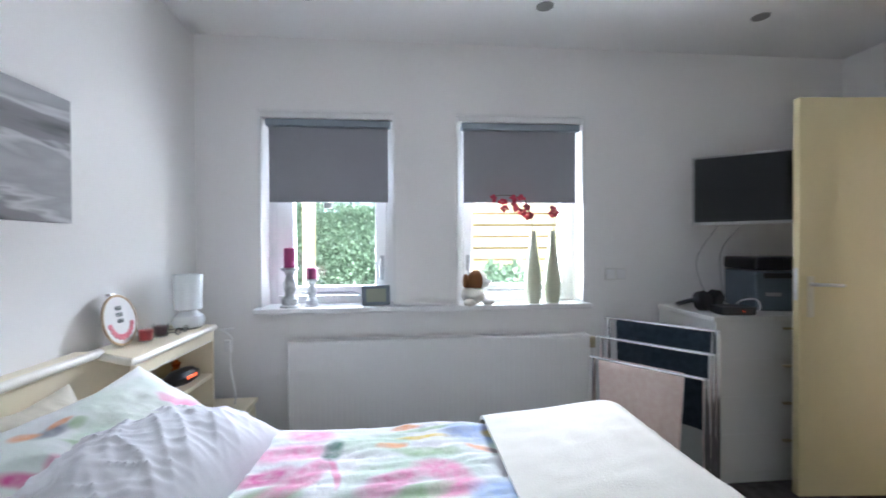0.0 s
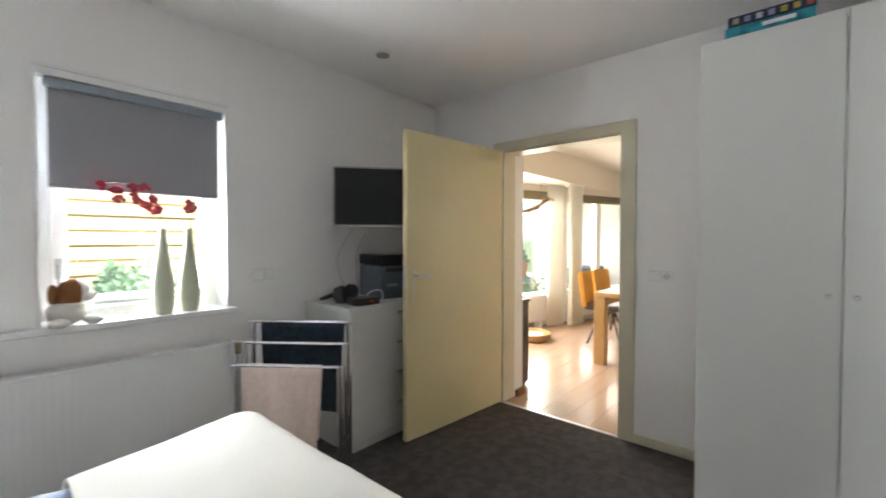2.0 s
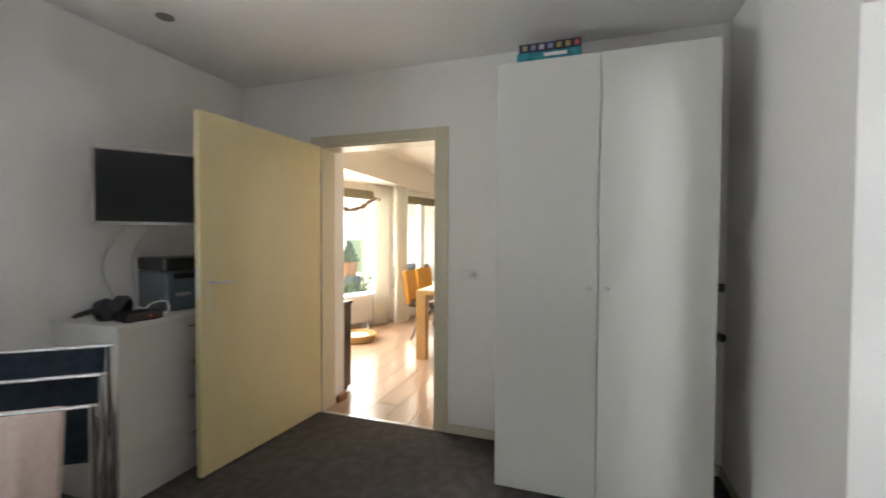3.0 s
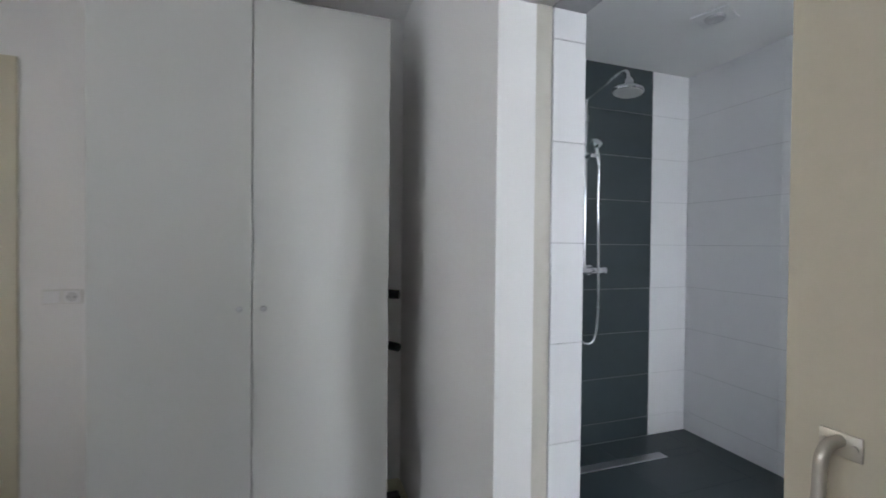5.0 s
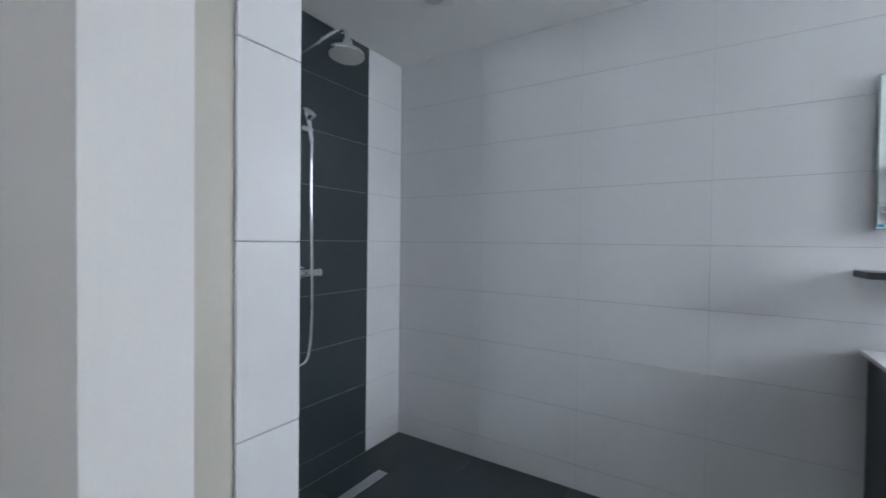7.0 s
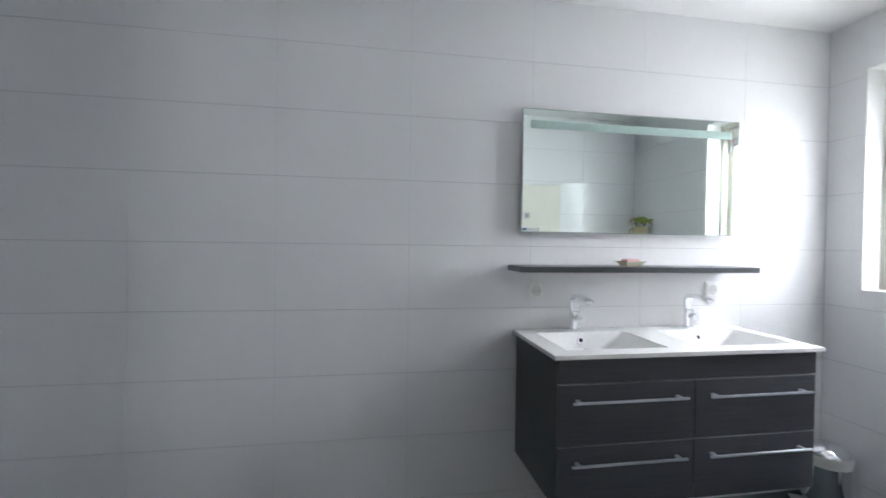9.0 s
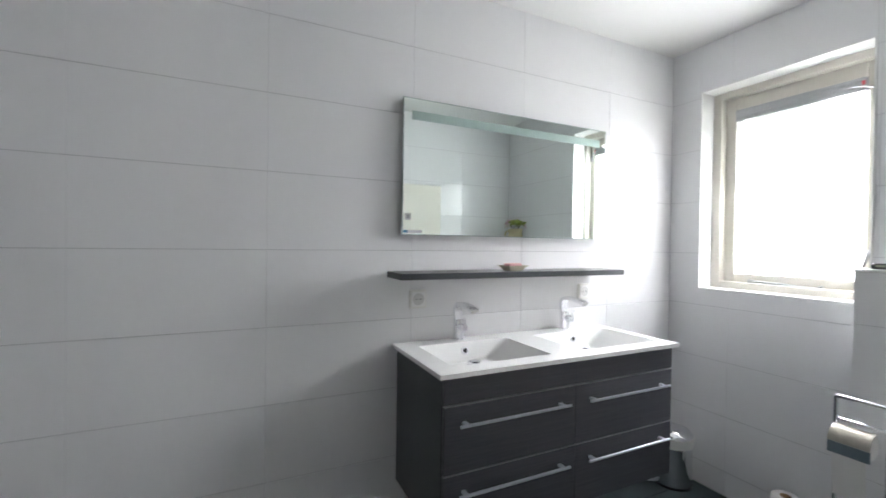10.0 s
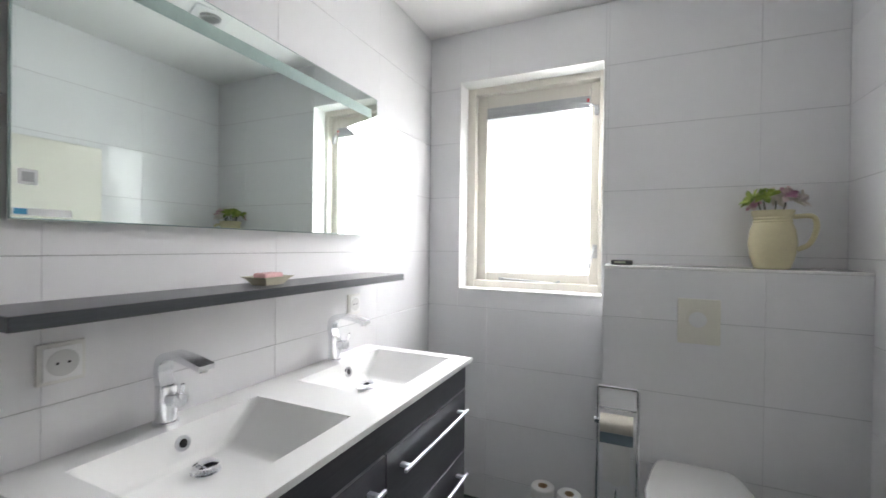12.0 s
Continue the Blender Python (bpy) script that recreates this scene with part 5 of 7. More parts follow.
add_box(hd, (X1, q - 0.03, 2.02), (X1 + 0.014, q - 0.008, 2.07), 0.004)
add_tube(hd, [(X1 + 0.012, q - 0.02, 2.06), (X1 + 0.03, q - 0.05, 2.075), (X1 + 0.03, q - 0.09, 2.085)], 0.005, 8)
part("catch", hd, M_silver, w)
st = B()
add_tube(st, smooth_path([(X1 + 0.02, p + 0.15, r + 0.012), (X1 + 0.022, p + 0.32, r + 0.006), (X1 + 0.02, p + 0.43, r - 0.002), (X1 + 0.018, p + 0.47, r + 0.012)], 4), 0.006, 8)
add_box(st, (X1, p + 0.14, r + 0.002), (X1 + 0.025, p + 0.17, r + 0.02), 0.003)
part("stay", st, M_silver, w, "metal window stay")
rv = B()
for lo, hi in [((X0 + 0.001, a - 0.0, z0 - 0.0), (BW + 0.004, a + 0.009, z1)), ((X0 + 0.001, b - 0.009, z0), (BW + 0.004, b, z1)), ((X0 + 0.001, a + 0.009, z1 - 0.009), (BW + 0.004, b - 0.009, z1)), ((X0 + 0.001, a + 0.009, z0), (BW + 0.006, b - 0.009, z0 + 0.012))]:
    add_box(rv, lo, hi, 0.002)
part("reveal_lining", rv, M_white, w, "white lining of the window recess")

# washstand
M_barsteel = mat("bar_steel", (0.66, 0.69, 0.74), 0.3, 1.0, var=0.02, bump=0.0)
VX0, VX1, VYF = -0.355, 0.785, -1.677
va = thing("washbasin_cabinet", "wall-hung dark wenge washbasin cabinet with four drawers", "bathroom cabinet")
part("body", bx((VX0, BS + 0.002, 0.324), (VX1, VYF - 0.02, 0.80), 0.002), M_oakside, va)
for xx in (VX0, VX1 - 0.016):
    part("side_panel", bx((xx, BS + 0.002, 0.80), (xx + 0.016, VYF - 0.02, 0.898)), M_oakside, va)
part("fascia", bx((VX0 + 0.001, VYF - 0.019, 0.804), (VX1 - 0.001, VYF, 0.892), 0.002), M_oak, va)
for a, b in ((VX0 + 0.002, 0.208), (0.212, VX1 - 0.002)):
    for z0, z1 in ((0.328, 0.562), (0.568, 0.797)):
        d = part("drawer", bx((a, VYF - 0.019, z0), (b, VYF, z1), 0.002), M_oak, va)
        # thin grey strip along the drawer's top edge
        part("edge_strip", bx((a + 0.001, VYF - 0.017, z1), (b - 0.001, VYF - 0.0005, z1 + 0.0014)), M_strake, d)
        hz = z1 - 0.058
        hb_ = B()
        add_box(hb_, (a + 0.048, VYF + 0.026, hz - 0.005), (b - 0.045, VYF + 0.036, hz + 0.005), 0.003)
        for e in (a + 0.078, b - 0.075):
            add_box(hb_, (e - 0.008, VYF, hz - 0.005), (e + 0.008, VYF + 0.028, hz + 0.005), 0.002)
        part("handle", hb_, M_barsteel, d, "polished steel bar handle")

TZ, TB = 0.915, 0.899
basins = [(0.285, 0.724), (-0.325, 0.132)]
wt = thing("double_washbasin", "white ceramic double washbasin top with two square bowls", "washbasin")
wb = B()
X0_, X1_, Y0_, Y1_ = VX0 - 0.022, VX1 + 0.022, BS + 0.002, VYF + 0.018
xs = sorted([X0_, X1_] + [v for q in basins for v in q])
yb0, yb1 = -2.055, -1.735
for i in range(len(xs) - 1):
    a, b = xs[i], xs[i + 1]
    if any(abs(a - q[0]) < 1e-6 and abs(b - q[1]) < 1e-6 for q in basins):
        add_box(wb, (a, Y0_, TB), (b, yb0, TZ))
        add_box(wb, (a, yb1, TB), (b, Y1_, TZ))
    else:
        add_box(wb, (a, Y0_, TB), (b, Y1_, TZ))
bmesh.ops.remove_doubles(wb, verts=wb.verts, dist=1e-5)
bmesh.ops.delete(wb, geom=[f for f in wb.faces if len([g for g in wb.faces if g is not f and (g.calc_center_median() - f.calc_center_median()).length < 1e-5])], context="FACES")
part("top_slab", wb, M_ceramic, wt, smooth=False)
for a, b in basins:
    bo = B()
    zt, zb = TZ - 0.001, TZ - 0.085
    top = [(a, yb0), (b, yb0), (b, yb1), (a, yb1)]
    low = [(a + 0.115, yb0 + 0.02), (b - 0.03, yb0 + 0.02), (b - 0.03, yb1 - 0.04), (a + 0.115, yb1 - 0.04)]
    vt = [bo.verts.new((x, y, zt)) for x, y in top]
    vl = [bo.verts.new((x, y, zb)) for x, y in low]
    for i in range(4):
        bo.faces.new((vt[i], vt[(i + 1) % 4], vl[(i + 1) % 4], vl[i]))
    bo.faces.new(vl)
    es = [e for e in bo.edges if not e.is_boundary]
    bmesh.ops.bevel(bo, geom=es, offset=0.016, segments=4, affect="EDGES", profile=0.5)
    bmesh.ops.reverse_faces(bo, faces=bo.faces)
    bw = part("bowl", bo, M_ceramic, wt)
    bx_c = 0.505 if a > 0 else -0.115
    dr = B()
    add_lathe(dr, [(0.030, 0), (0.031, 0.003), (0.022, 0.004)], (bx_c, -1.965, zb + 0.001), 28)
    add_lathe(dr, [(0.012, 0.0), (0.012, 0.012), (0.026, 0.014), (0.027, 0.018), (0.018, 0.023), (0.002, 0.025)], (bx_c, -1.965, zb + 0.001), 28)
    part("drain_plug", dr, M_chrome, bw, "chrome pop-up drain plug")
    ov = B()
    t_ = Matrix.Rotation(radians(-76), 4, "X")
    add_lathe(ov, [(0.009, 0.001), (0.010, 0.005), (0.017, 0.005), (0.019, 0.0)], (bx_c, yb0 + 0.0075, TZ - 0.038), 24, t_)
    part("overflow_ring", ov, M_chrome, bw, "chrome overflow ring")
    ov = B()
    add_lathe(ov, [(0.010, 0.0015), (0.002, 0.002)], (bx_c, yb0 + 0.0075, TZ - 0.038), 20, t_)
    part("overflow_hole", ov, M_black, bw)


M_tapchrome = mat("tap_chrome", (0.84, 0.85, 0.87), 0.24, 1.0, var=0.02, bump=0.0)


def tap(x, y, rz):
    t = thing("basin_mixer_tap", "chromed single-lever basin mixer tap", "tap", (x, y, TZ), "basin taps", rz)
    part("base_ring", add_lathe(B(), [(0.027, 0), (0.027, 0.006), (0.024, 0.008)], seg=28), M_tapchrome, t)
    bo = B()
    add_lathe(bo, [(0.023, 0.008), (0.023, 0.085), (0.0225, 0.09)], seg=28)
    part("body", bo, M_tapchrome, t)
    nk = B()
    prof = smooth_path([(0, -0.004, 0.088), (0, -0.012, 0.12), (0, -0.004, 0.150), (0, 0.03, 0.166), (0, 0.09, 0.160), (0, 0.142, 0.150)], 6)
    vs = []
    for i, pnt in enumerate(prof):
        u = i / (len(prof) - 1)
        hw = 0.0165 + 0.003 * u
        th = 0.011 - 0.005 * u
        d = (prof[min(i + 1, len(prof) - 1)] - prof[max(i - 1, 0)]).normalized()
        nrm = Vector((0, -d.z, d.y))
        vs.append([nk.verts.new(pnt + Vector((sx * hw, 0, 0)) + nrm * sz * th) for sx, sz in ((-1, -1), (1, -1), (1, 1), (-1, 1))])
    for p0, p1 in zip(vs, vs[1:]):
        for k in range(4):
            nk.faces.new((p0[k], p0[(k + 1) % 4], p1[(k + 1) % 4], p1[k]))
    nk.faces.new(list(reversed(vs[0])))
    nk.faces.new(vs[-1])
    bmesh.ops.bevel(nk, geom=[e for e in nk.edges if e.calc_length() > 0 and len(e.link_faces) == 2 and e.calc_face_angle(0) > 0.9], offset=0.004, segments=2, affect="EDGES")
    part("spout", nk, M_tapchrome, t)
    ae = B()
    add_cyl(ae, (0, 0.128, 0.146), (0, 0.128, 0.138), 0.011)
    part("aerator", ae, M_tapchrome, t)
    lv = B()
    add_cyl(lv, (0.0, 0.018, 0.06), (0.0, 0.052, 0.062), 0.017)
    add_tube(lv, [(0, 0.048, 0.064), (0.004, 0.062, 0.08), (0.006, 0.07, 0.105)], 0.0045, 8)
    part("lever", lv, M_tapchrome, t)
    return t


tap(0.507, -2.104, 0)
tap(-0.112, -2.106, 0)

# mirror with a lighting strip
mi = thing("mirror", "large frameless rectangular mirror with a lighting strip", "mirror")
mx0, mx1, mz0, mz1 = -0.385, 0.782, 1.382, 1.967
part("back_box", bx((mx0 + 0.03, BS + 0.001, mz0 + 0.03), (mx1 - 0.03, BS + 0.028, mz1 - 0.03)), M_white, mi)
part("glass_edge", bx((mx0, BS + 0.028, mz0), (mx1, BS + 0.0335, mz1)), M_mirroredge, mi)
part("mirror_glass", bx((mx0 + 0.003, BS + 0.0335, mz0 + 0.003), (mx1 - 0.003, BS + 0.0345, mz1 - 0.003)), M_mirror, mi)
part("light_strip", bx((-0.34, BS + 0.0345, 1.875), (0.742, BS + 0.0352, 1.913)), M_strip, mi, "unlit etched lighting strip")
part("label", bx((0.742, BS + 0.0345, 1.446), (0.770, BS + 0.035, 1.474)), M_label, mi, "small white square label")
part("label_print", bx((0.747, BS + 0.035, 1.451), (0.765, BS + 0.0354, 1.469)), M_silver, mi, "grey printed square")
part("sticker", bx((0.69, BS + 0.0345, 1.389), (0.778, BS + 0.035, 1.403)), M_label, mi, "narrow printed sticker")
part("sticker_mark", bx((0.757, BS + 0.035, 1.391), (0.776, BS + 0.0354, 1.4015), 0.0001), mat("blue_print", (0.04, 0.25, 0.45), 0.4), mi, "blue oval mark")

sf = thing("wall_shelf", "narrow dark wenge wall shelf under the mirror", "shelf")
part("board", bx((-0.375, BS + 0.001, 1.2), (0.832, -1.967, 1.226), 0.002), M_oak, sf)
part("front_edge", bx((-0.375, -1.9668, 1.2005), (0.832, -1.965, 1.2255), 0.0005), M_oakside, sf, "dark edge band")
part("end_edge", bx((0.8322, BS + 0.002, 1.2005), (0.8338, -1.966, 1.2255), 0.0005), M_oakside, sf)
so = thing("soap_dish", "cream soap dish on the wall shelf", "soap dish", (0.25, -2.055, 1.226), rz=6)
dp = B()
vs = []
for (hx, hy, z) in ((0.036, 0.024, 0), (0.05, 0.036, 0.018), (0.06, 0.044, 0.024), (0.052, 0.037, 0.021), (0.034, 0.022, 0.006)):
    vs.append([dp.verts.new((sx * hx, sy * hy, z)) for sx, sy in ((-1, -1), (1, -1), (1, 1), (-1, 1))])
for p0, p1 in zip(vs, vs[1:]):
    for k in range(4):
        dp.faces.new((p0[k], p0[(k + 1) % 4], p1[(k + 1) % 4], p1[k]))
dp.faces.new(vs[-1])
dp.faces.new(list(reversed(vs[0])))
part("dish", dp, M_dish, so)
part("soap_bar", bx((-0.038, -0.022, 0.008), (0.038, 0.022, 0.034), 0.006, 3), M_soap, so, "pink bar of soap")
plate("wall_socket", "white shock-proof wall socket above the washbasin", 0.652, 0.733, 1.06, 1.142, "y", BS, ["socket"])
plate("wall_socket", "white shock-proof wall socket near the bathroom window", -0.312, -0.232, 1.06, 1.142, "y", BS, ["socket"])

# pedal bin, paper rolls, paper stand
pb = thing("pedal_bin", "small chromed pedal bin in the corner", "bin", (-0.845, -2.01, 0.0), rz=60)
pb.scale = (1.12, 1.12, 1.12)
part("body", add_lathe(B(), [(0.088, 0.012), (0.088, 0.235), (0.084, 0.24)], seg=36), M_chrome, pb)
part("base", add_lathe(B(), [(0.09, 0), (0.09, 0.012)], seg=36), M_black, pb)
part("liner", add_lathe(B(), [(0.089, 0.20), (0.096, 0.235), (0.091, 0.248), (0.086, 0.24)], seg=36), M_paper, pb, "pale plastic liner edge")
part("lid", add_lathe(B(), [(0.09, 0.242), (0.09, 0.256), (0.075, 0.276), (0.04, 0.288), (0.004, 0.29)], seg=36), M_chrome, pb)
part("pedal", bx((-0.025, -0.135, 0.006), (0.025, -0.08, 0.014), 0.003), M_chrome, pb)
for i, (cx, cy) in enumerate(((-0.895, -1.485), (-0.88, -1.36))):
    for lv_ in range(2):
        ro = thing("toilet_roll", "spare white toilet paper roll standing on the floor", "toilet roll", (cx, cy + 0.004 * lv_, lv_ * 0.098), "spare toilet rolls")
        part("paper", add_lathe(B(), [(0.022, 0.001), (0.050, 0.0), (0.054, 0.004), (0.054, 0.094), (0.050, 0.098), (0.022, 0.097), (0.022, 0.05)], seg=32), M_paper, ro)
        co = B()
        add_lathe(co, [(0.0215, 0.002), (0.0215, 0.0985), (0.0195, 0.0985), (0.0195, 0.06), (0.001, 0.06)], seg=24)
        part("core", co, M_card, ro, "brown cardboard core")
ts = thing("toilet_roll_stand", "chromed standing toilet roll holder", "toilet roll holder")
sx = -0.672
fr = B()
add_tube(fr, [(sx, -1.222, 0.012), (sx, -1.222, 0.778), (sx, -1.218, 0.784), (sx, -1.078, 0.784), (sx, -1.074, 0.778), (sx, -1.074, 0.012)], 0.0075, 10)
part("frame", fr, M_chrome, ts)
part("base_plate", bx((sx - 0.055, -1.235, 0.0), (sx + 0.075, -1.061, 0.012), 0.004), M_chrome, ts)
ar = B()
add_tube(ar, [(sx, -1.222, 0.70), (sx, -1.074, 0.70)], 0.005, 8)
add_cyl(ar, (sx, -1.235, 0.645), (sx, -1.215, 0.645), 0.012)
part("roll_bar", ar, M_chrome, ts)
part("brush_rod", add_tube(B(), [(sx, -1.15, 0.012), (sx, -1.15, 0.38)], 0.006, 8), M_chrome, ts)
rl = B()
add_cyl(rl, (sx + 0.045, -1.200, 0.64), (sx + 0.045, -1.098, 0.64), 0.042, seg=28)
part("roll", rl, M_paper, ts, "half-used paper roll")
def hang(u, v):
    return Vector((sx + 0.088 + 0.005 * math.sin(v * 5), -1.196 + u * 0.095, 0.64 - v * 0.20 + 0.006 * math.sin(u * 9)))
part("hanging_sheet", add_sheet(B(), hang, 10, 14, 0.0015), M_paper, ts)
def flap(u, v):
    an = radians(95 - 95 * v)
    return Vector((sx + 0.045 + 0.051 * math.cos(an), -1.208 + u * 0.118, 0.64 + 0.051 * math.sin(an)))
part("cover", add_sheet(B(), flap, 4, 18, 0.002), M_nickel, ts, "curved brushed steel cover")
# strip that holds the cover's dark mirror image as plain colour
part("cover_dark_band", bx((sx + 0.09, -1.208, 0.598), (sx + 0.099, -1.09, 0.639), 0.002), M_grey, ts, "dark strip coloured like the cover's dark reflection")

# cistern wall with tiled box, toilet, flush plate
CX, CY0, CZ = -0.77, -1.213, 1.270
cist = tagged(structure("cistern_wall", bx((BW - 0.002, CY0 + 0.0025, -0.01), (CX - 0.0025, BN + 0.02, CZ - 0.012)), M_grout, "white tiled boxed-in cistern wall"))
structure("cistern_ledge", bx((BW - 0.006, CY0 - 0.002, CZ - 0.012), (CX + 0.003, BN, CZ), 0.003), M_ceramic, "white tiled ledge on the cistern wall")
fp = thing("flush_plate", "cream flush plate with a round button", "flush plate")
part("plate", bx((CX, -0.936, 0.972), (CX + 0.012, -0.791, 1.148), 0.004), M_plateflush, fp)
part("button", add_lathe(B(), [(0.034, 0), (0.034, 0.004), (0.027, 0.008), (0.002, 0.007)], (CX + 0.012, -0.868, 1.068), 32, Matrix.Rotation(radians(90), 4, "Y")), M_ceramic, fp, "round white flush button")
part("ring", add_lathe(B(), [(0.033, 0.0), (0.040, 0.0), (0.040, 0.005), (0.034, 0.006)], (CX + 0.012, -0.868, 1.068), 32, Matrix.Rotation(radians(90), 4, "Y")), M_plateflush, fp)


def oval(cx, cy, lx, ly, z, n=40, flat=0.0):
    """An outline that is flat at the wall end and rounded at the other."""
    out = []
    for i in range(n):
        t = -math.pi + i / n * math.tau
        c, s = math.cos(t), math.sin(t)
        sg = 1 if s > 0 else -1
        if c > 0:
            out.append(Vector((cx + lx * abs(c) ** 0.85, cy + ly * abs(s) ** 0.8 * sg, z)))
        else:
            back = abs(c) ** 0.5
            out.append(Vector((cx - lx * back, cy + ly * abs(s) ** 0.13 * (1 - 0.24 * back) * sg, z)))
    return out


def loft(rings, cap=True):
    bm = B()
    vs = [[bm.verts.new(p) for p in r] for r in rings]
    n = len(rings[0])
    for p0, p1 in zip(vs, vs[1:]):
        for k in range(n):
            bm.faces.new((p0[k], p0[(k + 1) % n], p1[(k + 1) % n], p1[k]))
    if cap:
        bm.faces.new(list(reversed(vs[0])))
        bm.faces.new(vs[-1])
    return bm


wc = thing("toilet", "white wall-hung toilet with closed lid", "toilet")
tcx, tcy = CX + 0.262, -0.870
part("bowl", loft([oval(CX + 0.16, tcy, 0.155, 0.10, 0.150), oval(CX + 0.20, tcy, 0.195, 0.135, 0.210), oval(CX + 0.24, tcy, 0.235, 0.168, 0.320), oval(tcx, tcy, 0.258, 0.176, 0.410), oval(tcx, tcy, 0.26, 0.178, 0.442)]), M_ceramic, wc)
part("seat", loft([oval(tcx, tcy, 0.255, 0.178, 0.443), oval(tcx, tcy, 0.258, 0.181, 0.450), oval(tcx, tcy, 0.256, 0.18, 0.458)]), M_ceramic, wc)
part("lid", loft([oval(tcx, tcy, 0.255, 0.18, 0.460), oval(tcx, tcy, 0.258, 0.183, 0.466), oval(tcx, tcy, 0.258, 0.183, 0.488), oval(tcx, tcy, 0.251, 0.177, 0.497), oval(tcx, tcy, 0.24, 0.166, 0.500)]), M_ceramic, wc)
for dy in (-0.075, 0.075):
    hg = B()
    add_cyl(hg, (CX + 0.03, tcy + dy - 0.02, 0.464), (CX + 0.03, tcy + dy + 0.02, 0.464), 0.011)
    part("hinge", hg, M_chrome, wc)

jg = thing("jug", "cream glazed ceramic jug with a ribbed neck on the ledge", "jug", (-0.868, -0.61, CZ))
part("body", add_lathe(B(), [(0.052, 0), (0.058, 0.004), (0.072, 0.05), (0.078, 0.10), (0.072, 0.15), (0.062, 0.178), (0.064, 0.182), (0.061, 0.188), (0.064, 0.193), (0.061, 0.199), (0.065, 0.205), (0.069, 0.225), (0.065, 0.225), (0.056, 0.19)], seg=40), M_jug, jg)
part("handle", add_tube(B(), smooth_path([(0.02, 0.06, 0.20), (0.022, 0.115, 0.20), (0.022, 0.128, 0.16), (0.02, 0.11, 0.10), (0.018, 0.072, 0.075)], 7), 0.009, 10), M_jug, jg)
bq = thing("artificial_flowers", "artificial green, cream and pink flowers in the jug", "flower", (-0.868, -0.61, CZ + 0.2))
rn = random.Random(12)
M_pg = [two_tone("lily_petal_pink", (0.50, 0.24, 0.34), (0.72, 0.60, 0.58), scale=30, rough=0.6), two_tone("lily_petal_cream", (0.66, 0.62, 0.50), (0.74, 0.66, 0.64), scale=30, rough=0.6), two_tone("flower_green", (0.16, 0.24, 0.03), (0.34, 0.42, 0.08), scale=30, rough=0.6)]
for i in range(13):
    fb = B()
    an, rr = i * 2.4, 0.02 + 0.052 * math.sqrt(i / 13)
    c = Vector((rr * math.cos(an), rr * 1.15 * math.sin(an), 0.055 + 0.03 * (1 - i / 13) + rn.uniform(-0.008, 0.01)))
    out = Vector((math.cos(an) * (0.4 + i / 13), math.sin(an) * (0.4 + i / 13), 0.7)).normalized()
    qm = Matrix.Translation(c) @ out.to_track_quat("Z", "Y").to_matrix().to_4x4()
    for k in range(6):
        leafshape(fb, qm @ Matrix.Rotation(k * math.tau / 6, 4, "Z") @ Matrix.Rotation(radians(-rn.uniform(5, 45)), 4, "Y"), 0.024, rn.uniform(0.035, 0.055), 0.35)
    part("bloom", fb, M_pg[(2, 1, 2, 0, 1, 2, 1, 2, 0, 1, 2, 1, 0)[i]], bq)
sb = B()
for k in range(7):
    an = k * 0.9
    add_tube(sb, [(0.01 * math.cos(an), 0.01 * math.sin(an), -0.15), (0.03 * math.cos(an), 0.03 * math.sin(an), 0.0), (0.04 * math.cos(an), 0.045 * math.sin(an), 0.06)], 0.003, 6)
part("stems", sb, M_stem, bq)
rc = thing("remote_control", "small dark remote control on the ledge", "remote control", (-0.86, -1.145, CZ), rz=90)
part("case", bx((-0.045, -0.02, 0), (0.045, 0.02, 0.022), 0.005), M_black, rc)
part("display", bx((-0.03, -0.0205, 0.008), (0.015, -0.0198, 0.016)), M_lcd, rc)

# shower
SY = -1.235
sh = thing("shower_set", "chromed shower column with rain head and hand shower", "shower")
part("riser_rail", add_tube(B(), [(BE - 0.055, SY, 1.16), (BE - 0.055, SY, 2.20)], 0.0115, 12), M_chrome, sh)
arm = smooth_path([(BE - 0.055, SY, 2.20), (BE - 0.06, SY - 0.006, 2.222), (BE - 0.11, SY - 0.015, 2.24), (BE - 0.26, SY - 0.036, 2.285), (BE - 0.33, SY - 0.046, 2.296), (BE - 0.352, SY - 0.05, 2.28), (BE - 0.355, SY - 0.051, 2.245)], 6)
part("arm", add_tube(B(), arm, 0.0105, 12), M_chrome, sh)
hdm = Matrix.Rotation(radians(7), 4, "X")
part("rain_head", add_lathe(B(), [(0.082, -0.014), (0.086, -0.007), (0.082, 0.004), (0.044, 0.02), (0.026, 0.035), (0.022, 0.06), (0.012, 0.075)], (BE - 0.355, SY - 0.051, 2.183), 40, hdm), M_chrome, sh)
part("spray_face", add_lathe(B(), [(0.002, -0.0155), (0.077, -0.0155), (0.079, -0.0142)], (BE - 0.355, SY - 0.051, 2.183), 40, hdm), M_ceramic, sh, "pale spray plate")
for z in (2.10, 1.165):
    br = B()
    add_cyl(br, (BE, SY, z), (BE - 0.055, SY, z), 0.012)
    add_cyl(br, (BE - 0.004, SY, z), (BE, SY, z), 0.026)
    add_cyl(br, (BE - 0.055, SY, z - 0.02), (BE - 0.055, SY, z + 0.02), 0.019)
    part("wall_bracket", br, M_chrome, sh)
mx = B()
add_cyl(mx, (BE - 0.055, SY + 0.15, 1.148), (BE - 0.055, SY - 0.15, 1.148), 0.022, seg=24)
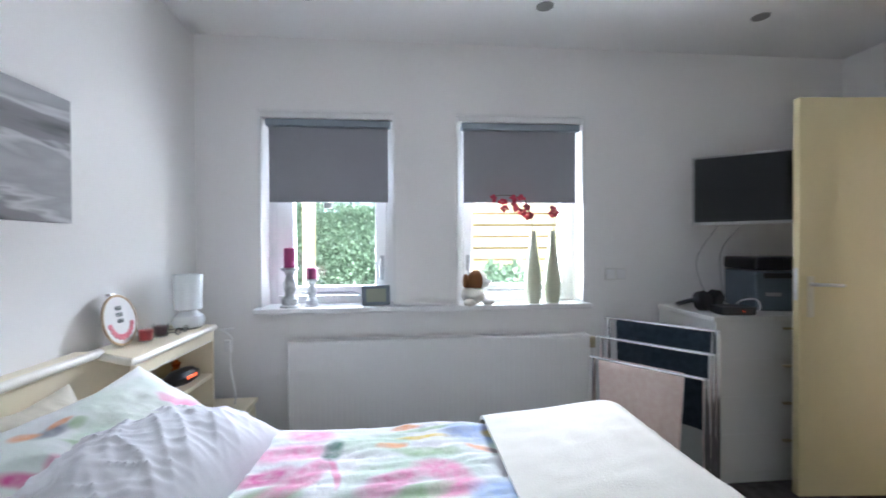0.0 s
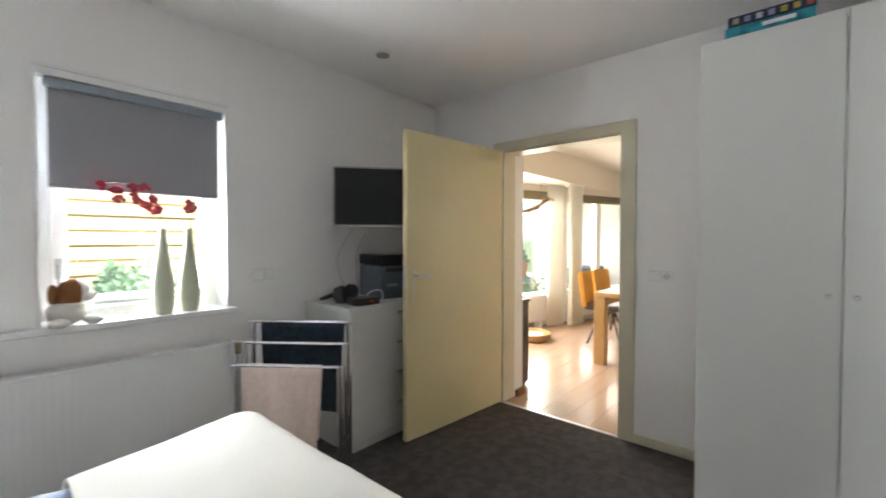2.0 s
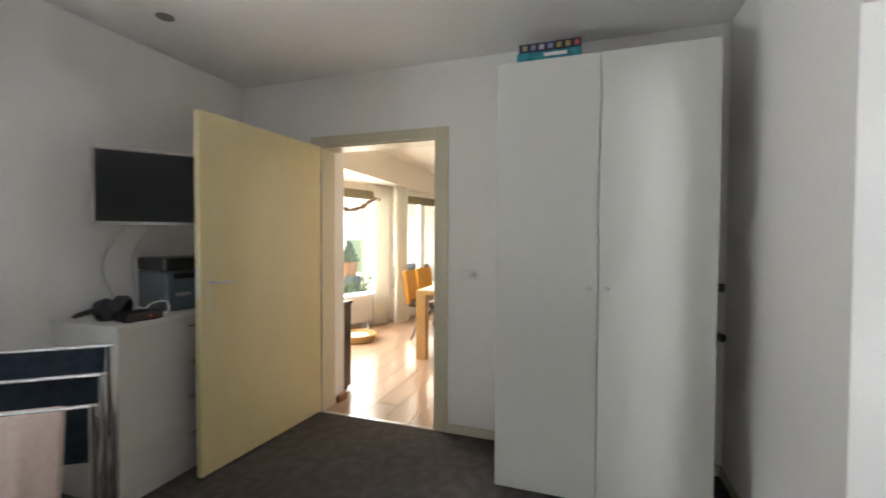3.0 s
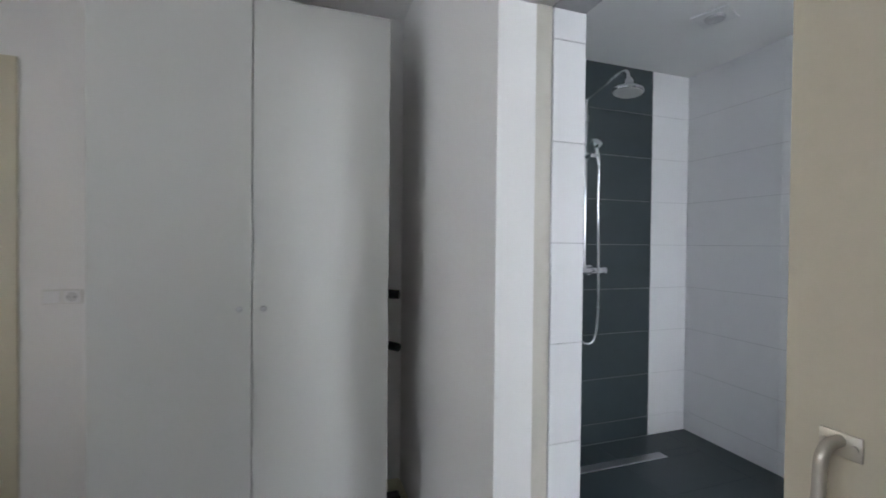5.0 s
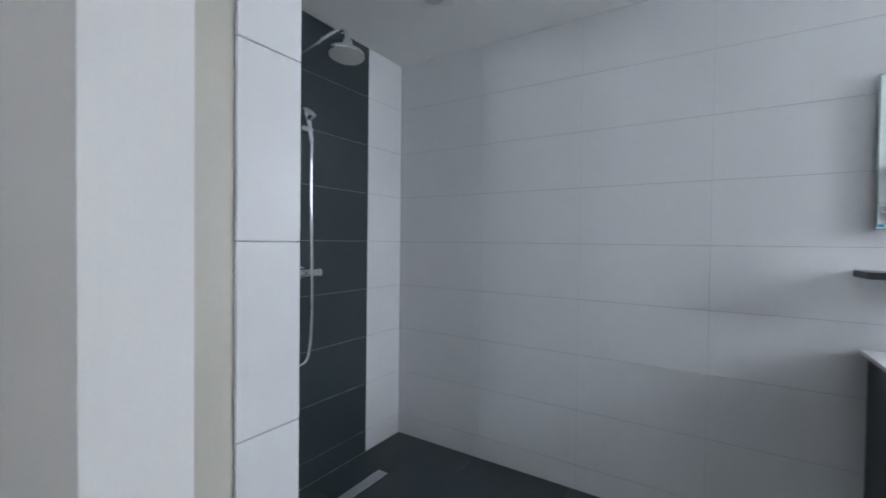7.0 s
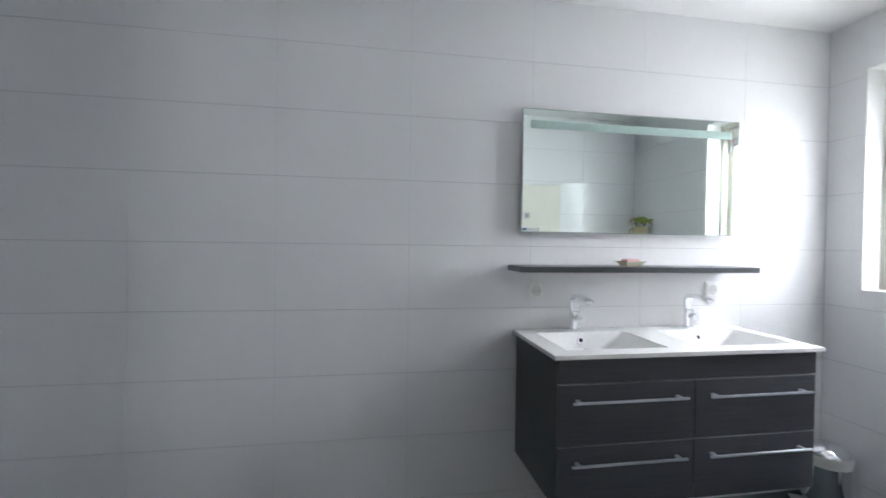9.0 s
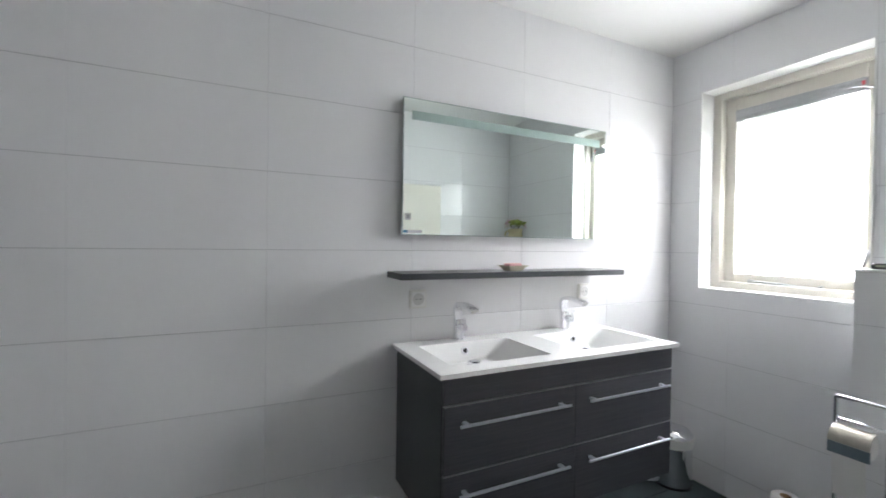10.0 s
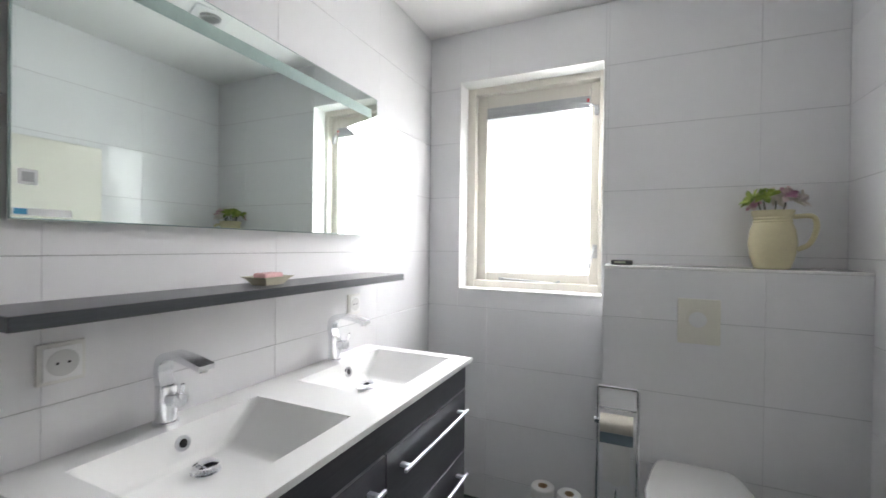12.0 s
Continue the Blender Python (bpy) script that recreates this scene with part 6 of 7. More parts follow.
for dy in (-0.15, 0.15):
    add_cyl(mx, (BE - 0.055, SY + dy * 0.9, 1.148), (BE - 0.055, SY + dy * 1.06, 1.148), 0.025, seg=24)
for dy in (-0.075, 0.075):
    add_cyl(mx, (BE - 0.055, SY + dy, 1.148), (BE, SY + dy, 1.148), 0.014)
    add_cyl(mx, (BE - 0.01, SY + dy, 1.148), (BE, SY + dy, 1.148), 0.032, seg=24)
part("thermostat_mixer", mx, M_chrome, sh)
sl = B()
add_cyl(sl, (BE - 0.055, SY, 1.84), (BE - 0.055, SY, 1.885), 0.02)
add_box(sl, (BE - 0.13, SY - 0.055, 1.845), (BE - 0.05, SY + 0.015, 1.872), 0.008)
part("slider", sl, M_chrome, sh)
hs = B()
add_tube(hs, [(BE - 0.125, SY - 0.045, 1.80), (BE - 0.118, SY - 0.038, 1.87), (BE - 0.112, SY - 0.032, 1.93)], [0.012, 0.013, 0.015], 12)
add_lathe(hs, [(0.02, -0.01), (0.034, 0.0), (0.037, 0.014), (0.034, 0.026), (0.02, 0.03)], (BE - 0.11, SY - 0.03, 1.93), 28, Matrix.Rotation(radians(-50), 4, "Y"))
part("hand_shower", hs, M_chrome, sh)
part("hose", add_tube(B(), smooth_path([(BE - 0.125, SY - 0.046, 1.80), (BE - 0.115, SY - 0.052, 1.55), (BE - 0.10, SY - 0.072, 1.2), (BE - 0.085, SY - 0.085, 0.9), (BE - 0.07, SY - 0.07, 0.71), (BE - 0.06, SY + 0.01, 0.70), (BE - 0.055, SY + 0.06, 0.85), (BE - 0.055, SY + 0.055, 1.13)], 8), 0.0085, 10), M_chrome, sh)
dn = thing("shower_drain", "long stainless steel linear shower drain", "drain")
part("cover", bx((2.825, -1.70, 0.0), (2.885, -0.80, 0.0035), 0.001), M_steel, dn)
part("frame_rim", bx((2.82, -1.705, -0.006), (2.89, -0.795, 0.001)), M_chrome, dn)


def bath_spot(x, y):
    s = thing("ceiling_spot", "square white bathroom ceiling spotlight, unlit", "ceiling light", (x, y, BH), "bathroom spotlights", 20)
    part("plate", bx((-0.085, -0.085, -0.010), (0.085, 0.085, 0.0), 0.004), M_pvc, s)
    part("lamp_face", add_lathe(B(), [(0.003, -0.016), (0.034, -0.024), (0.045, -0.020), (0.050, -0.008)], seg=28), M_steel, s, "steel lamp cone")


bath_spot(2.45, -1.57)
bath_spot(-0.31, -1.15)
# tall cream panel radiator on the doorway wall, opposite the mirror
tr = thing("panel_radiator", "tall cream flat panel radiator on the tiled wall", "radiator")
part("panel", bx((-0.20, BN - 0.075, 0.25), (0.30, BN - 0.045, 1.86), 0.006), M_plateflush, tr)
for zz in (0.4, 1.7):
    part("bracket", bx((-0.02, BN - 0.046, zz), (0.12, BN - 0.001, zz + 0.04)), M_silver, tr)

# ---------------------------------------------------------------- living room seen through the door
M_oaklight = mat("oak_wood", (0.46, 0.30, 0.13), 0.4, var=0.18, scale=5, fine=60, bump=0.08, stretch=(1, 1, 0.25))
M_mustard = mat("mustard_leather", (0.62, 0.30, 0.04), 0.45, var=0.1, scale=8, fine=120, bump=0.15)
M_curtain = mat("sheer_white_curtain", (0.80, 0.78, 0.72), 0.9, var=0.03, scale=4, fine=300, bump=0.1)
nt = M_curtain.node_tree
tr_, mx_ = nt.nodes.new("ShaderNodeBsdfTranslucent"), nt.nodes.new("ShaderNodeMixShader")
tr_.inputs[0].default_value = (0.85, 0.83, 0.78, 1)
nt.links.new(nt.nodes["Principled BSDF"].outputs[0], mx_.inputs[1])
nt.links.new(tr_.outputs[0], mx_.inputs[2])
nt.links.new(mx_.outputs[0], nt.nodes["Material Output"].inputs[0])
M_bluecurtain = mat("blue_grey_curtain", (0.22, 0.26, 0.32), 0.9, var=0.06, scale=4, fine=300, bump=0.1)
M_valance = mat("olive_blind", (0.24, 0.21, 0.13), 0.8, var=0.06, scale=8, fine=200, bump=0.1)
M_dcab = mat("dark_cabinet", (0.05, 0.035, 0.028), 0.4, var=0.2, scale=6, stretch=(1, 1, 0.3))
M_wicker = mat("wicker", (0.42, 0.28, 0.12), 0.7, var=0.3, scale=60, fine=200, bump=0.5)
M_bark = mat("driftwood", (0.20, 0.12, 0.07), 0.85, var=0.3, scale=20, fine=90, bump=0.6, dist=0.006)
M_brown = mat("brown_skirting", (0.22, 0.09, 0.03), 0.45, var=0.1)
BT = Matrix.Translation((5.3, 3.95, 0)) @ Matrix.Rotation(math.atan(-0.326), 4, "Z")


def bay(u, d, z):
    """A place by the bay wall: u along it, d into the room."""
    return BT @ Vector((u, -d, z))


# bay windows
for k, (a, b, muls) in enumerate(((-1.9, 0.98, (0.05,)), (1.2, 3.3, (1.98,)))):
    w = thing(f"window_{4 + k}", "large white living room window", "window")
    w["kind"] = "structure"
    fr = B()
    for lo, hi in [((a, 0.06, 0.42), (a + 0.06, 0.14, 2.0)), ((b - 0.06, 0.06, 0.42), (b, 0.14, 2.0)), ((a, 0.06, 0.42), (b, 0.14, 0.49)), ((a, 0.06, 1.93), (b, 0.14, 2.0))]:
        add_box(fr, lo, hi, turn=BT)
    part("window_frame", fr, M_pvc, w)
    for mu in muls:
        part("mullion", add_box(B(), (mu - 0.055, 0.055, 0.49), (mu + 0.055, 0.145, 1.93), turn=BT), M_pvc, w)
    g = part("pane", add_box(B(), (a + 0.05, 0.096, 0.48), (b - 0.05, 0.102, 1.94), turn=BT), M_glass, w)
    g.visible_shadow = False
    v = thing("pleated_blind", "olive pleated blind drawn up under the lintel", "blind", group="living room blinds")
    for i in range(5):
        part("pleat", add_box(B(), (a, -0.03 - 0.006 * (i % 2), 1.985 - i * 0.026), (b, 0.03, 2.008 - i * 0.026), 0.004, turn=BT), M_valance, v)


def old_radiator(u0, u1):
    r = thing("column_radiator", "cream column radiator under the bay window", "radiator", group="living room radiators")
    n = int((u1 - u0) / 0.05)
    for i in range(n):
        c = u0 + (i + 0.5) * (u1 - u0) / n
        part("column", add_box(B(), (c - 0.017, -0.17, 0.10), (c + 0.017, -0.06, 0.50), 0.014, 2, turn=BT), M_rad, r)
    for z in (0.13, 0.47):
        part("header", add_tube(B(), [bay(u0, 0.115, z), bay(u1, 0.115, z)], 0.02), M_rad, r)
    for u in (u0 + 0.12, u1 - 0.12):
        part("foot", add_box(B(), (u - 0.02, -0.18, 0.0), (u + 0.02, -0.05, 0.11), 0.006, turn=BT), M_rad, r)


old_radiator(-0.55, 0.60)
old_radiator(1.25, 2.6)


def curtain(u0, u1, d, z0, z1, material, label, waves, depth, seed):
    rn = random.Random(seed)
    ph = rn.uniform(0, 6)
    def f(u, v):
        pin = 0.82 + 0.18 * abs(v - 0.45) * 2
        uu = (u0 + u1) / 2 + (u - 0.5) * (u1 - u0) * pin
        return bay(uu, d + depth * math.sin(u * waves * math.tau + ph + 0.4 * math.sin(v * 3)), z0 + (z1 - z0) * v)
    return solid("curtain", add_sheet(B(), f, waves * 10, 14, 0.004), material, label, "curtain", "living room curtains")


curtain(0.60, 0.92, 0.16, 0.02, 2.09, M_curtain, "gathered sheer white curtain to the floor", 5, 0.03, 1)
curtain(0.92, 1.22, 0.28, 0.02, 2.09, M_curtain, "gathered white curtain to the floor", 5, 0.035, 2)
curtain(2.62, 3.2, 0.16, 0.02, 2.0, M_bluecurtain, "gathered blue-grey curtain beside the window", 6, 0.035, 3)

# dining table and chairs
tb = thing("dining_table", "solid oak dining table with thick square legs", "table")
TX0, TX1, TY0, TY1 = 4.50, 6.5, 1.40, 2.40
part("tabletop", bx((TX0, TY0, 0.70), (TX1, TY1, 0.75), 0.006), M_oaklight, tb)
for lx in (TX0 + 0.002, TX1 - 0.112):
    for ly in (TY0 + 0.002, TY1 - 0.112):
        part("leg", bx((lx, ly, -0.004), (lx + 0.11, ly + 0.11, 0.70), 0.005), M_oaklight, tb)
for y in (TY0 + 0.05, TY1 - 0.075):
    part("apron", bx((TX0 + 0.115, y, 0.60), (TX1 - 0.115, y + 0.025, 0.70)), M_oaklight, tb)


def chair(at, rz):
    c = thing("dining_chair", "mustard upholstered dining chair with a dark metal base", "chair", at, "dining chairs", rz)
    part("seat", bx((-0.23, -0.22, 0.43), (0.23, 0.24, 0.50), 0.025, 3), M_dcab, c, "dark brown seat")
    def f(u, v):
        a = 2 * u - 1
        return Vector((a * 0.235, 0.22 + 0.06 * v + 0.05 * (1 - a * a) - 0.02, 0.47 + 0.41 * v))
    part("backrest", add_sheet(B(), f, 14, 10, 0.045), M_mustard, c, "mustard leather backrest")
    for sx in (-1, 1):
        for sy in (-1, 1):
            part("leg", add_tube(B(), [(0.05 * sx, 0.05 * sy, 0.43), (0.20 * sx, 0.2 * sy, 0.0)], 0.012), M_black, c)
    return c


c1 = chair((5.52, 2.62, -0.004), 8)
copy_thing(c1, pose(6.07, 2.66, -0.004, 0, 0, -4))

# dark cabinet edge, brown skirting, basket
dc = thing("sideboard", "dark brown wooden sideboard beside the doorway", "sideboard")
part("body", bx((3.302, 2.60, 0.03), (3.52, 3.9, 0.74), 0.004), M_dcab, dc)
part("top", bx((3.302, 2.59, 0.74), (3.53, 3.91, 0.765), 0.004), M_dcab, dc)
part("plinth", bx((3.31, 2.62, -0.004), (3.50, 3.88, 0.03)), M_black, dc)
part("handle", bx((3.44, 2.593, 0.44), (3.51, 2.60, 0.50), 0.002), M_black, dc)
structure("baseboard_living", bx((XE + 0.18, 2.505, 0.0), (XE + 0.295, 2.532, 0.055), 0.003), M_brown, "brown wooden skirting at the doorway")
bk = thing("wicker_basket", "flat round wicker basket on the floor", "basket", (5.02, 3.42, -0.004))
part("bowl", add_lathe(B(), [(0.20, 0), (0.23, 0.03), (0.25, 0.09), (0.235, 0.09), (0.21, 0.035), (0.01, 0.02)], seg=36), M_wicker, bk)
part("rim", add_tube(B(), [(0.243 * math.cos(i / 30 * math.tau), 0.243 * math.sin(i / 30 * math.tau), 0.092) for i in range(31)], 0.012), M_wicker, bk)
part("contents", add_lathe(B(), [(0.17, 0.03), (0.15, 0.08), (0.06, 0.09), (0.005, 0.085)], seg=20), M_white, bk)
# pot on the ledge and branch hung in the window
am = thing("flared_pot", "flared cream flower pot standing on the window ledge", "plant pot", tuple(bay(-0.35, 0.03, 0.49)))
part("pot", add_lathe(B(), [(0.10, 0), (0.105, 0.005), (0.155, 0.26), (0.145, 0.26), (0.10, 0.02), (0.005, 0.015)], seg=28), M_curtain, am)
structure("window_ledge", add_box(B(), (-1.9, -0.06, 0.45), (0.98, 0.06, 0.49), 0.006, turn=BT), M_white, "white ledge under the bay window")
rn = random.Random(3)
pts = smooth_path([bay(-0.75, 0.12, 1.70), bay(-0.35, 0.13, 1.76), bay(-0.05, 0.14, 1.72), bay(0.22, 0.15, 1.70), bay(0.45, 0.15, 1.78), bay(0.62, 0.15, 1.88), bay(0.72, 0.15, 1.87)], 8)
br = thing("hanging_branch", "gnarled driftwood branch hung in the window", "branch")
part("branch", add_tube(B(), [p + Vector((rn.uniform(-0.008, 0.008), rn.uniform(-0.008, 0.008), rn.uniform(-0.008, 0.008))) for p in pts], [0.026 + 0.008 * math.sin(i * 1.3) for i in range(len(pts))], 8), M_bark, br)
for u in (-0.4, 0.5):
    part("cord", add_tube(B(), [bay(u, 0.14, 1.74), bay(u, 0.14, 2.10)], 0.002, 6), M_stem, br)
for u, z, r in ((0.02, 1.48, 0.045), (-0.42, 1.50, 0.05)):
    hgn = thing("hanging_ornament", "small dark ornament hung from the branch", "ornament", group="hanging ornaments")
    part("bob", add_lathe(B(), [(0.004, -1.5 * r), (r * 0.7, -0.6 * r), (r, 0), (r * 0.6, 0.7 * r), (0.004, r)], tuple(bay(u, 0.14, z)), 16), M_bark, hgn)
    part("string", add_tube(B(), [bay(u, 0.14, z + r), bay(u, 0.14, 1.72)], 0.002, 6), M_stem, hgn)

# ---------------------------------------------------------------- garden
M_leaf = mat("hedge_leaf", (0.12, 0.19, 0.11), 0.65, var=0.45, scale=5, fine=40, bump=0.1)
M_core = mat("hedge_shade", (0.12, 0.18, 0.11), 0.9, var=0.4, scale=6)
M_fence = mat("pale_yellow_boards", (0.40, 0.345, 0.19), 0.7, var=0.12, scale=4, fine=60, bump=0.15, stretch=(0.3, 1, 4), per_piece=0.4)
M_backing = mat("ochre_backing", (0.20, 0.13, 0.05), 0.8, var=0.15, scale=6, fine=60, bump=0.2)
M_post = mat("pale_post", (0.46, 0.38, 0.22), 0.7, var=0.15, scale=6, fine=60, bump=0.2)
M_pave = mat("concrete_paving", (0.34, 0.33, 0.31), 0.9, var=0.12, scale=5, fine=90, bump=0.3, per_piece=0.4)
M_brickw = mat("cream_board_wall", (0.72, 0.63, 0.46), 0.85, var=0.25, scale=9, fine=60, bump=0.3, per_piece=0.5)
M_plastic = mat("grey_planter", (0.12, 0.14, 0.16), 0.6, var=0.1)
M_terra = mat("terracotta", (0.46, 0.22, 0.11), 0.8, var=0.12, scale=10)


def leaves(n, place, size, seed):
    rn = random.Random(seed)
    bm = B()
    for _ in range(n):
        p = place(rn)
        m = Matrix.Translation(p) @ Euler((rn.uniform(0, 6.3), rn.uniform(0, 6.3), rn.uniform(0, 6.3))).to_matrix().to_4x4()
        l = size * rn.uniform(0.6, 1.25)
        q = [bm.verts.new(m @ Vector(v)) for v in ((0, 0, 0), (l * 0.5, l * 0.36, l * 0.1), (l, 0, 0), (l * 0.5, -l * 0.36, l * 0.1))]
        bm.faces.new(q)
    return bm


hg = thing("hedge", "dense clipped green ivy hedge behind the window", "hedge")
def on_hedge(rn):
    x = rn.uniform(-2.6, 0.50)
    z = rn.uniform(-0.1, 1.72)
    y = 5.75 - abs(rn.gauss(0, 0.06)) - 0.06 * math.sin(x * 3.1 + z * 4)
    if rn.random() < 0.22:
        z = 1.68 + abs(rn.gauss(0, 0.07)) + 0.05 * math.sin(x * 5)
        y = rn.uniform(5.65, 6.2)
    return Vector((x, y, z))
part("foliage", leaves(26000, on_hedge, 0.046, 5), M_leaf, hg, smooth=False)
cb_ = bx((-2.55, 5.78, -0.15), (0.48, 6.25, 1.66))
part("inner_growth", cb_, M_core, hg)
def on_shrub(rn):
    d = Vector((rn.gauss(0, 1), rn.gauss(0, 1), rn.gauss(0, 1))).normalized()
    r = (0.36 + 0.05 * math.sin(d.x * 7 + d.z * 5)) * rn.uniform(0.75, 1.02)
    return Vector((1.22, 5.45, 0.62)) + Vector((d.x * 1.1, d.y * 0.8, d.z * 1.15)) * r
sb = thing("shrub", "rounded leafy green shrub in front of the fence", "shrub")
part("foliage", leaves(2600, on_shrub, 0.075, 9), M_leaf, sb, smooth=False)
tk = B()
for k in range(5):
    add_tube(tk, [(1.22 + 0.03 * math.cos(k), 5.45 + 0.03 * math.sin(k), -0.15), (1.22 + 0.12 * math.cos(k * 1.26), 5.45 + 0.1 * math.sin(k * 1.26), 0.6)], [0.02, 0.01], 6)
part("stems", tk, M_bark, sb)
def on_tree(rn):
    d = Vector((rn.gauss(0, 1), rn.gauss(0, 1), rn.gauss(0, 1))).normalized()
    r = (0.9 + 0.25 * math.sin(d.x * 9 + d.z * 6)) * rn.uniform(0.5, 1.0)
    return Vector((0.3, 9.2, 2.9)) + Vector((d.x * 2.4, d.y, d.z)) * r
tre = thing("tree", "leafy tree behind the garden fence", "tree")
part("crown", leaves(3500, on_tree, 0.14, 15), M_leaf, tre, smooth=False)
part("trunk", add_tube(B(), [(0.3, 9.2, -0.15), (0.32, 9.2, 1.6), (0.3, 9.2, 2.8)], [0.12, 0.09, 0.05], 10), M_bark, tre)
fn = thing("garden_fence", "pale yellow horizontal board fence", "fence")
board = finish(bx((0, 0, 0), (4.2, 0.02, 0.124), 0.004), "board", M_fence)
for i in range(13):
    o = new("board", board)
    o.parent = fn
    o.matrix_world = pose(0.55, 6.02 + (0.0 if i % 2 else 0.012), -0.1 + i * 0.148)
# sheet added behind the boards to give their gaps a darker ochre
part("backing", bx((0.55, 6.040, -0.1), (4.75, 6.044, 1.80)), M_backing, fn, "added sheet that turns the fence gaps darker ochre")
for x in (0.56, 2.3, 4.0):
    part("post", bx((x, 6.046, -0.15), (x + 0.07, 6.115, 1.86), 0.005), M_post, fn)
gp = solid("garden_post", bx((-1.0, 5.36, -0.15), (-0.88, 5.48, 2.4), 0.008), M_post, "pale square timber post in the garden", "post")
pt = thing("flower_pot", "low pot with pale garden flowers", "plant pot", (-0.42, 4.9, -0.15))
part("pot", add_lathe(B(), [(0.16, 0), (0.2, 0.75), (0.18, 0.75), (0.15, 0.6), (0.01, 0.6)], seg=24), M_plastic, pt)
part("blooms", leaves(260, lambda rn: Vector((rn.gauss(0, 0.13), rn.gauss(0, 0.1), 0.80 + abs(rn.gauss(0, 0.07)))), 0.05, 7), mat("pale_bloom", (0.72, 0.70, 0.60), 0.7, var=0.15, scale=30), pt, smooth=False)
part("leaves", leaves(260, lambda rn: Vector((rn.gauss(0, 0.15), rn.gauss(0, 0.1), 0.72 + abs(rn.gauss(0, 0.05)))), 0.06, 8), M_leaf, pt, smooth=False)
structure("terrace", bx((-4, YN + 0.33, -0.149), (4.2, 5.3, -0.10), 0.004), M_pave, "grey paved terrace outside")
# garden beyond the bay: boundary wall, conifer in a pot, planter, low greenery
gw = thing("garden_wall", "sunlit cream boarded neighbour wall, pale and high to hide the sky", "wall")
# boards made pale and stacked high so no dull sky shows behind them
bd = finish(bx((0, 0, 0), (7.4, 0.03, 0.19), 0.004), "board", M_brickw)
for i in range(25):
    o = new("board", bd)
    o.parent = gw
    o.matrix_world = pose(9.6, 5.9, -0.12 + i * 0.2, 0, 0, -35)
for i in range(4):
    part("post", add_box(B(), (0, 0.04, 0), (0.1, 0.14, 4.9), turn=pose(9.6 + i * 1.9 * math.cos(radians(35)), 5.9 - i * 1.9 * math.sin(radians(35)), -0.15, 0, 0, -35)), M_post, gw)
structure("terrace_bay", bx((4.3, 3.6, -0.149), (16, 9.5, -0.11), 0.004), M_pave, "pale paved terrace outside the bay")
# white board added behind the terrace so the bay's view burns out white
solid("white_view_board", bx((4.6, 8.2, -0.15), (12.5, 8.4, 3.6), 0.01), M_white, "white board added so the view from the bay burns out", "wall")
cf = thing("potted_conifer", "clipped conifer in a terracotta pot on the terrace", "potted plant", (10.0, 6.55, -0.11))
part("pot", add_lathe(B(), [(0.17, 0.42), (0.17, 0.44), (0.22, 0.74), (0.24, 0.74), (0.24, 0.79), (0.20, 0.79), (0.19, 0.7), (0.01, 0.7)], seg=26), M_terra, cf)
part("stand", bx((-0.22, -0.22, 0), (0.22, 0.22, 0.42), 0.01), M_plastic, cf)
def on_cone(rn):
    h = rn.random() ** 1.3
    an = rn.uniform(0, 6.28)
    r = 0.20 * (1 - h) + 0.02 + 0.03 * math.sin(h * 26 + an)
    return Vector((r * math.cos(an), r * math.sin(an), 0.79 + h * 0.52))
part("foliage", leaves(1500, on_cone, 0.045, 11), M_leaf, cf, smooth=False)
part("stem", add_tube(B(), [(0, 0, 0.68), (0, 0, 1.28)], [0.02, 0.006], 8), M_bark, cf)
gb = thing("low_planting", "low green planting beside the bay", "plant")
part("foliage", leaves(2200, lambda rn: Vector((rn.uniform(6.4, 7.6), rn.uniform(4.55, 5.2), -0.1 + abs(rn.gauss(0.25, 0.15)))), 0.09, 13), M_leaf, gb, smooth=False)
pln = solid("planter", bx((7.75, 4.1, -0.11), (9.6, 4.5, 0.72), 0.02), M_plastic, "long dark grey planter box on the terrace", "planter")

# ---------------------------------------------------------------- repeated pieces, last
cache = {}


def piece(name, parent, lo, hi, bevel, material):
    """One tile, brick or plank as an object of its own; alike pieces share their mesh."""
    d = tuple(round(b - a, 4) for a, b in zip(lo, hi))
    key = (d, material.name)
    if key not in cache:
        cache[key] = finish(bx((0, 0, 0), d, bevel, 1), name, material)
    o = new(name, cache[key])
    o.parent = parent
    o.location = lo
    return o


def spans(lo, hi, joints):
    """The stretches between the joints that lie between lo and hi."""
    c = [lo] + [j for j in joints if lo + 0.012 < j < hi - 0.012] + [hi]
    return list(zip(c, c[1:]))


ZJ = [0.132 + 0.2955 * k for k in range(9)]
ZC = [0.17 + 0.295 * k for k in range(4)]
G, GV = 0.0009, 0.0003


def cut(u0, u1, z0, z1, holes):
    """What is left of a tile once the openings are taken from it."""
    todo = [(u0, u1, z0, z1)]
    for h0, h1, g0, g1 in holes:
        nxt = []
        for a, b, c, d in todo:
            if b <= h0 or a >= h1 or d <= g0 or c >= g1:
                nxt.append((a, b, c, d))
                continue
            if a < h0: nxt.append((a, h0, c, d))
            if b > h1: nxt.append((h1, b, c, d))
            m0, m1 = max(a, h0), min(b, h1)
            if c < g0: nxt.append((m0, m1, c, g0))
            if d > g1: nxt.append((m0, m1, g1, d))
        todo = nxt
    return [q for q in todo if q[1] - q[0] > 0.01 and q[3] - q[2] > 0.01]


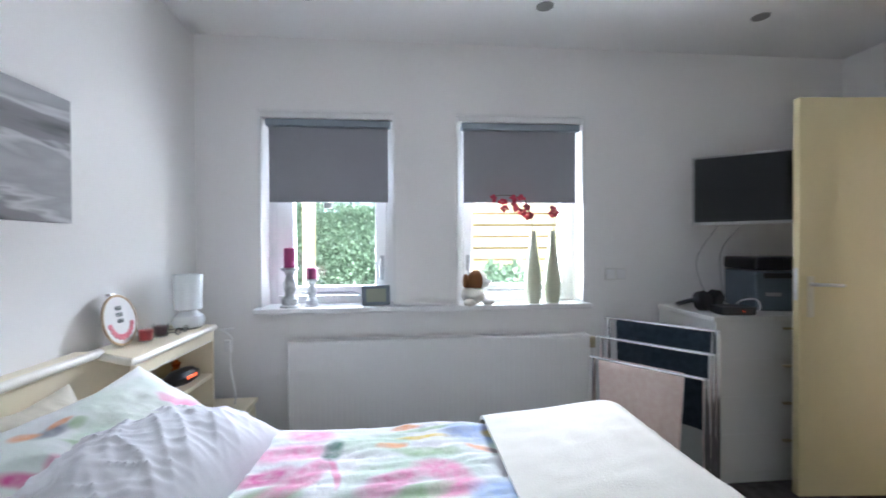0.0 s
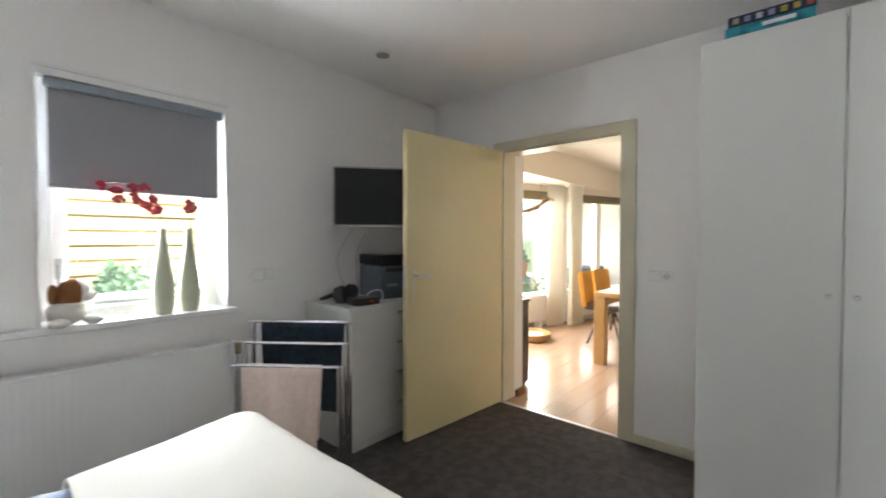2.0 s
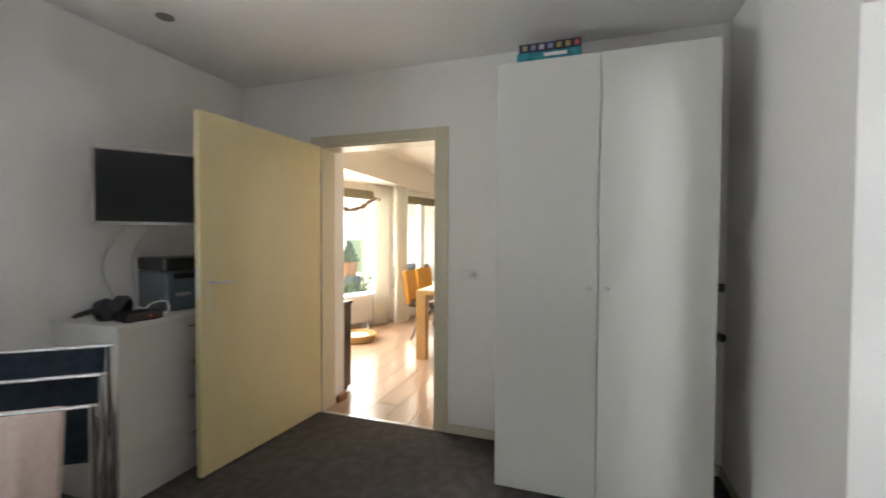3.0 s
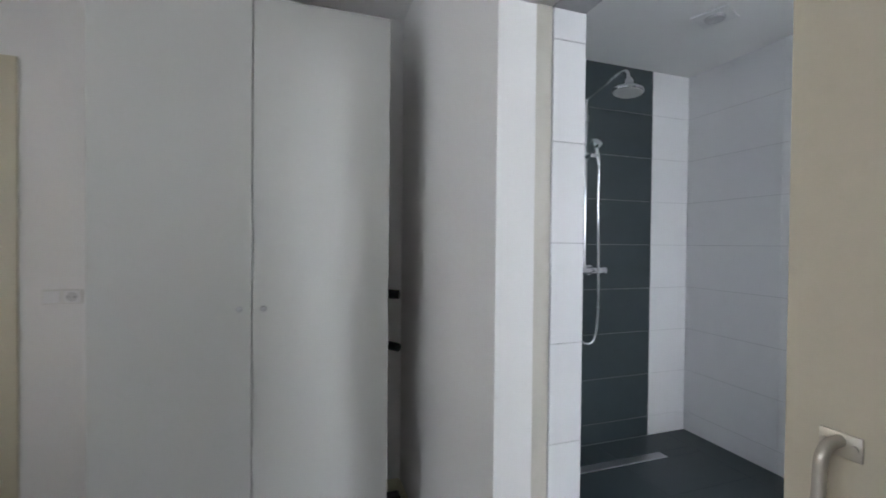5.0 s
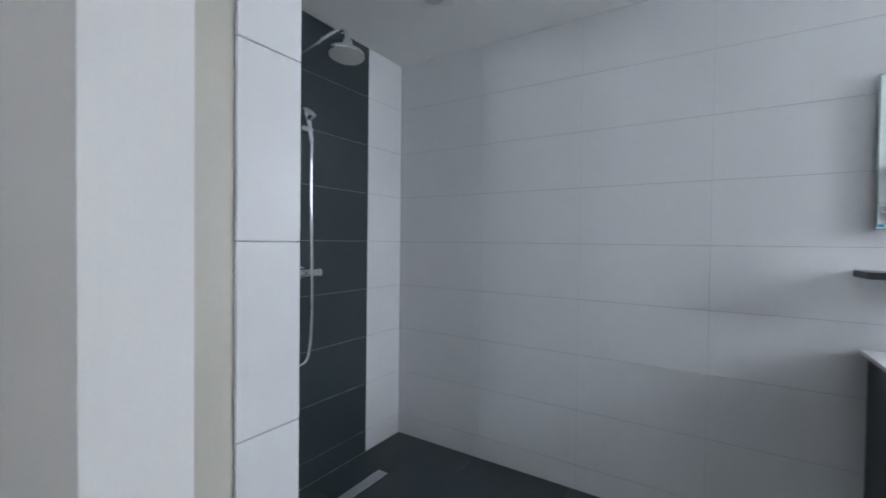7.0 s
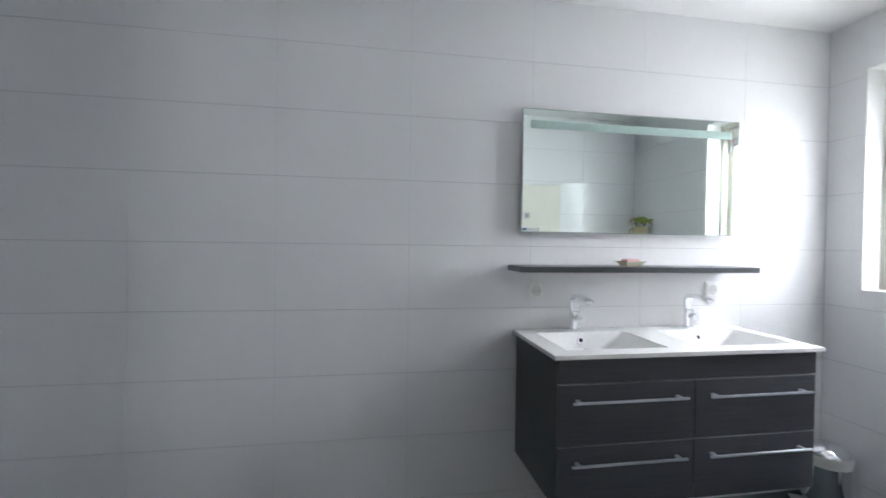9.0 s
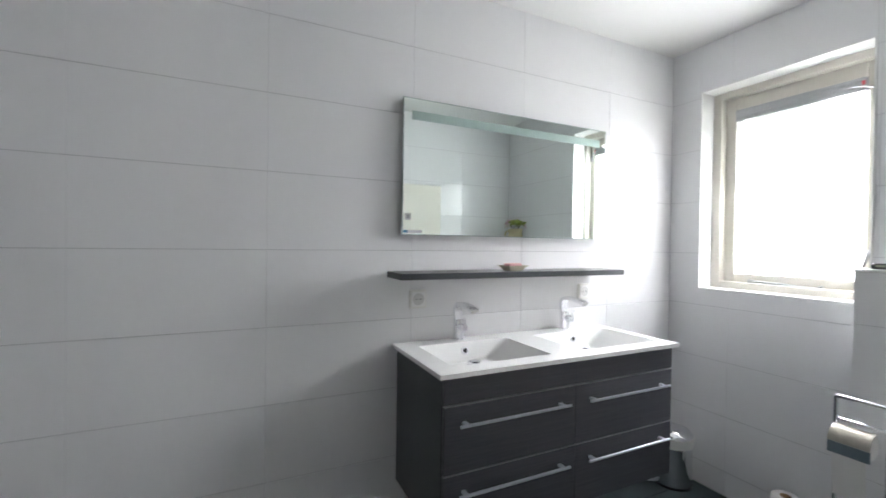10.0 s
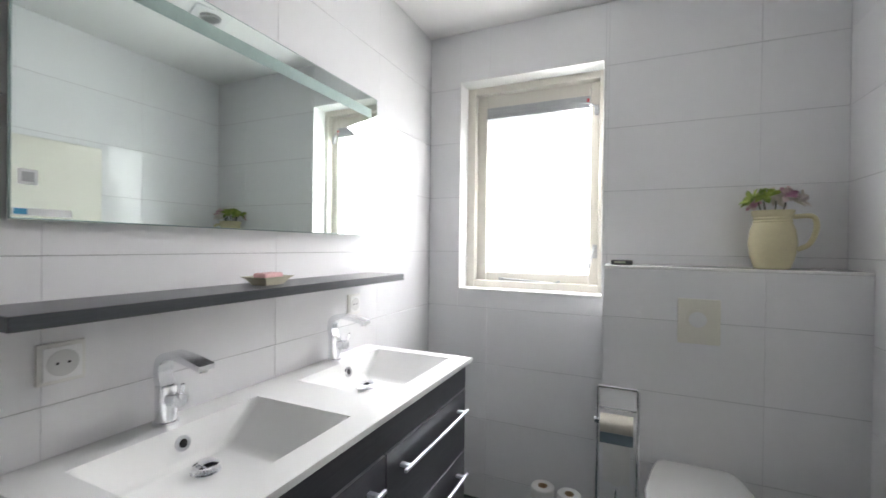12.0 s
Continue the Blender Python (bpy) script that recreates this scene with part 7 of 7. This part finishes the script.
XJ = [0.136 + 0.586 * k for k in range(-2, 6)]
YJ = [-1.80 + 0.586 * k for k in range(4)]
for a, b in spans(BW, BE, XJ):
    for c, d in spans(0.0, BH, ZJ):
        piece("tile", wall_b_south, (a + GV, BS - T, c + G), (b - GV, BS, d - G), 0.0008, M_tile)
        for p, q, r, s in cut(a, b, c, d, [OPEN_B]):
            piece("tile", wall_b_north, (p + GV, BN, r + G), (q - GV, BN + T, s - G), 0.0008, M_tile)
for a, b in spans(BS, BN, YJ):
    for c, d in spans(0.0, BH, ZJ):
        for p, q, r, s in cut(a, b, c, d, [BWIN, (CY0, BN + 1, -1, CZ)]):
            piece("tile", wall_b_west, (BW - T, p + GV, r + G), (BW, q - GV, s - G), 0.0008, M_tile)
for a, b in spans(CY0, BN, [-0.65]):
    for c, d in spans(0.0, CZ - 0.012, ZC):
        piece("tile", cist, (CX - 0.0025, a + GV, c + G), (CX, b - GV, d - G), 0.0008, M_tile)
for c, d in spans(0.0, CZ - 0.012, ZC):
    piece("tile", cist, (BW + G, CY0, c + G), (CX - 0.0025 - G, CY0 + 0.0025, d - G), 0.0008, M_tile)
for a, b, mm in ((BS, -1.820, M_tile), (-1.820, -1.234, M_dark), (-1.234, -0.648, M_dark), (-0.648, BN, M_tile)):
    for c, d in spans(0.0, BH, ZJ):
        piece("tile", wall_b_east, (BE, a + G, c + G), (BE + T, b - G, d - G), 0.0008, mm)
for c, d in spans(0.0, OPEN_B[3], ZJ):
    piece("tile", wall_b_north, (OPEN_B[1] - 0.008, BN + 0.001, c + G), (OPEN_B[1], -0.236, d - G), 0.0008, M_tile)
for a, b in spans(BW, BE, [1.915 + 0.588 * k for k in range(-6, 3)]):
    for c, d in spans(BS, BN + 0.1, [-1.965 + 0.588 * k for k in range(4)]):
        if a < 2.855 < b and c < -0.9:
            for p, q, r, s in cut(a, b, c, d, [(2.82, 2.89, -1.705, -0.795)]):
                piece("tile", floor_b, (p + G, r + G, -0.012), (q - G, s - G, 0.0), 0.001, M_dark)
        else:
            piece("tile", floor_b, (a + G, c + G, -0.012), (b - G, d - G, 0.0), 0.001, M_dark)
# oak planks, laid along the living room
rn = random.Random(8)
py, row = 0.9, 0
while py < 4.4:
    px = XE + 0.02 - rn.uniform(0, 1.0)
    while px < 8.0:
        e = px + 1.28
        a, b = max(px, XE + 0.021), min(e, 8.0)
        if b - a > 0.05 and len(lr_floor.children) < 290:
            piece("plank", lr_floor, (a + 0.0008, py + 0.0006, -0.004), (b - 0.0008, py + 0.1894, 0.0), 0.0012, M_lam)
        px = e
    py += 0.19
